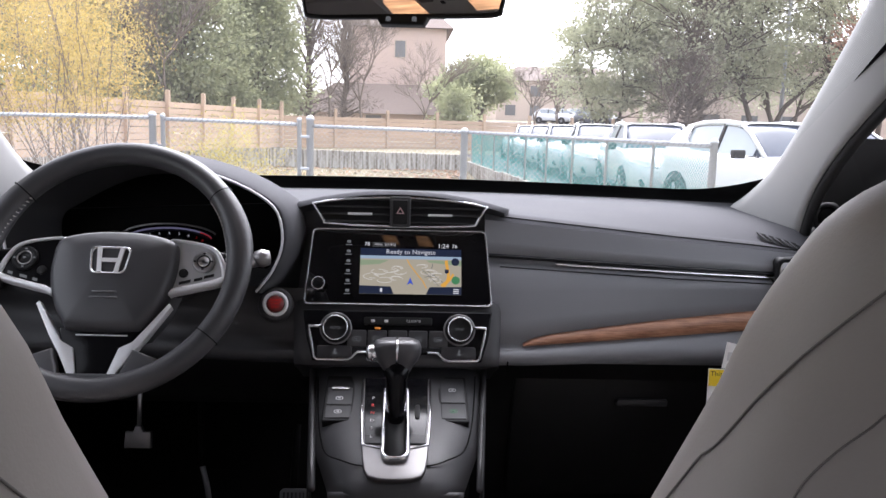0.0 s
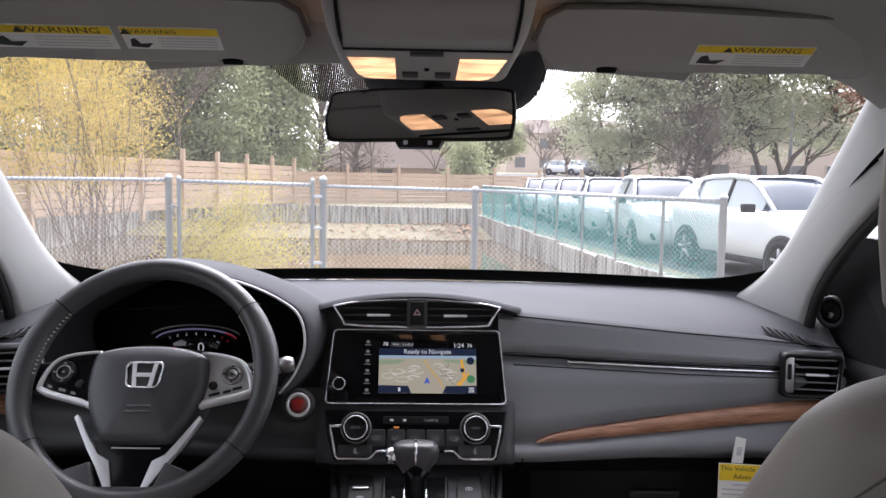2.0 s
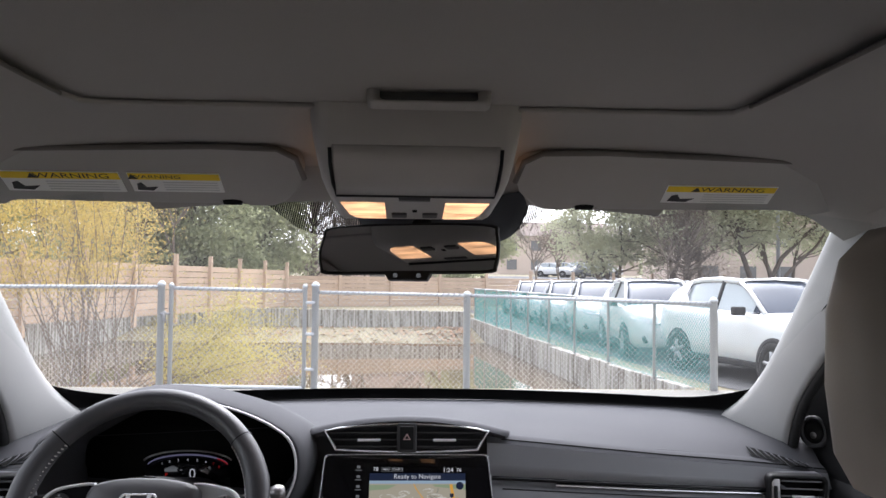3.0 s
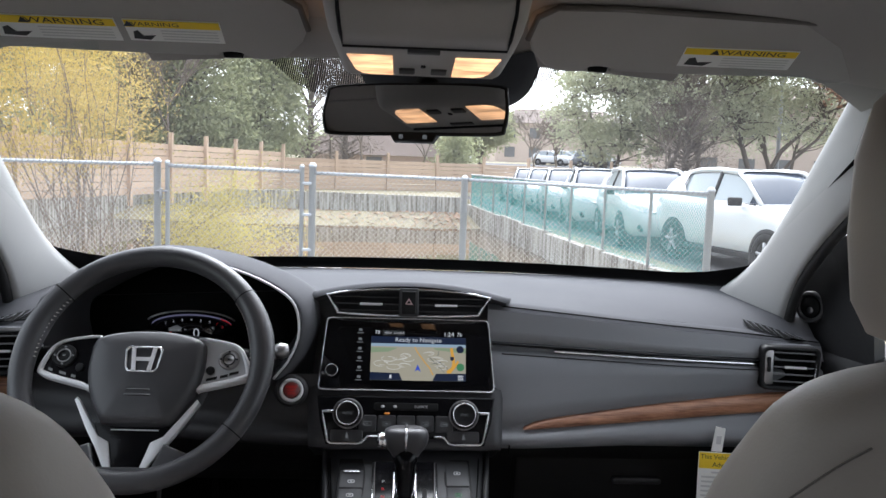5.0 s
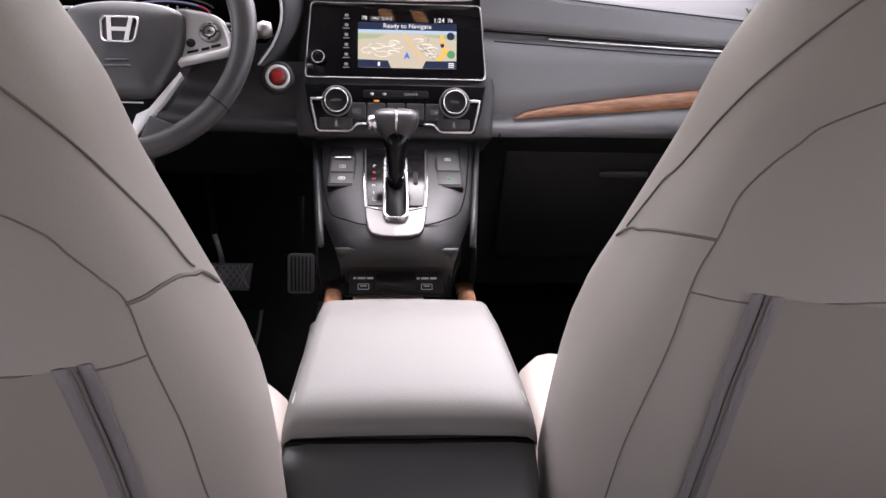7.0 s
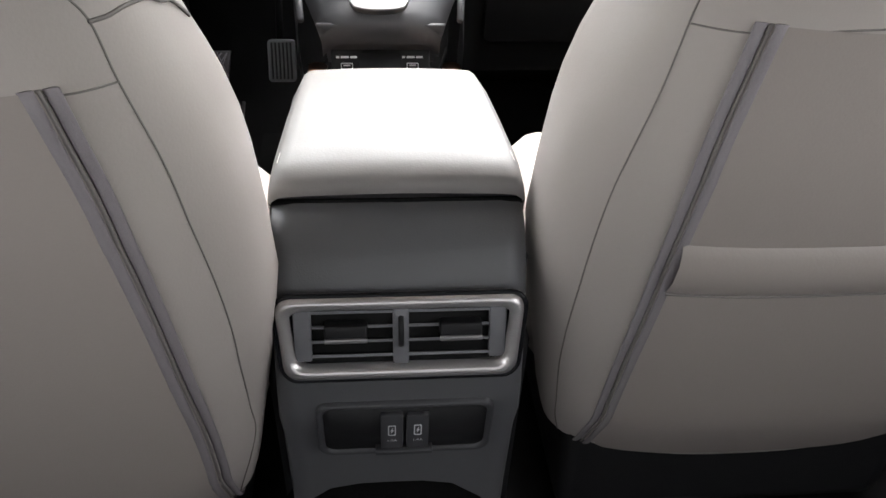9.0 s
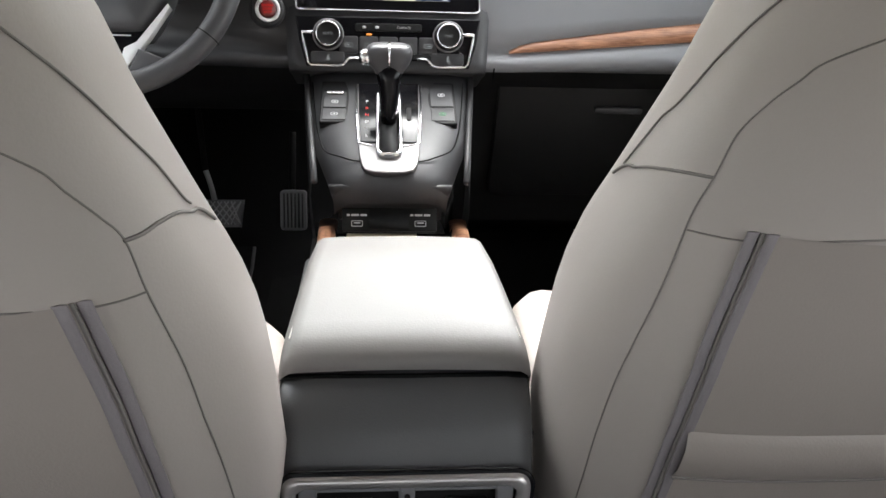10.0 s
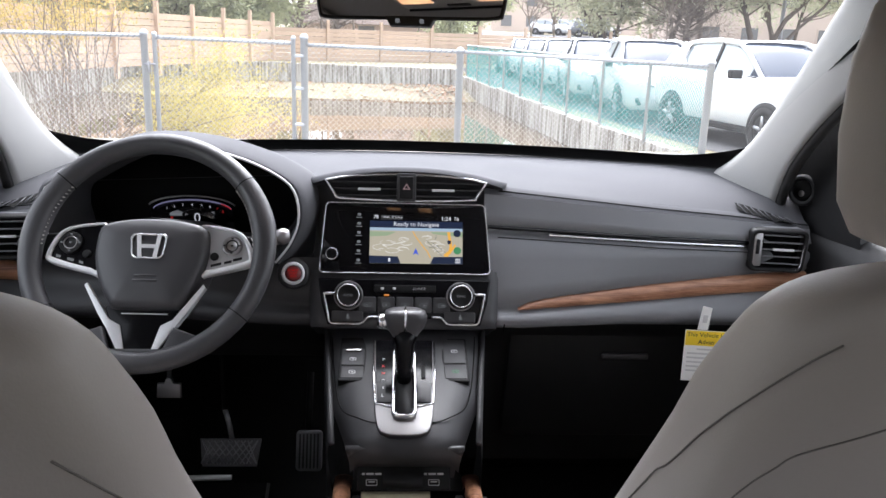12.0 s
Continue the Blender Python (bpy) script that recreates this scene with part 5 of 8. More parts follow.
    # local z runs up the slope, y is the depth below the face
    plate = [(-0.050, 0.0), (0.050, 0.0), (0.048, -0.08), (0.0465, -0.13), (0.0435, -0.172), (0.0395, -0.194), (0.0345, -0.204), (0.022, -0.2095), (0.008, -0.211), (-0.008, -0.211), (-0.022, -0.2095), (-0.0345, -0.204), (-0.0395, -0.194), (-0.0435, -0.172), (-0.0465, -0.13), (-0.048, -0.08)]
    pl = part("shift_plate", slab(plate, m @ pose(0, -0.004, 0), 0.012, 0.002), M_PLATE, c, "dark brushed metal shift surround")
    part("plate_outline", tube([m @ Vector((x, -0.004, z)) for x, z in ((-0.050, -0.004), (-0.0485, -0.08), (-0.044, -0.146), (-0.020, -0.154))], 0.002, 6), M_CHROME, pl, "chrome line")
    part("plate_outline", tube([m @ Vector((x, -0.004, z)) for x, z in ((0.050, -0.004), (0.0485, -0.08), (0.044, -0.146), (0.020, -0.154))], 0.002, 6), M_CHROME, pl, "chrome line")
    part("gloss_inlay", slab([(-0.047, -0.002), (0.047, -0.002), (0.045, -0.08), (0.041, -0.146), (-0.041, -0.146), (-0.045, -0.08)], m @ pose(0, -0.0062, 0), 0.006, 0.001), M_GLOSS, pl, "gloss black inlay")
    slot = rounded(-0.0192, 0.0192, -0.180, -0.024, 0.013)
    part("slot_frame", ring_plate(slot, inset(slot, 0.0055), m @ pose(0, -0.010, 0), 0.010), M_CHROME, pl, "satin chrome gate frame")
    part("slot_cover", slab(inset(slot, 0.004), m @ pose(0, -0.007, 0), 0.006), M_BLACK, pl, "black gate cover")
    for i, ch in enumerate("PRNDSL"):
        words(ch, m @ pose(-0.033, -0.0068, -0.050 - 0.0165 * i), 0.008, M_REDLIT if ch in "NR" else M_PRINTW, pl)
    part("release_cover", slab(rounded(0.027, 0.034, -0.095, -0.065, 0.003), m @ pose(0, -0.008, 0), 0.004, 0.001), M_BLACK, pl)
    # shifter
    k0 = m @ Vector((0, -0.012, -0.088))
    up = Vector((0, 0.10, 0.995)).normalized()
    sh = thing("gear_shifter", k0, "black leather gear shifter with chrome button and silver spine", "gear shifter")
    part("boot", loft([[k0 + up * h + Vector((w * math.cos(t), d * math.sin(t), 0)) for t in [2 * math.pi * k / 16 for k in range(16)]] for h, w, d in ((-0.01, 0.012, 0.02), (0.015, 0.0135, 0.018), (0.05, 0.017, 0.017), (0.075, 0.0235, 0.018))], closed=True, cap=True), M_GLOSS, sh, "gloss black lever")
    hc = k0 + up * 0.088
    rows = []
    for h, w, d in ((0.0165, 0.012, 0.006), (0.0155, 0.025, 0.013), (0.0120, 0.0315, 0.018), (0.005, 0.034, 0.0205), (-0.003, 0.0335, 0.0205), (-0.012, 0.030, 0.0195), (-0.022, 0.0225, 0.017), (-0.032, 0.017, 0.0155)):
        rows.append([hc + Vector((w * math.copysign(abs(math.cos(t)) ** 0.7, math.cos(t)), d * math.copysign(abs(math.sin(t)) ** 0.8, math.sin(t)), h)) for t in [2 * math.pi * k / 28 for k in range(28)]])
    part("handle", loft(rows, closed=True, cap=True), M_LEATHER, sh, "black T-shaped leather handle")
    rows = [[hc + Vector((x, 0, -0.004)) + Vector((0, r * 1.15 * math.cos(t), r * math.sin(t))) for t in [2 * math.pi * k / 16 for k in range(16)]] for x, r in ((-0.028, 0.0125), (-0.038, 0.0120), (-0.043, 0.010), (-0.044, 0.002))]
    part("release_button", loft(rows, closed=True, cap=True), M_CHROME, sh, "chrome release button")
    part("spine", tube([hc + Vector((0.0, 0.004, 0.0165)), hc + Vector((0, -0.012, 0.0158)), hc + Vector((0, -0.0195, 0.009)), hc + Vector((0, -0.0205, 0.0)), hc + Vector((0, -0.0195, -0.014))], 0.0022, 6), M_CHROME, sh, "silver spine line")
    # buttons either side
    gate, m = m, m @ pose(0, 0, 0.006)
    for s, cells in ((-1, ((-0.022, -0.062, 0), (-0.065, -0.092, 1))), (1, ((0.002, -0.056, 0), (-0.059, -0.092, 1)))):
        o = rounded(s * 0.083 - 0.022, s * 0.083 + 0.022, -0.097, 0.008, 0.004)
        fr = part("switch_frame", slab(o, m @ pose(0, 0.0015, 0), 0.012, 0.002), M_BLACK, c)
        for i, (a, b2, lit) in enumerate(cells):
            bt = part("switch", slab(rounded(s * 0.083 - 0.018, s * 0.083 + 0.018, b2, a, 0.002), m @ pose(0, 0.0003, 0), 0.006, 0.0012), M_CONSOLE, fr)
            if s < 0 and i == 0:
                part("switch_mark", slab(rounded(-0.083 - 0.013, -0.083 + 0.013, a - 0.008, a - 0.001, 0.002, 2), m @ pose(0, -0.003, 0), 0.004, 0.001), M_CHROME, bt, "bright switch lip")
                a -= 0.012
            mt = M_GREENLIT if (s > 0 and lit) else M_PRINTW
            o3 = rounded(s * 0.083 - 0.0055, s * 0.083 + 0.0055, (a + b2) / 2 - 0.0038, (a + b2) / 2 + 0.0038, 0.0034, 4)
            part("icon", ring_plate(o3, inset(o3, 0.0010), m @ pose(0, -0.0001, 0), 0.0003), mt, bt, smooth=False)
            part("icon", slab(rounded(s * 0.083 - 0.002, s * 0.083 + 0.002, (a + b2) / 2 - 0.001, (a + b2) / 2 + 0.0012, 0.0005, 1), m @ pose(0, -0.0002, 0), 0.0003), mt, bt)
    # usb panel and tray
    u = frame_of((0.0, -0.275, 0.797), (1, 0, 0), (0, 0.50, 0.87))
    up_ = part("usb_panel", slab(rounded(-0.069, 0.072, -0.018, 0.018, 0.003), u, 0.01, 0.002), M_BLACK, c, "dark panel with two sockets")
    part("panel_recess", slab(rounded(-0.030, 0.030, -0.014, 0.012, 0.002), u @ pose(0, -0.0015, 0), 0.004), M_BLACK, up_)
    for s in (-1, 1):
        o = rounded(s * 0.047 - 0.0085, s * 0.047 + 0.0085, -0.011, -0.002, 0.0015, 2)
        part("usb_socket", ring_plate(o, inset(o, 0.0010), u @ pose(0, -0.002, 0), 0.003), M_PRINTW, up_)
        part("socket_tongue", slab(rounded(s * 0.047 - 0.005, s * 0.047 + 0.005, -0.0065, -0.0045, 0.0005, 2), u @ pose(0, -0.001, 0), 0.002), M_PRINTW, up_)
        for a, b2 in ((-0.015, -0.0105), (-0.0085, 0.003), (0.005, 0.0145)):
            part("socket_mark", slab([(s * 0.047 + a, 0.0045), (s * 0.047 + b2, 0.0045), (s * 0.047 + b2, 0.0075), (s * 0.047 + a, 0.0075)], u @ pose(0, -0.0022, 0), 0.0004), M_PRINTW, up_, smooth=False)
    part("tray", thicken([[(XC - 0.088, y, z + 0.01), (XC - 0.085, y, z), (XC + 0.085, y, z), (XC + 0.088, y, z + 0.01)] for y, z in ((-0.262, 0.766), (-0.55, 0.762))], (0, 0, -0.01)), M_GLOSS, c, "gloss black tray")
    pad = part("charging_pad", slab(rounded(-0.066, 0.067, -0.42, -0.303, 0.006), frame_of((0, 0, 0.7685), (1, 0, 0), (0, 1, 0.01)), 0.003, 0.001), M_GLOSS, c, "gloss black charging pad")
    for s in (-1, 1):
        part("pad_bracket", tube([(s * 0.055 + 0.0005, -0.309, 0.7695), (s * 0.062 + 0.0005, -0.309, 0.7695), (s * 0.0625 + 0.0005, -0.34, 0.7692), (s * 0.0625 + 0.0005, -0.40, 0.7685)], 0.0008, 5), M_PRINTW, pad, "grey printed bracket")
        part("tray_cheek", box(XC + s * 0.078 - 0.006, XC + s * 0.078 + 0.006, -0.42, -0.285, 0.762, 0.774, 0.002), M_CONSOLE, c)
    part("pad_slot", box(-0.022, 0.024, -0.310, -0.306, 0.7685, 0.7702, 0.0006), M_CONSOLE, pad)
    o = [(0.0055 * math.cos(t), 0.0055 * math.sin(t) - 0.331) for t in [2 * math.pi * k / 16 for k in range(16)]]
    part("charge_mark", ring_plate(o, [(x * 0.6, -0.331 + (z + 0.331) * 0.6) for x, z in o], frame_of((-0.001, 0, 0.7712), (1, 0, 0), (0, 1, 0.01)), 0.0004), M_PRINTW, pad, "white printed mark", smooth=False)
    # box under the armrest, with the rear face
    rows = []
    for y, z in ((-0.565, 0.89), (-0.66, 0.90), (-0.790, 0.912), (-0.812, 0.911), (-0.832, 0.902), (-0.850, 0.884), (-0.862, 0.860), (-0.880, 0.800), (-0.886, 0.775), (-0.880, 0.735), (-0.868, 0.70), (-0.858, 0.60), (-0.852, 0.46)):
        w = 0.106 if z > 0.75 else 0.108
        rows.append([(XC - w, y + 0.028, z - 0.03), (XC - w * 0.995, y + 0.012, z - 0.012), (XC - w * 0.955, y + 0.002, z - 0.002), (XC - w * 0.8, y, z), (XC, y, z + 0.001), (XC + w * 0.8, y, z), (XC + w * 0.955, y + 0.002, z - 0.002), (XC + w * 0.995, y + 0.012, z - 0.012), (XC + w, y + 0.028, z - 0.03)])
    part("rear_box", loft(rows), M_REARBOX, c, "black grained console rear")
    for s in (-1, 1):
        part("box_side", thicken([[(XC + s * 0.106, y, 0.46), (XC + s * 0.106, y, 0.875)] for y in (-0.565, -0.84)], (-s * 0.008, 0, 0)), M_BLACK, c)
    # rear vents
    v = frame_of((XC, -0.8785, 0.832), (1, 0, 0), (0, 0.30, 0.954))
    o = [(x * (1 - 0.06 * (0.03 - z) / 0.07), z) for x, z in rounded(-0.1, 0.1, -0.040, 0.031, 0.013)]
    rv = part("rear_vent", slab(inset(o, 0.004), v @ pose(0, 0.004, 0), 0.003), M_VOID, c, "twin rear air vents")
    part("vent_frame", ring_plate(o, inset(o, 0.010), v @ pose(0, -0.006, 0), 0.012), M_SATIN, rv, "satin grey metal frame")
    part("vent_edge", tube([v @ Vector((x * 1.02, -0.003, z * 1.04)) for x, z in o], 0.0022, 6, closed=True), M_GLOSS, rv)
    for s in (-1, 1):
        part("vent_cheek", slab(rounded(s * 0.079 - 0.007, s * 0.079 + 0.007, -0.026, 0.021, 0.002), v @ pose(0, -0.001, 0), 0.006, 0.001), M_SLAT, rv)
        x0, x1 = (0.006, 0.072) if s > 0 else (-0.072, -0.006)
        for i in range(4):
            part("slat", moved(box(x0, x1, -0.001, 0.013, -0.0009, 0.0013), v @ pose(0, 0.0, -0.022 + 0.0128 * i, -22, 0, 0)), M_SLAT, rv, smooth=False)
        part("vent_tab", moved(box(-0.017, 0.017, -0.008, 0.006, -0.006, 0.006, 0.0015), v @ pose(s * 0.046 + 0.002, -0.003, 0.003)), M_BLACK, rv)
        part("vent_tab", moved(box(-0.017, 0.017, -0.003, 0.002, -0.002, 0.002, 0.001), v @ pose(s * 0.046 + 0.002, -0.010, -0.003)), M_GUNMETAL, rv, "grey tab lip")
    part("thumbwheel_post", slab(rounded(-0.0065, 0.0065, -0.030, 0.023, 0.001), v @ pose(0, -0.001, 0), 0.012, 0.001), M_SLAT, rv)
    part("thumbwheel", moved(lathe([(0.0, -0.0022), (0.015, -0.0022), (0.016, 0), (0.015, 0.0022), (0, 0.0022)], (0, 0, 0), (1, 0, 0), 28), v @ pose(0, 0.006, -0.001)), M_BLACK, rv)
    # pocket with two usb sockets
    q = frame_of((XC, -0.8785, 0.716), (1, 0, 0), (0, -0.14, 0.99))
    o = rounded(-0.070, 0.078, -0.036, 0.034, 0.010)
    part("pocket_rim", ring_plate(inset(o, -0.004), inset(o, 0.002), q @ pose(0, -0.003, 0), 0.008), M_CONSOLE, c)
    part("pocket_back", slab(inset(o, 0.001), q @ pose(0, -0.0012, 0), 0.002), M_BLACK, c, "shallow black pocket")
    for x in (-0.008, 0.015):
        us = part("usb_socket", slab(rounded(x - 0.010, x + 0.010, -0.028, 0.024, 0.001, 1), q @ pose(0, -0.006, 0), 0.005, 0.001), M_CONSOLE, c, "charging socket flap")
        o2 = rounded(x - 0.0035, x + 0.0035, -0.006, 0.010, 0.001, 1)
        part("battery_mark", ring_plate(o2, inset(o2, 0.001), q @ pose(0, -0.0066, 0), 0.0003), M_PRINTW, us, smooth=False)
        part("bolt_mark", slab([(x - 0.0015, 0.001), (x + 0.0012, 0.007), (x + 0.0003, 0.0025), (x + 0.0017, 0.0025), (x - 0.0010, -0.003), (x - 0.0001, 0.001)], q @ pose(0, -0.0066, 0), 0.0003), M_PRINTW, us, smooth=False)
        words("1.0A", q @ pose(x, -0.0066, -0.014), 0.005, M_PRINTW, us)
    part("pocket_floor", slab(rounded(-0.011 - 0.012, 0.014 + 0.015, -0.034, -0.028, 0.001, 1), q @ pose(0, -0.010, 0), 0.009, 0.001), M_CONSOLE, c)
    return c


build_console()

solo("service_card", box(-0.063, 0.042, -0.298, -0.268, 0.7665, 0.7700, 0.001), M_CREAM, "cream and yellow printed card lying in the console tray", "card")


def build_armrest():
    a = thing("armrest", (XC, -0.66, 0.87), "light grey leather armrest lid on the centre console", "armrest")
    rows = []
    for y, z, w in ((-0.550, 0.876, 0.088), (-0.546, 0.893, 0.091), (-0.550, 0.906, 0.0915), (-0.562, 0.914, 0.092), (-0.63, 0.926, 0.096), (-0.70, 0.932, 0.0995), (-0.765, 0.937, 0.102), (-0.788, 0.937, 0.103), (-0.804, 0.932, 0.104), (-0.812, 0.925, 0.1045), (-0.812, 0.918, 0.104)):
        r = [(XC - w - 0.001, y if y > -0.8 else y + 0.006, z - 0.030), (XC - w - 0.001, y if y > -0.8 else y + 0.003, z - 0.014), (XC - w + 0.002, y, z - 0.005), (XC - w + 0.008, y, z - 0.001)]
        for i in range(9):
            u = -1 + 2 * i / 8
            r.append((XC + u * (w - 0.016), y, z + 0.002 * (1 - u * u)))
        r += [(XC + w - 0.008, y, z - 0.001), (XC + w - 0.002, y, z - 0.005), (XC + w + 0.001, y if y > -0.8 else y + 0.003, z - 0.014), (XC + w + 0.001, y if y > -0.8 else y + 0.006, z - 0.030)]
        rows.append(r)
    part("lid", loft(rows), M_SEAT_DIM, a)
    for s in (-1, 1):
        for k in range(44):
            y = -0.66 - 0.125 * k / 43
            w = lerp(0.093, 0.1035, (y + 0.568) / -0.22)
            z = lerp(0.919, 0.937, (y + 0.568) / -0.22)
            part("stitch", tube([(XC + s * (w - 0.0062), y, z - 0.0015), (XC + s * (w - 0.0062), y - 0.0035, z - 0.0013)], 0.0007, 4), M_STITCH, a)
    part("lid_gap", tube([(XC - 0.104, -0.808, 0.910), (XC, -0.810, 0.911), (XC + 0.104, -0.808, 0.910)], 0.003, 6), M_VOID, a)


build_armrest()


# ---------------- seats ----------------
SEAT_W = [(0.555, 0.15), (0.565, 0.19), (0.59, 0.218), (0.64, 0.232), (0.70, 0.243), (0.80, 0.261), (0.88, 0.273), (1.0, 0.2685), (1.06, 0.258), (1.097, 0.246), (1.1455, 0.231), (1.194, 0.217), (1.233, 0.210), (1.2716, 0.197), (1.291, 0.189), (1.306, 0.177), (1.318, 0.160), (1.329, 0.130), (1.337, 0.085), (1.341, 0.04)]
SEAT_T = [(0.555, 0.13), (0.80, 0.21), (1.0, 0.215), (1.15, 0.185), (1.2716, 0.14), (1.306, 0.115), (1.329, 0.075), (1.341, 0.025)]
SEAT_X = {1: 0.3925, -1: -0.360}


def eased(rows, x):
    """Look-up in rows of (x, value) along a smooth curve that never overshoots."""
    n = len(rows)
    if x <= rows[0][0]:
        return rows[0][1]
    if x >= rows[-1][0]:
        return rows[-1][1]
    sl = [(b[1] - a[1]) / (b[0] - a[0]) for a, b in zip(rows, rows[1:])]
    tg = [sl[0]] + [0.0 if p * q <= 0 else 2 * p * q / (p + q) for p, q in zip(sl, sl[1:])] + [sl[-1]]
    i = max(k for k in range(n - 1) if rows[k][0] <= x)
    h = rows[i + 1][0] - rows[i][0]
    t = (x - rows[i][0]) / h
    a, b = rows[i][1], rows[i + 1][1]
    return (2 * t ** 3 - 3 * t * t + 1) * a + (t ** 3 - 2 * t * t + t) * h * tg[i] + (3 * t * t - 2 * t ** 3) * b + (t ** 3 - t * t) * h * tg[i + 1]


def seat_back_y(z, dy):
    return dy - 0.862 - 0.232 * (z - 0.66) + 0.09 * max(0.0, z - 1.0) + 0.5 * max(0.0, z - 1.25) ** 2 + 0.30 * max(0.0, 0.68 - z)


def seat_y(x, z, xc, dy, off=0.0):
    """The rear skin of a backrest at x and z."""
    w, t = eased(SEAT_W, z), eased(SEAT_T, z)
    n = 3.0
    u = min(0.999, abs((x - xc) / w))
    return seat_back_y(z, dy) + t / 2 - (t / 2 + off) * (1 - u ** n) ** (1 / n)


def build_seat(s, dy, label):
    xc = SEAT_X[s]
    st = thing("front_seat", (xc, -0.62 + dy, 0.46), label, "car seat", "front seats")
    rows = []
    zs = [0.555, 0.565, 0.58, 0.60, 0.64, 0.67, 0.70, 0.735, 0.77, 0.82, 0.88, 0.94, 0.97, 1.0, 1.03, 1.06, 1.08, 1.097, 1.12, 1.1455, 1.17, 1.194, 1.215, 1.233, 1.252, 1.2716, 1.283, 1.291, 1.299, 1.306, 1.312, 1.318, 1.324, 1.329, 1.334, 1.338, 1.341]
    for z in zs:
        w, t = eased(SEAT_W, z), eased(SEAT_T, z)
        yc = seat_back_y(z, dy) + t / 2
        r = []
        for k in range(64):
            a = 2 * math.pi * k / 64
            ca, sa = math.cos(a), math.sin(a)
            e = 2 / 3.0
            x = w * math.copysign(abs(ca) ** e, ca)
            y = t / 2 * math.copysign(abs(sa) ** e, sa)
            if y > 0:
                y *= 1 - 0.35 * (1 - abs(x / w) ** 3)
            r.append((xc + x, yc + y, z))
        rows.append(r)
    part("backrest", loft(rows, closed=True, cap=True), M_SEAT, st, "light grey leather backrest")

    def skin(pts, n=24, off=0.001):
        out = []
        for p in smooth_line([Vector((x, 0, z)) for x, z in pts], n):
            x = xc + s * (p.x - 0.383)
            out.append(Vector((x, seat_y(x, p.z, xc, dy, off), p.z)))
        return out

    def seam(pts, n=24):
        part("seam", tube(skin(pts, n * 2, 0.0006), 0.0006, 6), M_SEAM, st)

    def bolster_seam(pts, side, r):
        """A seam through (angle round the section, height); 0 degrees is the flank, 90 the middle of the back."""
        line = []
        for p in smooth_line([Vector((a * 0.004, 0, z)) for a, z in pts], 60):
            a, z = radians(p.x / 0.004), p.z
            w, t = eased(SEAT_W, z), eased(SEAT_T, z)
            y = math.copysign(abs(math.sin(a)) ** (2 / 3), a)
            line.append(Vector((xc - s * side * (w + r) * math.cos(a) ** (2 / 3), seat_back_y(z, dy) + t / 2 - (t / 2 + r) * y, z)))
        part("seam", tube(line, r, 6), M_SEAM, st)

    return st, skin, seam, bolster_seam


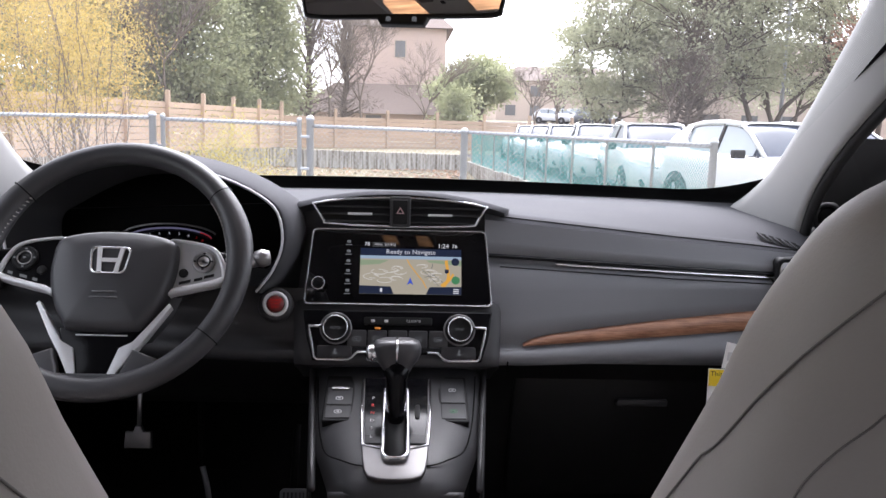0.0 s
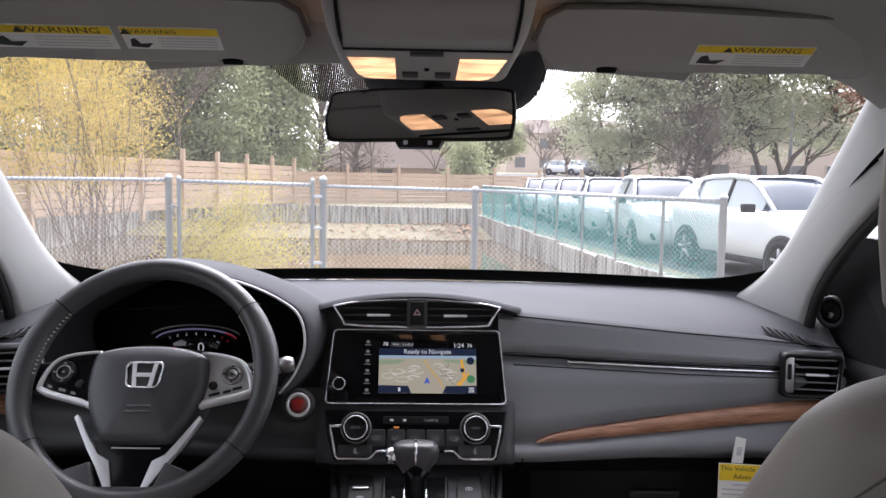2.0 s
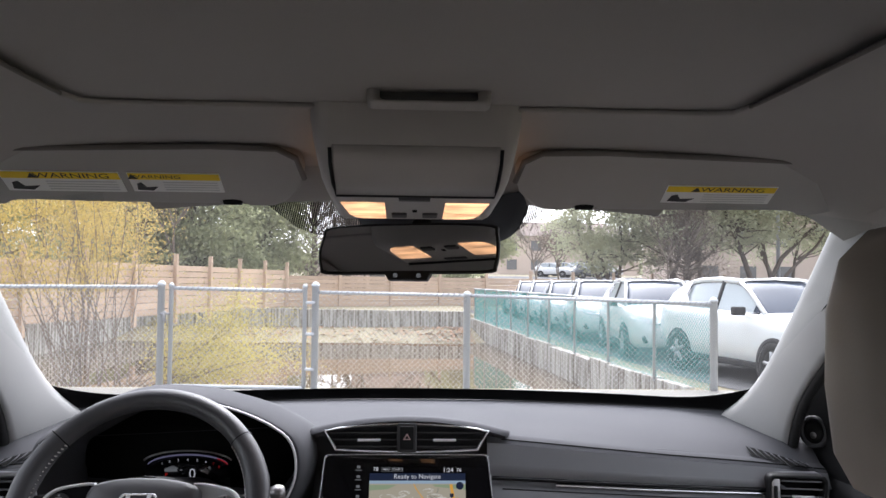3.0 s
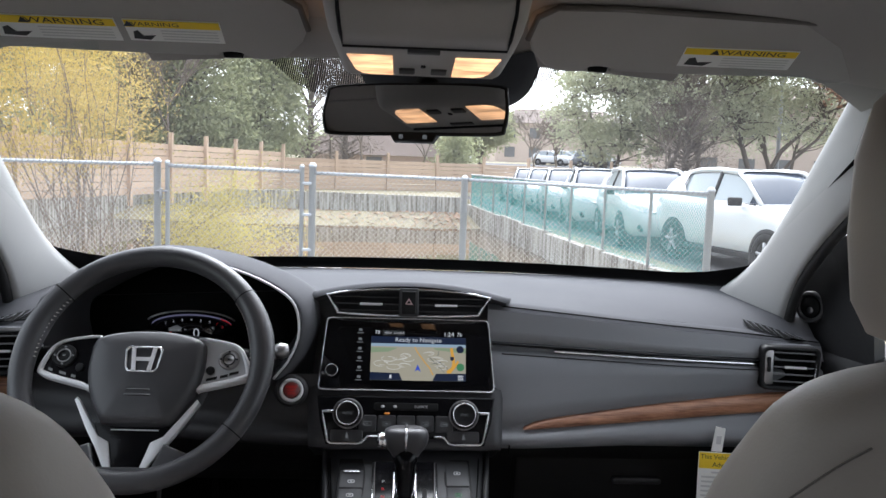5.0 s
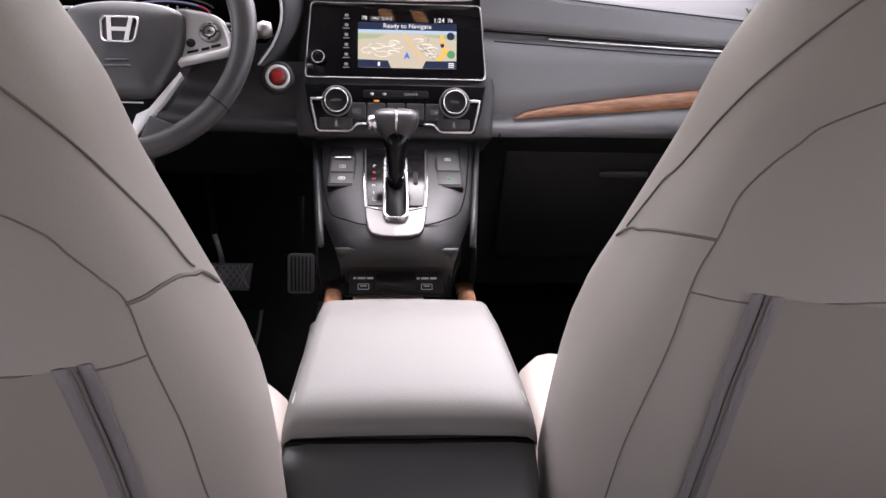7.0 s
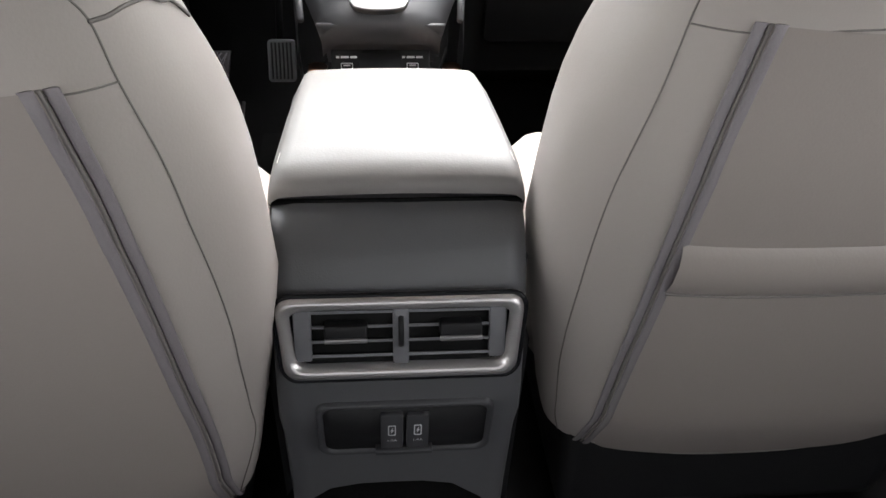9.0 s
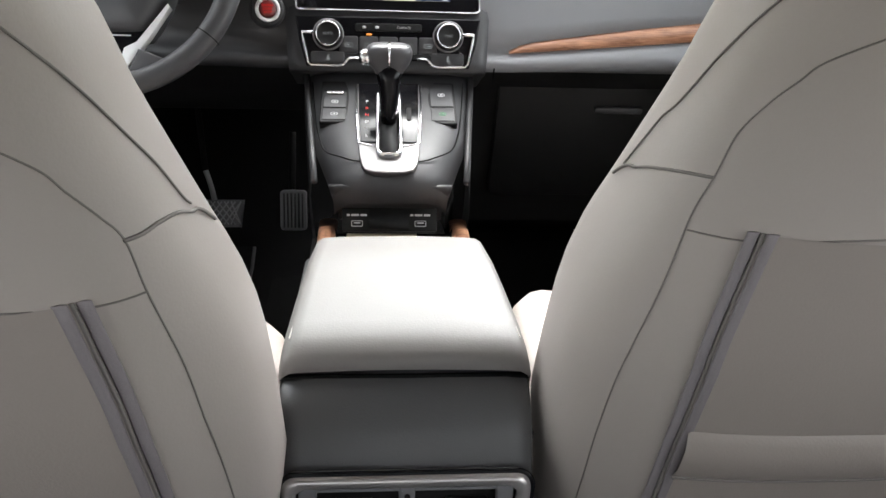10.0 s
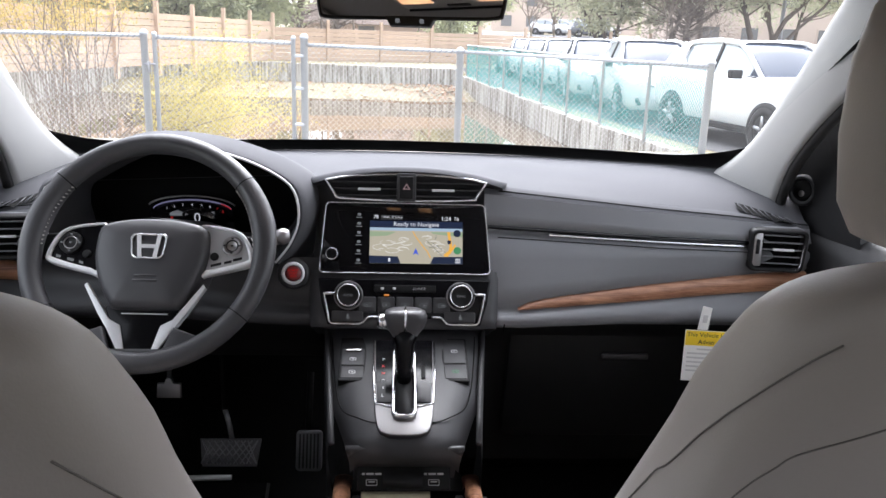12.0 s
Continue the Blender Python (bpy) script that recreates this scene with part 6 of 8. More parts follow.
def finish_seat(s, dy, st, skin, seam, bolster_seam):
    xc = SEAT_X[s]
    # rear cover: a slightly proud panel between the zippers, seams, zippers and the map pocket
    def sheet(x0f, x1f, z0, z1, off, name, material, label, nx=16, nz=20):
        rows = []
        for i in range(nz + 1):
            z = lerp(z0, z1, i / nz)
            a, b = x0f(z), x1f(z)
            xx = [xc + s * (lerp(a, b, k / nx) - 0.383) for k in range(nx + 1)]
            rows.append([Vector((x, seat_y(x, z, xc, dy, off), z)) for x in xx])
        part(name, loft(rows), material, st, label)

    zin = [(0.56, 0.200), (0.70, 0.194), (0.88, 0.193), (0.956, 0.193), (1.013, 0.194), (1.067, 0.197), (1.113, 0.202)] if s > 0 else [(0.56, 0.182), (0.75, 0.171), (0.875, 0.171), (0.962, 0.174), (1.025, 0.178), (1.065, 0.183), (1.103, 0.189)]
    ztop = zin[-1][0]
    zip_in = lambda z: eased(zin, z)  # noqa: E731
    zip_out = lambda z: 0.766 - zip_in(z)  # noqa: E731
    sheet(zip_in, zip_out, 0.575, ztop - 0.001, 0.0022, "rear_panel", M_SEATBACK_SHADED, "grey rear cover panel")
    for fx, sg in ((zip_in, 1), (zip_out, -1)):
        for o, r, mt, nm in ((-0.0052, 0.0042, M_ZIP, "zipper_tape"), (0.0052, 0.0042, M_ZIP, "zipper_tape"), (0.0, 0.0016, M_SEAM, "zipper_teeth")):
            pts = [(fx(z) + sg * o, z) for z in (0.575, 0.65, 0.75, 0.85, 0.95, 1.03, ztop)]
            part(nm, tube(skin(pts, 40, 0.002), r, 8, flat=(0, 1, 0.2)), mt, st, "grey zipper tape" if mt is M_ZIP else "dark zipper teeth")
    # map pocket on the passenger seat only
    if s > 0:
        zh = 0.886
        part("pocket_hem", tube(skin([(zip_in(zh) + 0.006, zh), (0.25, zh + 0.003), (0.383, zh + 0.008), (0.52, zh + 0.003), (zip_out(zh) - 0.006, zh)], 30, 0.0035), 0.0014, 8), M_SEAM, st)
        rows = []
        for i in range(13):
            bulge = 0.003 + 0.009 * math.sin(math.pi * i / 12) ** 0.7
            row = []
            for k in range(17):
                z = lerp(zh, 0.941, i / 12) + 0.007 * math.sin(math.pi * k / 16)
                x = xc + lerp(zip_in(z) + 0.004, zip_out(z) - 0.004, k / 16) - 0.383
                row.append(Vector((x, seat_y(x, z, xc, dy, bulge), z)))
            rows.append(row)
        part("map_pocket", loft(rows), M_SEATBACK_SHADED, st, "padded map pocket rim")
    if s > 0:
        yoke = [(0.164, 1.105), (0.198, 1.106), (0.25, 1.113), (0.30, 1.117), (0.383, 1.119)]
        side = [(0.150, 0.72), (0.145, 0.771), (0.141, 0.846), (0.141, 0.919), (0.145, 0.99), (0.155, 1.051), (0.160, 1.083), (0.165, 1.117), (0.172, 1.143), (0.178, 1.170), (0.188, 1.191), (0.198, 1.206), (0.207, 1.218), (0.232, 1.234)]
        across = [(-6, 1.107), (-2.5, 1.117), (3.5, 1.129), (12, 1.136), (21, 1.140), (30, 1.142)]
        upper = [(-3.5, 1.118), (-1.5, 1.143), (0.3, 1.168), (4.5, 1.200), (11.5, 1.225), (17.5, 1.243), (23.5, 1.261), (29.5, 1.277), (35.5, 1.290)]
    else:
        yoke = [(0.158, 1.098), (0.182, 1.098), (0.224, 1.103), (0.29, 1.110), (0.383, 1.113)]
        side = [(0.142, 0.72), (0.138, 0.780), (0.135, 0.840), (0.1335, 0.892), (0.136, 0.950), (0.142, 1.014), (0.148, 1.055), (0.158, 1.098), (0.164, 1.130), (0.172, 1.146), (0.182, 1.162), (0.190, 1.175), (0.208, 1.191), (0.235, 1.208)]
        across = [(-6, 1.100), (0, 1.119), (5.6, 1.128), (13.9, 1.131), (21.4, 1.130), (27.2, 1.130)]
        upper = [(-0.1, 1.123), (2.2, 1.155), (6.7, 1.178), (12, 1.198), (18.1, 1.215), (23.5, 1.228), (28.2, 1.240), (31.9, 1.250)]
    side = [(0.176, 0.585), (0.160, 0.65)] + side + [(0.265, side[-1][1] + 0.016), (0.320, side[-1][1] + 0.027), (0.383, side[-1][1] + 0.031)]
    seam(yoke + [(0.766 - x, z) for x, z in reversed(yoke[:-1])], 50)
    for sx in (1, -1):
        seam([(x if sx > 0 else 0.766 - x, z) for x, z in side], 60)
        bolster_seam(across, sx, 0.0011)
        bolster_seam(upper, sx, 0.0007)
    # headrest
    hy = -0.855 + dy
    hx = xc + 0.004 * s
    rows = []
    for z, w, t in ((1.318, 0.085, 0.05), (1.325, 0.106, 0.085), (1.345, 0.115, 0.105), (1.39, 0.119, 0.110), (1.44, 0.117, 0.105), (1.475, 0.108, 0.09), (1.495, 0.09, 0.065), (1.502, 0.06, 0.03)):
        r = []
        for k in range(36):
            a = 2 * math.pi * k / 36
            ca, sa = math.cos(a), math.sin(a)
            r.append((hx + w * math.copysign(abs(ca) ** 0.62, ca), hy + 0.06 * (z - 1.37) + t / 2 * math.copysign(abs(sa) ** 0.62, sa), z))
        rows.append(r)
    part("headrest", loft(rows, closed=True, cap=True), M_SEAT, st, "light grey leather headrest")
    for o in (-0.055, 0.055):
        part("headrest_post", tube([(hx + o, hy - 0.02, 1.29), (hx + o, hy, 1.36)], 0.006, 10), M_CHROME, st, "chrome headrest post")
    # cushion
    rows = []
    for y, z, w in ((-0.74, 0.72, 0.200), (-0.72, 0.745, 0.215), (-0.68, 0.758, 0.228), (-0.60, 0.765, 0.236), (-0.50, 0.768, 0.238), (-0.44, 0.765, 0.230), (-0.40, 0.752, 0.212), (-0.375, 0.72, 0.19), (-0.375, 0.66, 0.185)):
        r = [(xc - w, y + dy, 0.62), (xc - w - 0.006, y + dy, z - 0.07), (xc - w - 0.002, y + dy, z - 0.036), (xc - w + 0.005, y + dy, z - 0.018), (xc - w + 0.016, y + dy, z - 0.007), (xc - w + 0.032, y + dy, z - 0.003), (xc - w + 0.048, y + dy, z - 0.005)]
        r += [(xc + u * (w - 0.06), y + dy, z - 0.022 + 0.016 * abs(u) ** 3) for u in (-1, -0.9, -0.5, 0, 0.5, 0.9, 1)]
        r += [(xc + w - 0.048, y + dy, z - 0.005), (xc + w - 0.032, y + dy, z - 0.003), (xc + w - 0.016, y + dy, z - 0.007), (xc + w - 0.005, y + dy, z - 0.018), (xc + w + 0.002, y + dy, z - 0.036), (xc + w + 0.006, y + dy, z - 0.07), (xc + w, y + dy, 0.62)]
        rows.append(r)
    part("cushion", loft(rows), M_SEAT, st, "light grey leather seat cushion")
    for o in (0.195, 0.178):
        part("cushion_seam", tube([(xc - s * o, y + dy, z + 0.001) for y, z in ((-0.68, 0.741), (-0.60, 0.748), (-0.50, 0.751), (-0.44, 0.748))], 0.0012, 6), M_SEAM, st)
    part("seat_base", box(xc - 0.20, xc + 0.20, -0.80 + dy, -0.40 + dy, 0.46, 0.63, 0.02), M_BLACK, st, "black seat base")


for s_, dy_, lab in ((1, 0.0, "light grey leather front passenger seat with zippered rear cover"), (-1, -0.065, "light grey leather driver seat set further back")):
    seat_parts = build_seat(s_, dy_, lab)
    finish_seat(s_, dy_, *seat_parts)


# ---------------- overhead ----------------
def warning_label(parent, m, w, h, big):
    lb = part("warning_label", slab([(0, 0), (w, 0), (w, h), (0, h)], m, 0.001), M_PAPER, parent, "white and yellow warning label", smooth=False)
    part("label_header", slab([(0.001, h * 0.66), (w - 0.001, h * 0.66), (w - 0.001, h - 0.001), (0.001, h - 0.001)], m @ pose(0, -0.0006, 0), 0.0004), M_YELLOW, lb, "yellow header", smooth=False)
    words("WARNING", m @ pose(w * (0.60 if big else 0.30), -0.0010, h * 0.82), h * (0.34 if big else 0.24), M_INK, lb, squeeze=1.35)
    x = w * 0.27 if big else w * 0.05
    part("warning_triangle", slab([(x - h * 0.16, h * 0.70), (x + h * 0.16, h * 0.70), (x, h * 0.95)], m @ pose(0, -0.0010, 0), 0.0003), M_INK, lb, smooth=False)
    for i in range(4):
        part("print_line", slab([(w * 0.36, h * (0.12 + 0.13 * i)), (w * 0.95, h * (0.12 + 0.13 * i)), (w * 0.95, h * (0.155 + 0.13 * i)), (w * 0.36, h * (0.155 + 0.13 * i))], m @ pose(0, -0.0008, 0), 0.0003), M_PRINTW, lb, smooth=False)
    part("pictogram", slab([(w * 0.05, h * 0.12), (w * 0.22, h * 0.08), (w * 0.29, h * 0.30), (w * 0.16, h * 0.26), (w * 0.12, h * 0.52), (w * 0.07, h * 0.45)], m @ pose(0, -0.0009, 0), 0.0003), M_INK, lb, smooth=False)
    return lb


def build_visors():
    for s in (-1, 1):
        v = thing("sun_visor", (s * 0.36, -0.28, 1.55), "folded grey sun visor with yellow warning labels", "sun visor", "sun visors")
        m = frame_of((0, -0.350, 1.618), (1, 0, 0), (0, -0.875, 0.484))
        # outline in local x, z: z runs up the visor towards the camera
        o = [(0.150, -0.085), (0.140, -0.05), (0.146, -0.015), (0.170, 0.004), (0.25, 0.006), (0.45, -0.002), (0.60, -0.010), (0.635, -0.03), (0.63, -0.075), (0.60, -0.118), (0.56, -0.130), (0.53, -0.118), (0.42, -0.120), (0.27, -0.120), (0.255, -0.112), (0.235, -0.112), (0.22, -0.124), (0.18, -0.12)]
        o = [(p.x, p.y) for p in smooth_line([Vector((x, z, 0)) for x, z in o + o[:1]], 80)][:-1]
        o = [(s * x, z) for x, z in o]
        if s < 0:
            o = o[::-1]
        part("blade", slab(o, m, 0.018, 0.006, 3), M_VISOR, v)
        # Dark bar drawn for the shadow behind the visor's upper edge.
        part("drawn_edge_shadow", tube([m @ Vector((s * x, -0.001, z)) for x, z in ((0.140, -0.055), (0.146, -0.012), (0.168, 0.007), (0.25, 0.010), (0.45, 0.002), (0.61, -0.006))], 0.004, 6), M_SEAM, v)
        part("clip", moved(box(-0.013, 0.013, -0.004, 0.008, -0.006, 0.006, 0.002), m @ pose(s * 0.245, 0.004, -0.116)), M_VOID, v, "black retaining clip")
        f = m @ pose(0, -0.0012, 0)
        if s > 0:
            warning_label(v, f @ pose(0.348, 0, -0.098), 0.152, 0.040, True)
        else:
            warning_label(v, f @ pose(-0.370, 0, -0.090), 0.120, 0.042, False)
            warning_label(v, f @ pose(-0.535, 0, -0.092), 0.155, 0.044, True)


build_visors()


def build_overhead():
    c = thing("overhead_console", (0.01, -0.34, 1.55), "grey overhead console with two lit map lamps", "overhead console")
    prof = [(-0.268, 1.571, 0.088), (-0.276, 1.548, 0.092), (-0.286, 1.540, 0.095), (-0.30, 1.5417, 0.0965), (-0.38, 1.5529, 0.099), (-0.42, 1.5585, 0.100), (-0.45, 1.571, 0.101), (-0.478, 1.590, 0.101), (-0.492, 1.615, 0.100), (-0.497, 1.650, 0.098)]
    rows = []
    for y, z, w in prof:
        half = [(-w - 0.016, z + 0.045), (-w - 0.010, z + 0.018), (-w - 0.004, z + 0.004), (-w + 0.004, z), (-w * 0.5, z)]
        rows.append([(0.006 + x, y, zz) for x, zz in half] + [(0.006, y, z)] + [(0.006 - x, y, zz) for x, zz in reversed(half)])
    part("housing", loft(rows), M_OVERHEAD, c)
    m = frame_of((0.006, -0.286, 1.5390), (1, 0, 0), (0, -0.9903, 0.139))
    lid = [[(0.006 + x * 0.093, y, z - 0.003) for x in (-1, -0.96, -0.5, 0, 0.5, 0.96, 1)] for y, z in ((-0.424, 1.560), (-0.45, 1.571), (-0.478, 1.590), (-0.488, 1.607))]
    part("sunglasses_lid", thicken(lid, (0, 0.004, 0.005)), M_OVERHEAD, c, "grey sunglasses holder lid")
    part("lid_gap", tube([(0.006 + x, y, z) for x, y, z in ((-0.095, -0.486, 1.602), (-0.095, -0.476, 1.586), (-0.094, -0.448, 1.567), (-0.093, -0.421, 1.557), (0.093, -0.421, 1.557), (0.094, -0.448, 1.567), (0.095, -0.476, 1.586), (0.095, -0.486, 1.602))], 0.0024, 6), M_BLACK, c, "dark gap round the lid")
    for s in (-1, 1):
        part("map_lamp", slab([(s * 0.037, 0.008), (s * 0.068, 0.008), (s * 0.078, 0.014), (s * 0.085, 0.030), (s * 0.092, 0.096), (s * 0.037, 0.096)], m @ pose(0, -0.001, 0), 0.012, 0.003), M_LAMP, c, "lit warm map lamp")
        w = part("lamp_switch", slab(rounded(s * 0.020 - 0.012, s * 0.020 + 0.012, 0.014, 0.066, 0.004), m @ pose(0, 0.001, 0), 0.006, 0.002), M_BLACK, c, "dark lamp switch")
        part("rocker", slab(rounded(s * 0.020 - 0.010, s * 0.020 + 0.010, 0.018, 0.040, 0.003), m @ pose(0, -0.002, 0), 0.005, 0.002), M_CONSOLE, w)
    part("microphone", slab(rounded(-0.020, 0.018, 0.108, 0.122, 0.002), m @ pose(0, -0.001, 0), 0.004), M_CONSOLE, c, "slotted microphone cover")
    part("sensor_hole", slab(rounded(-0.003, 0.003, 0.044, 0.056, 0.002), m @ pose(0, 0.0, 0), 0.002), M_VOID, c)
    # mirror
    k = thing("rear_view_mirror", (0, -0.20, 1.46), "black rear-view mirror hanging from the windshield", "rear-view mirror")
    f = frame_of((-0.002, -0.205, 1.502), (0.9816, -0.1908, 0.0), (0, 0.156, 0.988))
    o = [(-0.125, 0.018), (-0.118, 0.030), (-0.06, 0.035), (0.0, 0.0365), (0.06, 0.037), (0.12, 0.034), (0.127, 0.024), (0.129, 0.0), (0.126, -0.022), (0.118, -0.030), (0.06, -0.032), (0, -0.0325), (-0.06, -0.034), (-0.118, -0.034), (-0.127, -0.026), (-0.130, -0.004)]
    o = [(p.x * 1.03, p.y * 1.08) for p in smooth_line([Vector((x, z, 0)) for x, z in o + o[:1]], 49)][:-1]
    rows = [[f @ Vector((x * a, y, z * b)) for x, z in o] for a, b, y in ((0.80, 0.6, 0.034), (0.96, 0.9, 0.022), (1.0, 1.0, 0.006), (0.995, 0.99, 0.0), (0.97, 0.93, -0.0022), (0.965, 0.90, 0.0))]
    part("shell", loft(rows, closed=True, cap=True), M_BLACK, k, "black mirror shell")
    part("mirror_glass", slab([(x * 0.962, z * 0.895) for x, z in o], f @ pose(0, -0.0012, 0), 0.001), M_MIRROR, k, "mirror glass", smooth=False)
    part("button_bar", slab([(-0.036, -0.031), (0.036, -0.031), (0.028, -0.044), (-0.028, -0.044)], f @ pose(0, -0.001, 0), 0.018, 0.003), M_BLACK, k)
    for x in (-0.017, 0.017):
        part("button_mark", slab(rounded(x - 0.003, x + 0.003, -0.041, -0.035, 0.001, 1), f @ pose(0, -0.002, 0), 0.001), M_DIMLIT, k)
    part("mount_arm", tube([(0.0, -0.185, 1.515), (0.02, -0.16, 1.545), (0.03, -0.13, 1.56)], 0.014, 10), M_BLACK, k)
    rim = smooth_line([Vector((x, z, 0)) for x, z in ((-0.082, 1.590), (-0.082, 1.560), (-0.072, 1.540), (-0.04, 1.520), (0.03, 1.512), (0.10, 1.513), (0.145, 1.521), (0.167, 1.535), (0.176, 1.558), (0.177, 1.590))], 28)
    rows = []
    for f_, lift in ((1.0, 0.004), (0.95, 0.022), (0.82, 0.036), (0.5, 0.046), (0.1, 0.048)):
        row = []
        for p in rim:
            x, z = lerp(0.05, p.x, f_), lerp(1.565, p.y, f_)
            v = (z - 1.195) / 0.405
            row.append((x, lerp(0.43, -0.215, v) - 0.30 * x * x + 0.03 * math.sin(math.pi * min(1, v)) - lift, z))
        rows.append(row)
    part("camera_cover", loft(rows), M_BLACK, k, "black sensor cover behind the mirror")


build_overhead()


# ---------------- pedals, tag ----------------
def build_pedals():
    b = thing("brake_pedal", (-0.36, 0.15, 0.60), "brake pedal with cross-hatched rubber pad", "pedal")
    m = frame_of((-0.349, 0.142, 0.608), (1, 0, 0), (0, 0.45, 0.89))
    o = [(-0.062, 0.026), (0.062, 0.026), (0.055, -0.030), (-0.055, -0.030)]
    part("pad", slab(o, m, 0.012, 0.004), M_PEDAL, b)
    for i in range(-4, 5):
        for d in (-1, 1):
            x = i * 0.0135
            part("pad_rib", tube([m @ Vector((max(-0.056, min(0.056, x - d * 0.018)), -0.002, -0.024)), m @ Vector((max(-0.056, min(0.056, x + d * 0.018)), -0.002, 0.022))], 0.0016, 4), M_STEEL, b)
    part("pedal_arm", tube([(-0.345, 0.150, 0.632), (-0.350, 0.155, 0.66), (-0.360, 0.165, 0.69)], 0.0055, 8), M_STEEL, b, "steel pedal arm")
    part("pedal_lever", tube([(-0.360, 0.165, 0.69), (-0.372, 0.21, 0.76), (-0.38, 0.24, 0.84)], 0.006, 8), M_VOID, b, "black pedal lever")
    g = thing("accelerator_pedal", (-0.205, 0.12, 0.55), "ribbed black accelerator pedal", "pedal")
    m = frame_of((-0.183, 0.098, 0.634), (1, 0, 0), (0, 0.35, 0.94))
    part("pad", slab(rounded(-0.026, 0.026, -0.040, 0.040, 0.008), m, 0.012, 0.004), M_PEDAL, g)
    for i in range(6):
        x = -0.018 + 0.0072 * i
        part("pad_rib", tube([m @ Vector((x, -0.001, -0.034)), m @ Vector((x, -0.001, 0.034))], 0.0018, 4), M_RUBBER, g)
    part("pedal_arm", tube([(-0.188, 0.13, 0.64), (-0.188, 0.2, 0.76)], 0.007, 8), M_VOID, g, "black pedal arm")
    p = thing("hood_release", (-0.427, 0.02, 0.79), "grey lever hanging below the steering column", "lever")
    part("lever", tube([(-0.424, 0.03, 0.90), (-0.427, 0.022, 0.812)], 0.004, 8), M_GUNMETAL, p)
    part("handle", slab([(-0.021, 0.012), (-0.008, 0.012), (-0.005, 0.022), (0.005, 0.022), (0.008, 0.012), (0.021, 0.012), (0.022, -0.015), (-0.022, -0.015)], frame_of((-0.427, 0.014, 0.804), (1, 0, 0), (0, 0.2, 1)), 0.01, 0.002), M_PLATE, p)
    solo("foot_strip", tube([(-0.50, 0.226, 0.495), (-0.42, 0.226, 0.497), (-0.366, 0.226, 0.498)], [0.006, 0.0065, 0.006], 8), M_SILVER, "pale grey strip lying on the carpet", "strip")
    mt = thing("floor_mat", (-0.44, -0.05, 0.455), "black floor mat with pale grey edging", "floor mat")
    line = ((-0.30, 0.456), (0.12, 0.456), (0.16, 0.460), (0.212, 0.483))
    part("mat", thicken([[(-0.56, y, z), (-0.284, y, z)] for y, z in line], (0, 0, 0.010)), M_CARPET, mt)
    part("edging", tube([(-0.284, y, z + 0.008) for y, z in line], 0.004, 6), M_CONSOLE, mt, "grey edging")


build_pedals()


def build_tag():
    t = thing("paper_tag", (0.525, -0.068, 0.86), "white paper tag with yellow header hanging from the glovebox", "paper tag")
    m = frame_of((0.516, -0.068, 0.918), (1, -0.15, 0), (0, 0.05, 1))
    part("strip", slab([(-0.002, 0.045), (0.016, 0.045), (0.020, 0.085), (0.004, 0.088)], m @ pose(0, 0.001, 0), 0.001), M_PAPER, t, "white paper strip", smooth=False)
    part("strip_print", slab([(0.005, 0.058), (0.013, 0.058), (0.014, 0.072), (0.006, 0.072)], m, 0.0005), M_PRINTW, t, "grey printed block", smooth=False)
    b = part("sheet", slab([(-0.022, -0.05), (0.085, -0.05), (0.085, 0.044), (-0.022, 0.044)], m @ pose(0, 0.0, 0), 0.001), M_PAPER, t, "white printed sheet", smooth=False)
    part("header", slab([(-0.021, 0.016), (0.084, 0.016), (0.084, 0.043), (-0.021, 0.043)], m @ pose(0, -0.0006, 0), 0.0004), M_YELLOW, b, "yellow header", smooth=False)
    words("This Vehicle is", m @ pose(-0.019, -0.001, 0.036), 0.011, M_INK, b, align="LEFT")
    words("Advan", m @ pose(0.001, -0.001, 0.023), 0.011, M_INK, b, align="LEFT")
    for i in range(6):
        z = 0.008 - 0.008 * i
        part("print_line", slab([(-0.016 if i else 0.0, z), (0.08, z), (0.08, z + 0.003), (-0.016 if i else 0.0, z + 0.003)], m @ pose(0, -0.0006, 0), 0.0004), M_PRINTW, b, smooth=False)


build_tag()


# ---------------- outside: ground ----------------
WALL = [(9.0, 4.0), (10.5, 3.72), (13.0, 3.50), (17.0, 3.22), (28.0, 2.36)]


def wall_x(y):
    return table_at(WALL, y)[0]


def ground_z(x, y):
    if 9.5 < y < 28.0 and -9.5 < x < wall_x(y):
        far = max(0.0, (y - 21.5) / 6.4)
        return -0.80 + 0.52 * min(1.0, far * 1.1) + 0.04 * noise.noise(Vector((x * 0.5, y * 0.5, 0)))
    z = 0.0
    if x > wall_x(y) + 0.1:
        k = min(1, (x - wall_x(y)) / 0.6) if y > 6 else min(1, max(0, x - 4) / 2)
        z = -(0.02 + 0.003 * max(0, min(45, y))) * k
        if y > 42:
            z += 0.06 * min(9.5, y - 42)
    elif y > 28:
        z += 0.012 * min(22, y - 28) + 0.2
    if y > 50:
        z += 0.04 * min(45, y - 50)
    return z


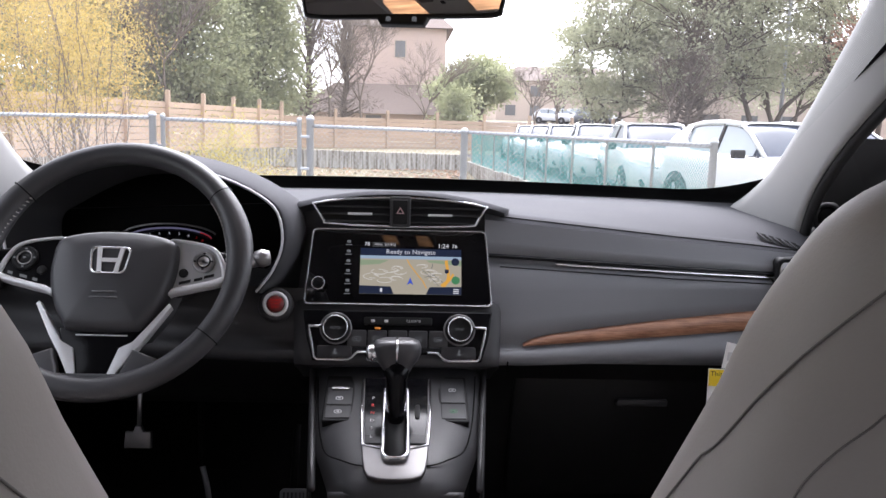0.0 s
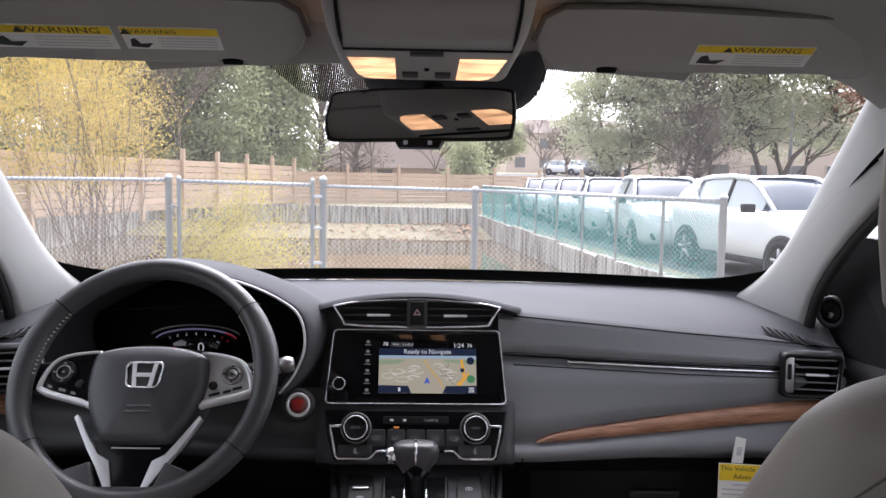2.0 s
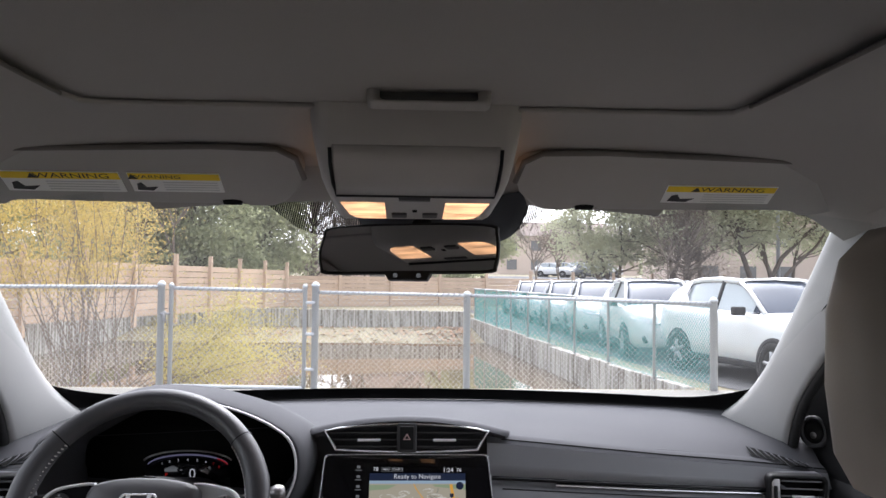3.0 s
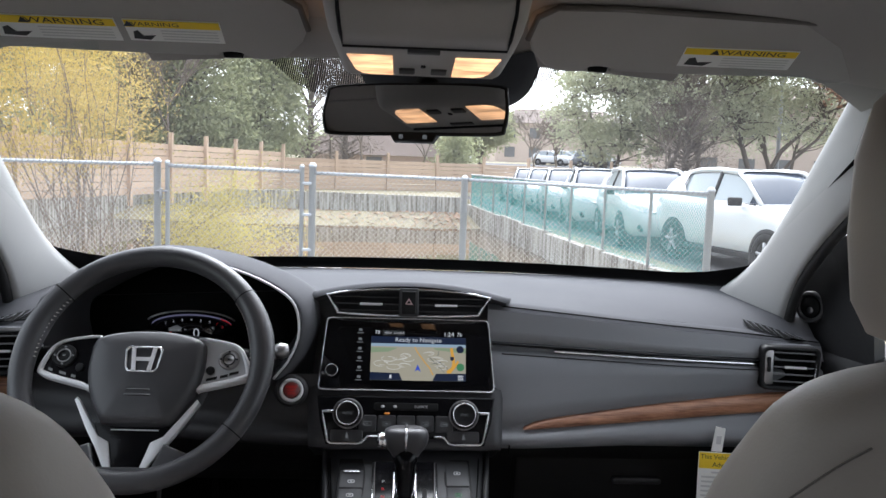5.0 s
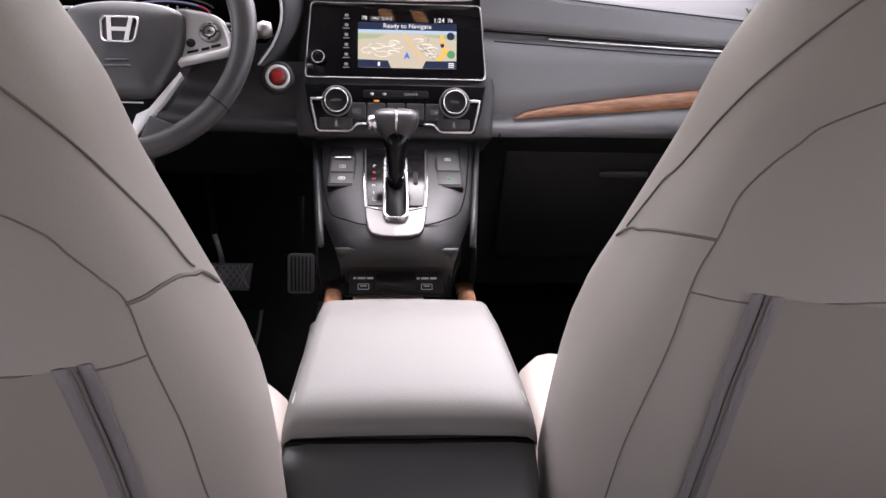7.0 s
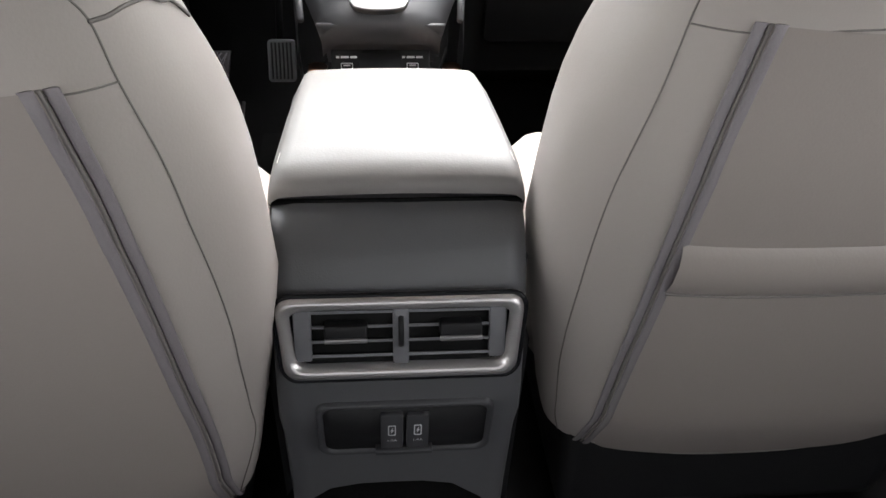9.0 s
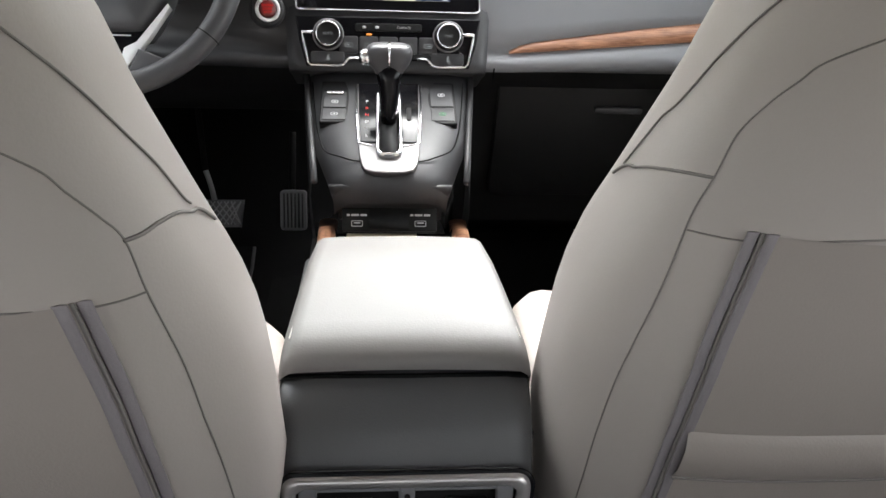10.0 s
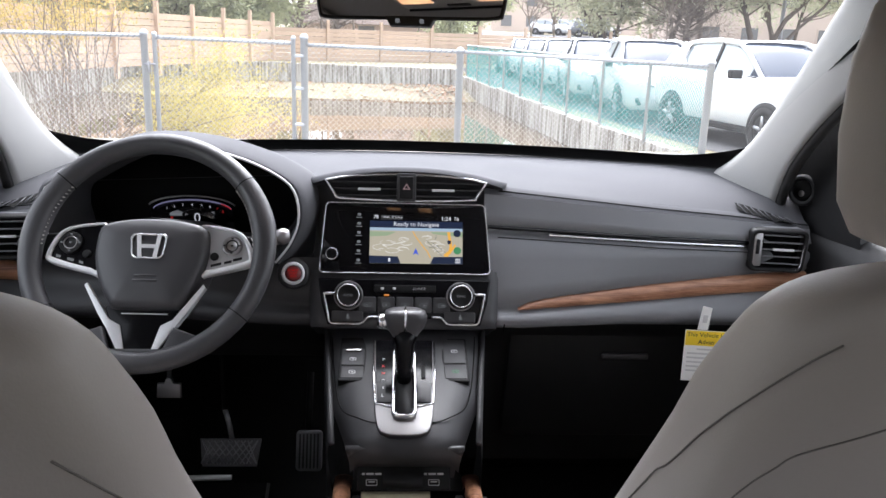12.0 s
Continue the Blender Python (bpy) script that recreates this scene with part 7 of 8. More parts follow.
def build_ground():
    xs = [-900, -300, -120, -60, -30, -20, -15, -12, -10, -9.52, -9.48] + [-9 + 0.5 * i for i in range(22)]
    beside = [-0.3, -0.04, 0.04, 0.11, 0.3, 0.7, 1.2, 2, 4, 8, 14, 26, 56, 116, 300, 900]
    ys = [-600, -100, -30, -10, 0, 4, 7, 8.5, 9.0, 9.47, 9.53] + [10 + 0.6 * i for i in range(29)] + [27.4, 27.97, 28.03, 28.2, 29, 31, 34, 38, 42, 46, 50, 51.5, 55, 62, 70, 80, 95, 140, 300, 700, 2000]
    rows = [[(x, y, ground_z(x, y)) for x in xs + [wall_x(y) + b for b in beside]] for y in ys]
    solo("ground", loft(rows), M_EARTH, "dry earth and grass ground around the basin", "ground", "structure")
    rows = [[(x, y, ground_z(x, y) + 0.012) for x in (wall_x(y) + 0.75, 6.5, 9, 14, 40)] for y in (6.0, 9, 10.5, 13, 17, 22, 28, 35, 41.9)]
    solo("road_lot", loft(rows), M_ASPHALT, "grey asphalt of the storage lot", "asphalt", "structure")
    rows = [[(x, y, 0.012) for x in (-14, -6, 0, 4)] for y in (-14, -4, 2, 8.3)]
    solo("road_near", loft(rows), M_ASPHALT, "grey asphalt under the car", "asphalt", "structure")
    solo("pavement", box(-12, 4.3, 8.32, 9.05, -0.2, 0.05, 0.02), M_CONCRETE, "pale concrete kerb strip at the foot of the fence", "kerb", "structure")
    solo("road_far", loft([[(x, y, ground_z(x, y) + 0.06) for x in (8, 14, 30, 60)] for y in (46, 50, 51.5, 55, 62, 70, 80, 98)]), M_ASPHALT, "distant parking lot asphalt", "asphalt", "structure")
    rows = [[(-9.4, y, -0.55), (wall_x(y) - 0.1, y, -0.55)] for y in (9.6, 12, 16, 20, 26.5)]
    solo("water", loft(rows), M_WATER, "brown standing water in the basin", "water", "structure", smooth=False)
    rnd = random.Random(2)
    bm = bmesh.new()
    for i in range(900):
        x, y = rnd.uniform(-6, 2.2), 22.0 + 5.6 * rnd.random() ** 0.6
        if rnd.random() < 0.4:
            x = 2.2 - abs(rnd.gauss(0, 1.0))
        z = ground_z(x, y) + 0.02
        if z < -0.54:
            continue
        r = rnd.uniform(0.04, 0.10)
        a = rnd.uniform(0, 6.28)
        q = [(x + r * math.cos(a + k * 1.57), y + r * math.sin(a + k * 1.57), z + rnd.uniform(0, 0.05)) for k in range(4)]
        bm.faces.new([bm.verts.new(p) for p in q])
    solo("fallen_leaves", bm, M_LEAFDRY, "brown fallen leaves on the muddy bank", "leaves", "stuff", smooth=False)


build_ground()


def concrete_panels(name, a, b, top_a, top_b, bottom, n, label, thick=0.18, seed=1):
    """A retaining wall of upright ribbed concrete panels from a to b."""
    rnd = random.Random(seed)
    a, b = Vector((*a, 0)), Vector((*b, 0))
    t = thing(name, (a + b) / 2 + Vector((0, 0, bottom)), label, "retaining wall", kind="structure")
    d = (b - a) / n
    nrm = Vector((-d.y, d.x, 0)).normalized()
    for i in range(n):
        p, q = a + d * i, a + d * (i + 0.985)
        zt = lerp(top_a, top_b, (i + 0.5) / n) + rnd.uniform(-0.025, 0.025)
        sag = rnd.uniform(-0.02, 0.02)
        rows = []
        ribs = 6
        ring = []
        front = []
        for k in range(ribs * 2 + 1):
            f = k / (ribs * 2)
            o = 0.012 if k % 2 else 0.0
            front.append(p.lerp(q, f) - nrm * (thick / 2 + o))
        back = [q + nrm * thick / 2, p + nrm * thick / 2]
        rows.append([v + Vector((0, 0, bottom)) for v in front + back])
        rows.append([v + Vector((0, 0, zt - 0.04 + sag)) for v in front + back])
        rows.append([v.lerp((p + q) / 2, 0.04) + Vector((0, 0, zt + sag)) for v in front + back])
        part("panel", loft(rows, closed=True, cap=True), M_STREAKED, t, smooth=False)
    return t


concrete_panels("wall_retaining_side", (2.36, 28.0), (3.26, 16.5), 0.10, 0.03, -1.1, 9, "stained ribbed concrete retaining wall along the basin", seed=3)
concrete_panels("wall_retaining_side", (3.26, 16.5), (3.55, 12.4), 0.03, 0.02, -1.1, 4, "stained ribbed concrete retaining wall along the basin", seed=4)
concrete_panels("wall_retaining_side", (3.55, 12.4), (3.92, 9.6), 0.02, -0.02, -1.1, 3, "stained ribbed concrete retaining wall along the basin", seed=5)
concrete_panels("wall_retaining_far", (-9.5, 28.0), (2.3, 28.0), 0.42, 0.30, -1.1, 8, "pale concrete retaining wall across the basin", seed=6)
concrete_panels("wall_retaining_near", (3.8, 9.5), (-9.5, 9.5), -0.02, 0.0, -1.1, 8, "concrete retaining wall below the front fence", seed=7)
concrete_panels("wall_retaining_left", (-9.5, 9.5), (-9.5, 28.0), 0.2, 0.4, -1.1, 9, "pale concrete retaining wall beside the shrub", seed=8)


# ---------------- chain-link fences ----------------
def bar(bm, a, b, r, sides=3):
    a, b = Vector(a), Vector(b)
    d = (b - a).normalized()
    u = d.orthogonal().normalized()
    v = d.cross(u)
    ring = [[bm.verts.new(p + (u * math.cos(2 * math.pi * k / sides) + v * math.sin(2 * math.pi * k / sides)) * r) for k in range(sides)] for p in (a, b)]
    for k in range(sides):
        j = (k + 1) % sides
        bm.faces.new((ring[0][k], ring[0][j], ring[1][j], ring[1][k]))


def chain_mesh(a, b, za, zb, h, cell=0.071, r=0.0017):
    """Woven wire between two points: foot heights za, zb and height h."""
    a, b = Vector(a), Vector(b)
    L_ = (b - a).length
    bm = bmesh.new()

    def at(u, v):
        u = min(max(u, 0), L_)
        p = a.lerp(b, u / L_)
        return Vector((p.x, p.y, lerp(za, zb, u / L_) + v))

    n = int((L_ + h) / cell)
    for i in range(n + 1):
        u0 = i * cell - h
        for s in (1, -1):
            v0, v1, p0, p1 = 0.0, h, u0, u0 + h
            if p0 < 0:
                v0, p0 = -p0, 0
            if p1 > L_:
                v1, p1 = h - (p1 - L_), L_
            if v1 <= v0:
                continue
            bar(bm, at(p0, v0 if s > 0 else h - v0), at(p1, v1 if s > 0 else h - v1), r)
    return bm


def post(x, y, z0, z1, r, t, name="post"):
    bm = lathe([(r, 0), (r, z1 - z0 - 0.03), (r * 1.18, z1 - z0 - 0.028), (r * 1.15, z1 - z0), (r * 0.5, z1 - z0 + r * 0.7), (0, z1 - z0 + r * 0.75)], (x, y, z0), (0, 0, 1), 14)
    return part(name, bm, M_GALV, t, smooth=True)


def rail_with_ties(a, b, r, t, mt=None, ties=True):
    part("top_rail", tube([a, b], r, 10), mt or M_GALV, t)
    if ties:
        a, b = Vector(a), Vector(b)
        n = int((b - a).length / 0.071)
        bm = bmesh.new()
        for i in range(n):
            p = a.lerp(b, (i + 0.5) / n)
            bar(bm, p + Vector((-0.018, -r - 0.003, -r - 0.006)), p + Vector((0.014, -r - 0.003, r * 0.5)), 0.006)
            bar(bm, p + Vector((0.014, -r - 0.003, r * 0.5)), p + Vector((0.018, -0.004, r + 0.012)), 0.006)
        part("knuckles", bm, M_STEEL, t, "twisted wire ends along the rail", smooth=False, kind="stuff")


def build_front_fence():
    t = thing("chain_link_fence", (0, 9.0, 0), "galvanised chain-link fence with round posts across the basin", "fence")
    for x, z1, r in ((-8.4, 1.34, 0.035), (-5.6, 1.34, 0.035), (-3.14, 1.38, 0.044), (-1.185, 1.385, 0.046), (0.77, 1.285, 0.045), (4.02, 1.235, 0.05)):
        post(x, 9.0, -0.25, z1, r, t)
    rail_with_ties((-8.4, 8.99, 1.30), (-3.14, 8.99, 1.335), 0.024, t)
    rail_with_ties((-1.185, 8.99, 1.285), (0.77, 8.99, 1.262), 0.022, t)
    rail_with_ties((0.77, 8.99, 1.262), (4.02, 8.99, 1.185), 0.022, t)
    for a, b, za, zb, h in ((-8.4, -3.14, 0.0, 0.02, 1.32), (-1.185, 0.77, -0.04, -0.05, 1.33), (0.77, 4.02, -0.06, -0.08, 1.29)):
        part("wire_mesh", chain_mesh((a, 8.96, 0), (b, 8.96, 0), za, zb, h), M_WIRE, t, "diamond wire mesh", smooth=False, kind="stuff")
    g = thing("fence_gate", (-2.1, 8.98, 0.05), "galvanised chain-link gate with tubular frame and latch", "gate")
    for x in (-3.005, -1.315):
        post(x, 8.97, 0.06, 1.37, 0.028, g, "gate_stile")
    rail_with_ties((-3.005, 8.97, 1.322), (-1.315, 8.97, 1.300), 0.024, g)
    part("bottom_rail", tube([(-3.005, 8.97, 0.085), (-1.315, 8.97, 0.060)], 0.026, 10), M_GALV, g)
    part("wire_mesh", chain_mesh((-3.005, 8.955, 0), (-1.315, 8.955, 0), 0.06, 0.04, 1.26), M_WIRE, g, "diamond wire mesh", smooth=False, kind="stuff")
    part("latch", join(box(-3.13, -3.0, 8.91, 8.95, 0.985, 1.01, 0.006), box(-3.085, -3.055, 8.89, 8.94, 0.90, 1.03, 0.006)), M_STEEL, g, "steel gate latch")
    for z in (0.75, 0.30, 1.15):
        part("hinge", box(-1.31, -1.19, 8.945, 8.985, z - 0.018, z + 0.018, 0.006), M_GALV, g, "steel gate hinge")
    # fence along the retaining wall
    s = thing("teal_fence", (3.3, 18, 0), "chain-link fence with teal mesh on top of the retaining wall", "fence")
    ys = [10.55, 12.6, 14.7, 16.8, 18.9, 21.0, 23.1, 25.2, 27.3]
    for y in ys:
        post(wall_x(y), y, -0.02, 1.17, 0.028, s)
    stops = [9.0] + ys
    for y0, y1 in zip(stops, stops[1:]):
        a, b = (wall_x(y0), y0, 0), (wall_x(y1), y1, 0)
        part("top_rail", tube([(a[0], a[1], 1.16), (b[0], b[1], 1.16)], 0.021, 8), M_GALV, s)
        part("teal_mesh", chain_mesh(a, b, 0.04, 0.04, 1.10, 0.062, 0.0031), M_TEAL, s, "teal coated wire mesh", smooth=False, kind="stuff")


build_front_fence()


# ---------------- timber fences ----------------
def board_fence(a, b, za, zb, h, label, seed, boards=8, span=2.3, tall=0.35):
    rnd = random.Random(seed)
    t = thing("timber_fence", (*((Vector(a) + Vector(b)) / 2), za), label, "timber fence")
    a, b = Vector((*a, 0)), Vector((*b, 0))
    n = max(1, round((b - a).length / span))
    d = (b - a) / n
    for i in range(n + 1):
        p = a + d * i
        z = lerp(za, zb, i / n)
        part("post", moved(box(-0.06, 0.06, -0.12, 0.0, -0.3, h + tall, 0.012), Matrix.Translation((p.x, p.y, z)) @ Matrix.Rotation(math.atan2(d.y, d.x), 4, "Z")), M_FENCEWOOD, t, smooth=False)
        if i == n:
            break
        for k in range(boards):
            z0 = z + (h / boards) * k
            bm = box(0.0, d.length - 0.012, -0.01 + rnd.uniform(-0.006, 0.006), 0.022, 0.004, h / boards - 0.012, 0.004, 1)
            part("board", moved(bm, Matrix.Translation((p.x, p.y, z0 + rnd.uniform(-0.004, 0.004))) @ Matrix.Rotation(math.atan2(d.y, d.x), 4, "Z")), M_FENCEWOOD, t, smooth=False)
    return t


board_fence((-5.2, 33.0), (17.0, 41.0), 0.25, 0.20, 1.35, "tan horizontal-board timber fence behind the basin", 11)
board_fence((-10.6, 11.0), (-5.2, 33.0), 0.35, 0.25, 1.55, "tan horizontal-board timber fence beside the shrub", 12)


# ---------------- trees ----------------
def leaves_mesh(name, pts, size, material, parent, label, seed, long=1.6):
    rs = np.random.RandomState(seed)
    pts = np.asarray(pts)
    n = len(pts)
    u = rs.normal(size=(n, 3))
    u /= np.linalg.norm(u, axis=1)[:, None]
    w = rs.normal(size=(n, 3))
    v = np.cross(u, w)
    v /= np.linalg.norm(v, axis=1)[:, None]
    sz = size * rs.uniform(0.6, 1.3, n)[:, None]
    verts = np.concatenate([pts + u * sz * long * 0.5, pts + v * sz * 0.5, pts - u * sz * long * 0.5, pts - v * sz * 0.5], axis=1).reshape(-1, 3)
    faces = np.arange(n * 4).reshape(-1, 4)
    me = bpy.data.meshes.new(name)
    off = np.array(world_of(parent).translation)
    me.from_pydata((verts - off).tolist(), [], faces.tolist())
    me.materials.append(material)
    ob = new(name, me)
    ob.parent = parent
    return tagged(ob, label)


def grow(base, height, spread, seed, lean=(0, 0), trunk_r=0.2, levels=3, first=0.35, kids=4):
    """A branching skeleton: bars of (a, b, ra, rb) and the twig ends."""
    rnd = random.Random(seed)
    bars, tips = [], []

    def limb(p, d, ln, r, lvl):
        segs = 3
        for i in range(segs):
            q = p + d * ln / segs
            bars.append((p, q, r * (1 - 0.22 * i), r * (1 - 0.22 * (i + 1))))
            p = q
            d = (d + Vector((rnd.gauss(0, 0.13), rnd.gauss(0, 0.13), rnd.gauss(0.03, 0.09)))).normalized()
            if lvl > 0 and i > 0:
                for _ in range(kids if i == segs - 1 else kids - 2):
                    a = rnd.uniform(0, 6.28)
                    side = Vector((math.cos(a), math.sin(a), 0))
                    nd = (d * rnd.uniform(0.5, 0.9) + side * rnd.uniform(0.5, 0.9) * spread + Vector((0, 0, 0.1))).normalized()
                    limb(p, nd, ln * rnd.uniform(0.5, 0.75), r * 0.5, lvl - 1)
        if lvl <= 1:
            tips.append(p)

    limb(Vector(base), Vector((lean[0], lean[1], 1)).normalized(), height * first, trunk_r, levels)
    return bars, tips


def wood_mesh(bars, sides=5):
    bm = bmesh.new()
    for a, b, ra, rb in bars:
        d = (b - a).normalized()
        u = d.orthogonal().normalized()
        v = d.cross(u)
        k_ = 3 if ra < 0.02 else sides
        ring = [[bm.verts.new(p + (u * math.cos(2 * math.pi * k / k_) + v * math.sin(2 * math.pi * k / k_)) * r) for k in range(k_)] for p, r in ((a, ra), (b, rb))]
        for k in range(k_):
            j = (k + 1) % k_
            bm.faces.new((ring[0][k], ring[0][j], ring[1][j], ring[1][k]))
    return bm


def tree(base, height, spread, seed, leaf, per_tip, clump, size, label, category="tree", trunk_r=0.2, levels=3, first=0.35, kids=4, lean=(0, 0), bark=None, name="tree"):
    t = thing(name, base, label, category)
    bars, tips = grow(base, height, spread, seed, lean, trunk_r, levels, first, kids)
    part("trunk", wood_mesh(bars), bark or M_BARK, t, smooth=True)
    if leaf:
        rs = np.random.RandomState(seed)
        P = np.array([tuple(p) for p in tips])
        C = np.repeat(P, per_tip, axis=0)
        C = C + rs.normal(size=C.shape) * np.array([clump, clump, clump * 0.6])
        leaves_mesh("crown", C, size, leaf, t, "", seed)
    return t


def bushy(base, height, rx, seed, leaf, clumps, per, size, label, low=0.08, category="tree", name="tree", long=1.6):
    """A dense crown from near the ground: uneven clumps on limbs that spring from one stem."""
    rnd = random.Random(seed)
    rs = np.random.RandomState(seed)
    t = thing(name, base, label, category)
    b = Vector(base)
    bars = []
    p = b.copy()
    for i in range(6):
        q = b + Vector((rnd.gauss(0, 0.08 * i), rnd.gauss(0, 0.08 * i), height * 0.85 * (i + 1) / 6))
        bars.append((p, q, 0.22 * (1 - i / 6.5), 0.22 * (1 - (i + 1) / 6.5)))
        p = q
    pts = []
    for i in range(clumps):
        h = low + (0.98 - low) * rnd.random() ** 0.85
        r = rx * (1.05 - 0.75 * h ** 1.6) * rnd.random() ** 0.45
        a = rnd.uniform(0, 6.28)
        c = b + Vector((r * math.cos(a), r * math.sin(a), h * height + rnd.gauss(0, 0.25)))
        s0 = b + Vector((0, 0, max(0.2, h * height * 0.75)))
        bars.append((s0, c, 0.045, 0.012))
        n = int(per * rnd.uniform(0.4, 1.5))
        rad = rnd.uniform(0.25, 0.6)
        pts.append(np.array(tuple(c)) + rs.normal(size=(n, 3)) * np.array([rad, rad, rad * 0.6]))
    part("trunk", wood_mesh(bars), M_BARK, t)
    leaves_mesh("crown", np.concatenate(pts), size, leaf, t, "", seed, long)
    return t


def oak(base, height, rx, seed, label):
    """A live oak: leaning forked trunks, crooked limbs and a broad, ragged crown of many clumps."""
    rnd, rs = random.Random(seed), np.random.RandomState(seed)
    t = thing("oak_tree", base, label, "tree")
    b = Vector(base)
    bars, forks = [], []
    for k in range(3):
        p, r = b + Vector((rnd.uniform(-0.2, 0.2), rnd.uniform(-0.2, 0.2), -0.2)), rnd.uniform(0.11, 0.18)
        d = Vector((rnd.uniform(-0.55, 0.55), rnd.uniform(-0.3, 0.3), 1)).normalized()
        for i in range(6):
            q = p + d * height * 0.105
            bars.append((p, q, r, r * 0.86))
            p, r = q, r * 0.86
            d = (d + Vector((rnd.gauss(0, 0.22), rnd.gauss(0, 0.15), rnd.gauss(0, 0.08)))).normalized()
            if i > 0:
                forks.append((p.copy(), r))
    pts = []
    for i in range(230):
        h = rnd.uniform(0.24, 1.0)
        wide = math.sqrt(max(0.03, 1 - ((h - 0.52) / 0.52) ** 2))
        a, rr = rnd.uniform(0, 6.28), rx * wide * rnd.random() ** 0.42
        c = b + Vector((rr * math.cos(a), rr * math.sin(a), h * height + rnd.gauss(0, 0.3)))
        near, r = min(forks, key=lambda g: (g[0] - c).length + 0.8 * max(0, g[0].z - c.z))
        mid = near.lerp(c, 0.5) + Vector((rnd.gauss(0, 0.25), rnd.gauss(0, 0.25), rnd.gauss(0.1, 0.2)))
        bars += [(near, mid, min(r * 0.5, 0.05), 0.025), (mid, c, 0.025, 0.008)]
        rad = rnd.uniform(0.25, 0.65)
        pts.append(np.array(tuple(c)) + rs.normal(size=(int(rnd.uniform(35, 150)), 3)) * np.array([rad, rad, rad * 0.55]))
    part("trunk", wood_mesh(bars), M_BARK, t, "dark crooked trunk and limbs")
    leaves_mesh("crown", np.concatenate(pts), 0.11, M_LEAFO, t, "", seed)
    return t


def bare_thicket(bx, by, bh, rx, sd):
    """A leafless tree drawn out of very many fine twigs."""
    t = bushy((bx, by, 0.3), bh, rx, sd, M_TWIG, 120, 70, 0.022, "leafless tree with a haze of fine brown twigs", name="bare_tree", long=14)
    return t


# live oaks beyond the lot
for ox, oy, oh, rx, seed, lab in ((11.0, 41, 9.0, 3.2, 23, "low dusty green live oak at the lot edge"), (13.6, 39, 12.0, 3.6, 21, "spreading live oak with dusty green crown"), (16.4, 42, 13.5, 3.8, 27, "live oak with forked dark trunk"),
                                  (18.4, 40, 14.0, 3.6, 22, "spreading live oak with dark leaning trunk"), (21.4, 43, 13.0, 3.4, 25, "tall live oak with dusty green crown")):
    oak((ox, oy, 0.3), oh, rx, seed, lab)
tree((23.0, 37, 0.3), 10.5, 0.9, 24, M_LEAFR, 60, 0.5, 0.10, "thin tree with rusty red leaves", trunk_r=0.18, first=0.34, kids=4)
# evergreens and thicket left of the middle
bushy((-8.9, 32.0, 0.3), 8.6, 2.6, 31, M_LEAFG, 200, 230, 0.105, "dense dusty green cedar behind the timber fence")
bushy((-6.6, 35.5, 0.3), 8.2, 2.0, 32, M_LEAFG, 180, 230, 0.105, "dense dusty green cedar behind the timber fence")
bushy((-12.0, 32, 0.3), 9.0, 2.8, 33, M_LEAFG, 180, 200, 0.12, "tall green cedar in the thicket")
bushy((-15.8, 29, 0.3), 9.5, 3.0, 34, M_LEAFG, 170, 200, 0.12, "tall green cedar in the thicket")
bushy((-19.5, 27, 0.3), 9.5, 3.0, 37, M_LEAFG, 170, 200, 0.12, "tall green cedar in the thicket")
bushy((-14.0, 40, 0.3), 9.5, 3.4, 38, M_LEAFG, 150, 180, 0.13, "tall green cedar in the thicket")
tree((4.9, 50, 0.5), 8.5, 1.2, 35, M_LEAFG, 60, 0.45, 0.12, "rounded dusty evergreen beside the house", trunk_r=0.22, first=0.27, kids=5)
bushy((2.75, 42.5, 0.3), 3.0, 0.9, 36, M_LEAFG, 50, 90, 0.12, "small dark evergreen shrub by the fence", category="shrub")
# the wooded skyline far behind the buildings
woods = np.random.RandomState(91)
wp = []
for wx in np.arange(-120, 130, 2.2):
    top = 5.0 + 2.2 * math.sin(wx * 0.13) + 1.4 * math.sin(wx * 0.41)
    n_ = 170
    wp.append(np.stack([wx + woods.normal(0, 1.5, n_), 119 + woods.normal(0, 2.0, n_), 1.8 + top * woods.uniform(0, 1, n_) ** 0.8], axis=1))
far_woods = thing("far_woods", (0, 119, 1.8), "dusty grey-green line of trees behind the buildings", "trees", kind="stuff")
leaves_mesh("foliage", np.concatenate(wp), 0.7, M_LEAFO, far_woods, "", 92)
# bare trees
for bx, by, bh, sd in ((-2.2, 40, 9.5, 41), (-3.6, 38, 10.0, 42), (1.0, 44, 7.0, 43), (7.4, 44, 6.5, 44), (9.0, 46, 6.0, 45), (-9.0, 29.5, 9.0, 46), (12.4, 36, 6.5, 47), (-12.5, 27.0, 9.0, 48)):
    tree((bx, by, 0.3), bh, 0.75, sd, None, 0, 0, 0, "leafless grey-brown tree with thin twigs", trunk_r=0.09, levels=4, first=0.34, kids=4, bark=M_TWIG, name="bare_tree")


for bx, by, bh, rx, sd in ((-4.6, 37.5, 9.0, 1.7, 51), (-3.2, 42.0, 8.0, 1.6, 52), (-10.4, 30.5, 9.5, 1.8, 53), (13.6, 37.0, 6.5, 1.6, 54)):
    bare_thicket(bx, by, bh, rx, sd)


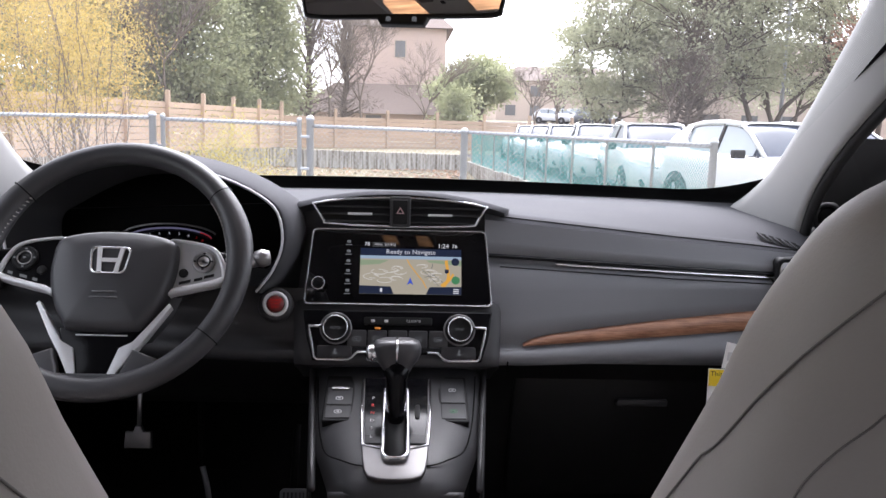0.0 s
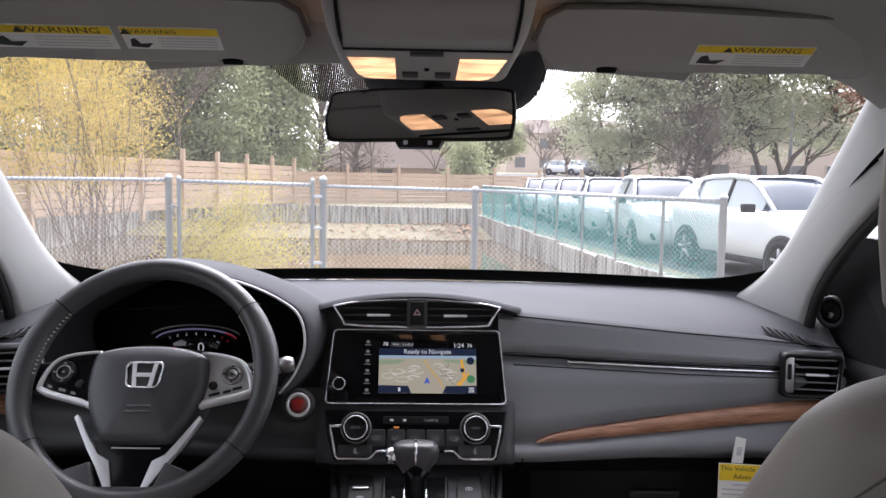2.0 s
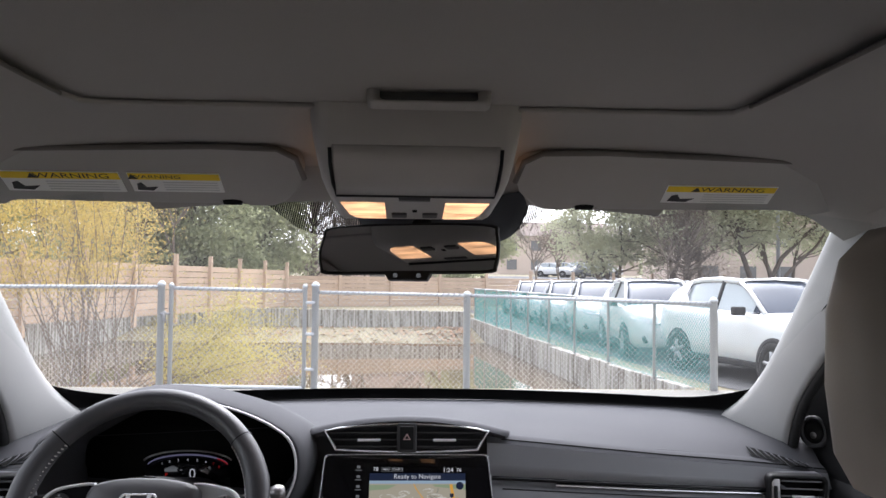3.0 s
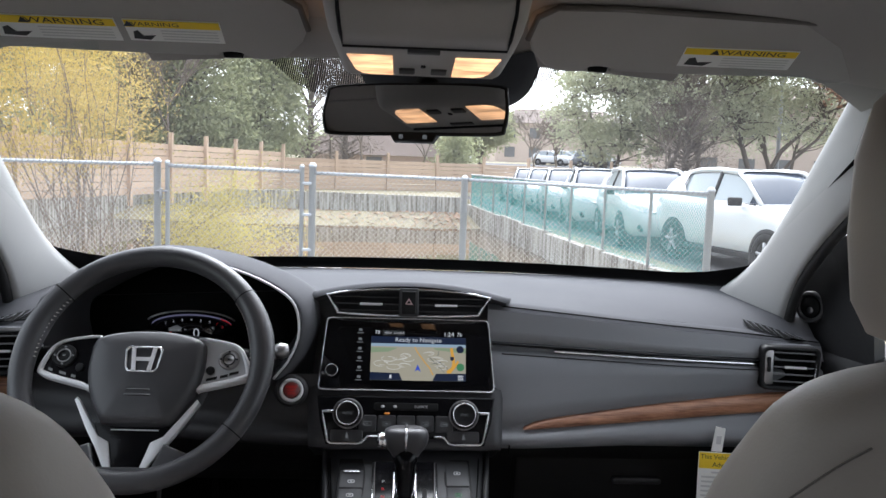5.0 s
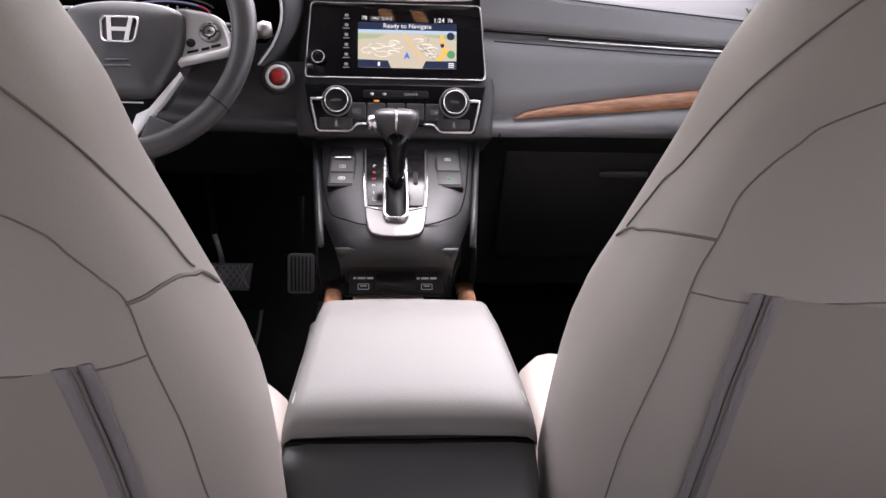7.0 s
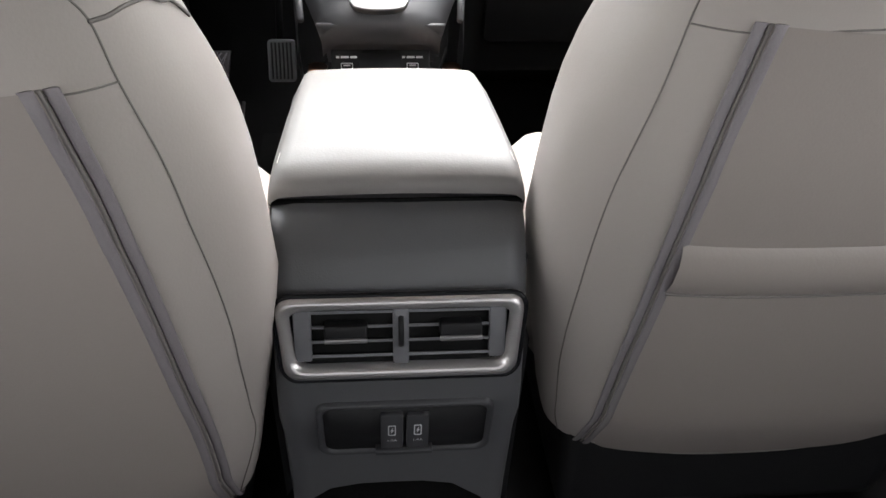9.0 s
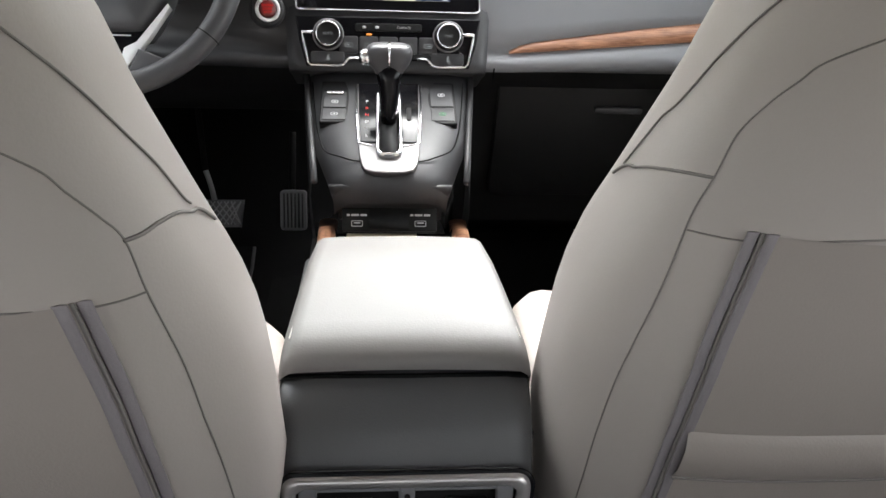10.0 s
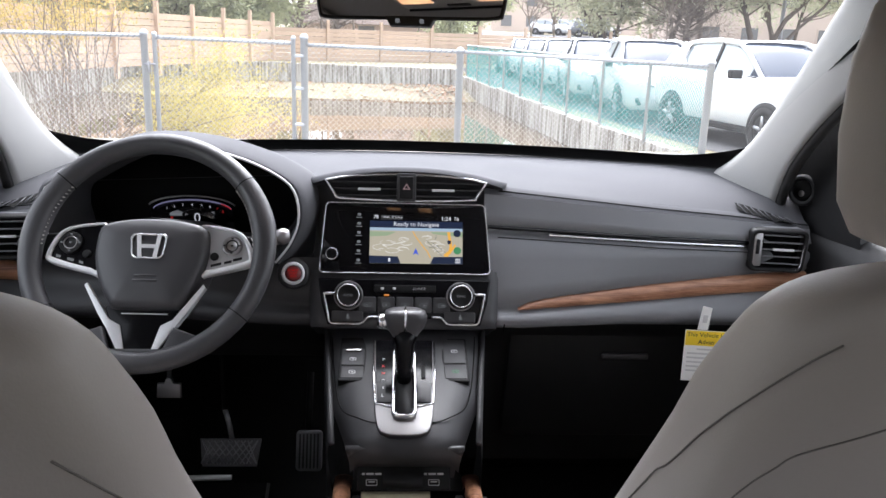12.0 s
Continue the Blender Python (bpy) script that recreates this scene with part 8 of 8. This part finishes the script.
def build_shrub():
    t = thing("willow_shrub", (-5.0, 11.6, -0.9), "tall willow shrub with fine yellow autumn leaves", "shrub")
    rnd = random.Random(77)
    bars, tips = [], []
    for i in range(46):
        a = rnd.uniform(0, 6.28)
        base = Vector((-5.1 + rnd.gauss(0, 0.35), 11.8 + rnd.gauss(0, 0.3), -0.95))
        low = rnd.random() < 0.28
        d = Vector((math.cos(a) * 0.45 + (1.15 if low else -0.05), math.sin(a) * 0.4, 0.95 if low else 1.5)).normalized()
        ln = rnd.uniform(2.3, 3.2) if low else rnd.uniform(3.2, 5.4)
        p, r = base, rnd.uniform(0.012, 0.024)
        for k in range(8):
            q = p + d * ln / 8
            bars.append((p, q, r, r * 0.85))
            r *= 0.85
            p = q
            d = (d + Vector((rnd.gauss(0, 0.10), rnd.gauss(0, 0.10), -0.02 if not low else -0.05))).normalized()
            if k > 1:
                for _ in range(2):
                    td = (d + Vector((rnd.gauss(0, 0.6), rnd.gauss(0, 0.6), rnd.gauss(0.1, 0.4)))).normalized()
                    tl = rnd.uniform(0.3, 0.8)
                    e = p + td * tl
                    bars.append((p, e, r * 0.5, r * 0.25))
                    if k > 3 or (low and k > 3):
                        tips.append((p.lerp(e, 0.6), low))
                        tips.append((e, low))
    part("stems", wood_mesh(bars, 4), M_TWIG, t, "many thin brown stems")
    rs = np.random.RandomState(7)
    for flag, mt, nm, per in ((False, M_LEAFY, "leaves", 46), (True, M_LEAFYG, "leaves", 62)):
        P = np.array([tuple(p) for p, lo in tips if lo == flag])
        C = np.repeat(P, per, axis=0)
        C = C + rs.normal(size=C.shape) * 0.15
        leaves_mesh(nm, C, 0.0185, mt, t, "fine yellow leaves" if not flag else "fine yellow-green leaves", 9, long=2.6)


build_shrub()
for bx, by, sd, mt, hh in ((-8.6, 14.5, 61, M_LEAFY, 4.6), (-7.4, 17.5, 62, M_LEAFY, 5.2)):
    tree((bx, by, -0.7), hh, 0.55, sd, mt, 50, 0.26, 0.03, "yellow-leaved shrub at the basin edge", "shrub", trunk_r=0.05, levels=3, first=0.42, kids=4, bark=M_TWIG, name="yellow_shrub")


# ---------------- buildings far off ----------------
def building(name, x0, x1, y0, y1, z0, h, roof_h, wall, label, wins, over=0.5):
    t = thing(name, ((x0 + x1) / 2, (y0 + y1) / 2, z0), label, "building")
    part("wall", box(x0, x1, y0, y1, z0 - 1, z0 + h), wall, t, smooth=False)
    xm0, xm1 = x0 + (x1 - x0) * 0.18, x1 - (x1 - x0) * 0.18
    ym = (y0 + y1) / 2
    bm = bmesh.new()
    v = [bm.verts.new(p) for p in ((x0 - over, y0 - over, z0 + h), (x1 + over, y0 - over, z0 + h), (x1 + over, y1 + over, z0 + h), (x0 - over, y1 + over, z0 + h), (xm0, ym, z0 + h + roof_h), (xm1, ym, z0 + h + roof_h))]
    for f in ((0, 1, 5, 4), (1, 2, 5), (2, 3, 4, 5), (3, 0, 4), (3, 2, 1, 0)):
        bm.faces.new([v[i] for i in f])
    part("roof", bm, M_ROOF, t, "brown shingle roof", smooth=False)
    for x, z, w, hh in wins:
        wn_ = part("window", box(x - w / 2 - 0.08, x + w / 2 + 0.08, y0 - 0.06, y0 + 0.05, z0 + z - 0.08, z0 + z + hh + 0.08), M_BEIGEWALL, t, smooth=False)
        part("pane", box(x - w / 2, x + w / 2, y0 - 0.075, y0 + 0.02, z0 + z, z0 + z + hh), M_DARKWIN, wn_, "dark window pane", smooth=False)
    return t


building("house", -3.9, 2.8, 56, 64, 3.4, 4.6, 2.2, M_PINKWALL, "pale two-storey house wall above the brown roof", [(-0.4, 2.6, 0.7, 1.1)])
building("house_annex", -6.5, 3.4, 51, 56, 0.8, 1.2, 2.0, M_PINKWALL, "low house with wide brown shingle roof", [(-2, 0.3, 1.0, 0.8)])
building("apartment_block", 11.4, 29.6, 100, 112, 2.2, 5.0, 2.2, M_BEIGEWALL, "beige two-storey apartment block", [(13.2 + 3.1 * i, 0.7 + 2.4 * k, 1.3, 1.3) for i in range(5) for k in range(2)])
building("apartment_block", 20.0, 40.0, 56, 66, 0.5, 6.0, 2.0, M_BEIGEWALL, "beige apartment block behind the oaks", [(22 + 2.8 * i, 0.8 + 2.9 * k, 1.2, 1.4) for i in range(6) for k in range(2)])


# ---------------- vehicles ----------------
def build_suv(paint, label, group, name="parked_suv"):
    """A compact five-door SUV: nose towards -y, 4.3 m long, wheels on z = 0."""
    t = thing(name, (0, 0, 0), label, "car", group)
    secs = [(-2.12, 0.60, 0.42, 0.66, 0.52), (-2.06, 0.72, 0.30, 0.80, 0.60), (-1.85, 0.82, 0.26, 0.93, 0.68), (-1.5, 0.87, 0.26, 1.00, 0.74), (-0.95, 0.885, 0.26, 1.06, 0.78), (-0.6, 0.89, 0.26, 1.07, 0.80), (0.3, 0.89, 0.26, 1.08, 0.80), (1.2, 0.885, 0.28, 1.10, 0.78), (1.75, 0.86, 0.32, 1.12, 0.76), (2.05, 0.80, 0.40, 1.08, 0.70), (2.15, 0.70, 0.50, 0.95, 0.62)]
    rows = []
    for y, w, zb, zt, wt in secs:
        half = [(w * 0.86, zb), (w * 0.97, zb + 0.10), (w, lerp(zb, zt, 0.45)), (w * 0.985, lerp(zb, zt, 0.70)), (w * 0.96, zt - 0.05), (wt, zt)]
        rows.append([(-x, y, z) for x, z in half] + [(0, y, zt + 0.02)] + [(x, y, z) for x, z in reversed(half)])
    part("body", loft(rows, closed=True, cap=True), paint, t)
    cab = [(-0.98, 0.76, 1.04, 0.74), (-0.45, 0.765, 1.40, 0.62), (-0.15, 0.77, 1.53, 0.585), (0.3, 0.77, 1.565, 0.58), (1.0, 0.765, 1.55, 0.565), (1.5, 0.745, 1.49, 0.54), (1.95, 0.70, 1.14, 0.60)]
    rows = [[(-w, y, 1.03), (-lerp(w, wr, 0.9), y, lerp(1.05, zr, 0.92)), (-wr * 0.85, y, zr), (0, y, zr + 0.012), (wr * 0.85, y, zr), (lerp(w, wr, 0.9), y, lerp(1.05, zr, 0.92)), (w, y, 1.03)] for y, w, zr, wr in cab]
    part("cabin_glass", loft(rows), M_CARGLASS, t, "dark tinted windows")
    roof = [[(-wr * 1.04, y, zr - 0.045), (-wr * 0.97, y, zr + 0.0), (-wr * 0.8, y, zr + 0.022), (0, y, zr + 0.032), (wr * 0.8, y, zr + 0.022), (wr * 0.97, y, zr + 0.0), (wr * 1.04, y, zr - 0.045)] for y, w, zr, wr in cab[2:6]]
    part("roof", loft(roof), paint, t)
    for s in (-1, 1):
        for y0, y1 in ((-0.70, 0.24), (0.34, 1.30)):
            rows = []
            for k in range(7):
                y = lerp(y0, y1, k / 6)
                w, zr, wr = table_at(cab, y)
                zt = lerp(1.05, zr, 0.90)
                top = lerp(w, wr, 0.9)
                rows.append([(s * (w + 0.012), y, 1.06), (s * (lerp(w, top, 0.5) + 0.012), y, lerp(1.06, zt, 0.5)), (s * (top + 0.012), y, max(1.08, zt))])
            part("side_window", loft(rows), M_CARSIDE, t, "side window with sky light put into its colour")
        part("front_pillar", tube([(s * 0.775, -1.0, 1.06), (s * 0.66, -0.45, 1.40), (s * 0.60, -0.12, 1.535)], 0.035, 8), paint, t)
        part("door_post", tube([(s * 0.785, 0.28, 1.06), (s * 0.60, 0.30, 1.55)], 0.03, 6), M_TYRE, t, "black door post")
        part("rear_pillar", loft([[(s * 0.785, 1.0, 1.06), (s * 0.785, 1.9, 1.10)], [(s * 0.70, 1.3, 1.32), (s * 0.70, 1.75, 1.32)], [(s * 0.60, 1.25, 1.53), (s * 0.58, 1.52, 1.50)]]), paint, t)
        part("roof_side", tube([(s * 0.60, -0.15, 1.535), (s * 0.59, 0.4, 1.57), (s * 0.575, 1.0, 1.555), (s * 0.55, 1.5, 1.49)], 0.045, 8), paint, t)
        part("belt_line", tube([(s * 0.80, -0.9, 1.055), (s * 0.80, 0.4, 1.065), (s * 0.79, 1.3, 1.08)], 0.012, 6), M_TYRE, t, "black window seal")
        mr = part("door_mirror", moved(box(-0.10, 0.10, -0.06, 0.06, -0.065, 0.065, 0.03, 3), pose(s * 0.97, -0.62, 1.09)), M_TYRE, t, "black door mirror")
        part("headlight", loft([[(s * 0.40, -2.09, 0.80), (s * 0.62, -2.02, 0.86), (s * 0.80, -1.80, 0.90)], [(s * 0.42, -2.125, 0.72), (s * 0.64, -2.075, 0.76), (s * 0.835, -1.86, 0.83)]]), M_CHROME, t, "clear headlight")
        part("fog_light", lathe([(0.09, 0), (0.07, 0.02), (0, 0.02)], (s * 0.58, -2.085, 0.45), (0, -1, 0), 14), M_TYRE, t)
        for y in (-1.33, 1.28):
            part("wheel_arch", lathe([(0.395, -0.02), (0.395, 0.035), (0.33, 0.035)], (s * 0.86, y, 0.335), (s, 0, 0), 28, cap=False), M_TYRE, t, "black wheel arch")
            wh = part("wheel", lathe([(0.325, -0.20), (0.335, -0.10), (0.335, 0.02), (0.31, 0.045), (0.22, 0.045), (0.215, 0.02)], (s * 0.86, y, 0.335), (s, 0, 0), 28, cap=False), M_TYRE, t, "black tyre")
            part("rim", lathe([(0.218, 0.01), (0.215, 0.035), (0.19, 0.03), (0.06, 0.025), (0.0, 0.03)], (s * 0.86, y, 0.335), (s, 0, 0), 24), M_TYRE, wh)
            for k in range(5):
                a = radians(72 * k + 10)
                c0 = Vector((s * 0.905, y, 0.335))
                part("spoke", tube([c0 + Vector((0, 0.03 * math.cos(a), 0.03 * math.sin(a))), c0 + Vector((-s * 0.01, 0.20 * math.cos(a), 0.20 * math.sin(a)))], [0.035, 0.025], 6), M_RIM, wh, "grey alloy spoke")
    part("grille", loft([[(x, -2.135 + 0.10 * (abs(x) / 0.6) ** 2, z) for x in (-0.55, -0.3, 0, 0.3, 0.55)] for z in (0.60, 0.76)]), M_TYRE, t, "black grille")
    part("grille_bar", tube([(x, -2.15 + 0.10 * (abs(x) / 0.6) ** 2, 0.74) for x in (-0.55, -0.3, 0, 0.3, 0.55)], 0.022, 8), M_CHROME, t, "chrome grille bar")
    part("lower_intake", loft([[(x, -2.10 + 0.08 * (abs(x) / 0.6) ** 2, z) for x in (-0.5, 0, 0.5)] for z in (0.34, 0.46)]), M_TYRE, t, "black lower intake")
    part("sill", box(-0.89, 0.89, -1.0, 0.95, 0.24, 0.34, 0.02), M_TYRE, t, "black sill cladding")
    return t


first = build_suv(M_CARWHITE, "white compact SUV parked in the storage row", "parked row of white SUVs")
first.matrix_basis = pose(5.83, 11.34, -0.05, 0, 0, 11)
for x, y, z, a in ((5.31, 15.8, -0.07, -4.5), (5.26, 20.2, -0.08, -7), (5.32, 24.6, -0.10, -6), (5.42, 29.0, -0.11, -7), (5.52, 33.4, -0.12, -6), (5.62, 37.8, -0.14, -6)):
    copy_thing(first, pose(x, y, z, 0, 0, a))
for i in range(4):
    copy_thing(first, pose(10.4 + 0.1 * i, 13.0 + 4.6 * i, -0.07, 0, 0, -5))
for x, y, a in ((16.4, 88, 60), (18.6, 92, 75), (22.6, 90, 90), (21.0, 95, 80)):
    copy_thing(first, pose(x, y, 0.415 + 0.04 * (y - 50), 0, 0, a))
dark_car = build_suv(M_CARGREY, "dark grey SUV in the distant parking lot", "distant cars", "distant_suv")
dark_car.matrix_basis = pose(20.2, 85, 1.815, 0, 0, 85)

lamp = thing("light_pole", (19.75, 40.5, 0.3), "tall grey parking lot light pole", "light pole")
part("pole", tube([(19.75, 40.5, 0.0), (19.75, 40.5, 11.0)], [0.11, 0.08], 10), M_GALV, lamp)
part("lamp_head", box(19.2, 19.8, 40.3, 40.7, 10.9, 11.1, 0.03), M_GALV, lamp)
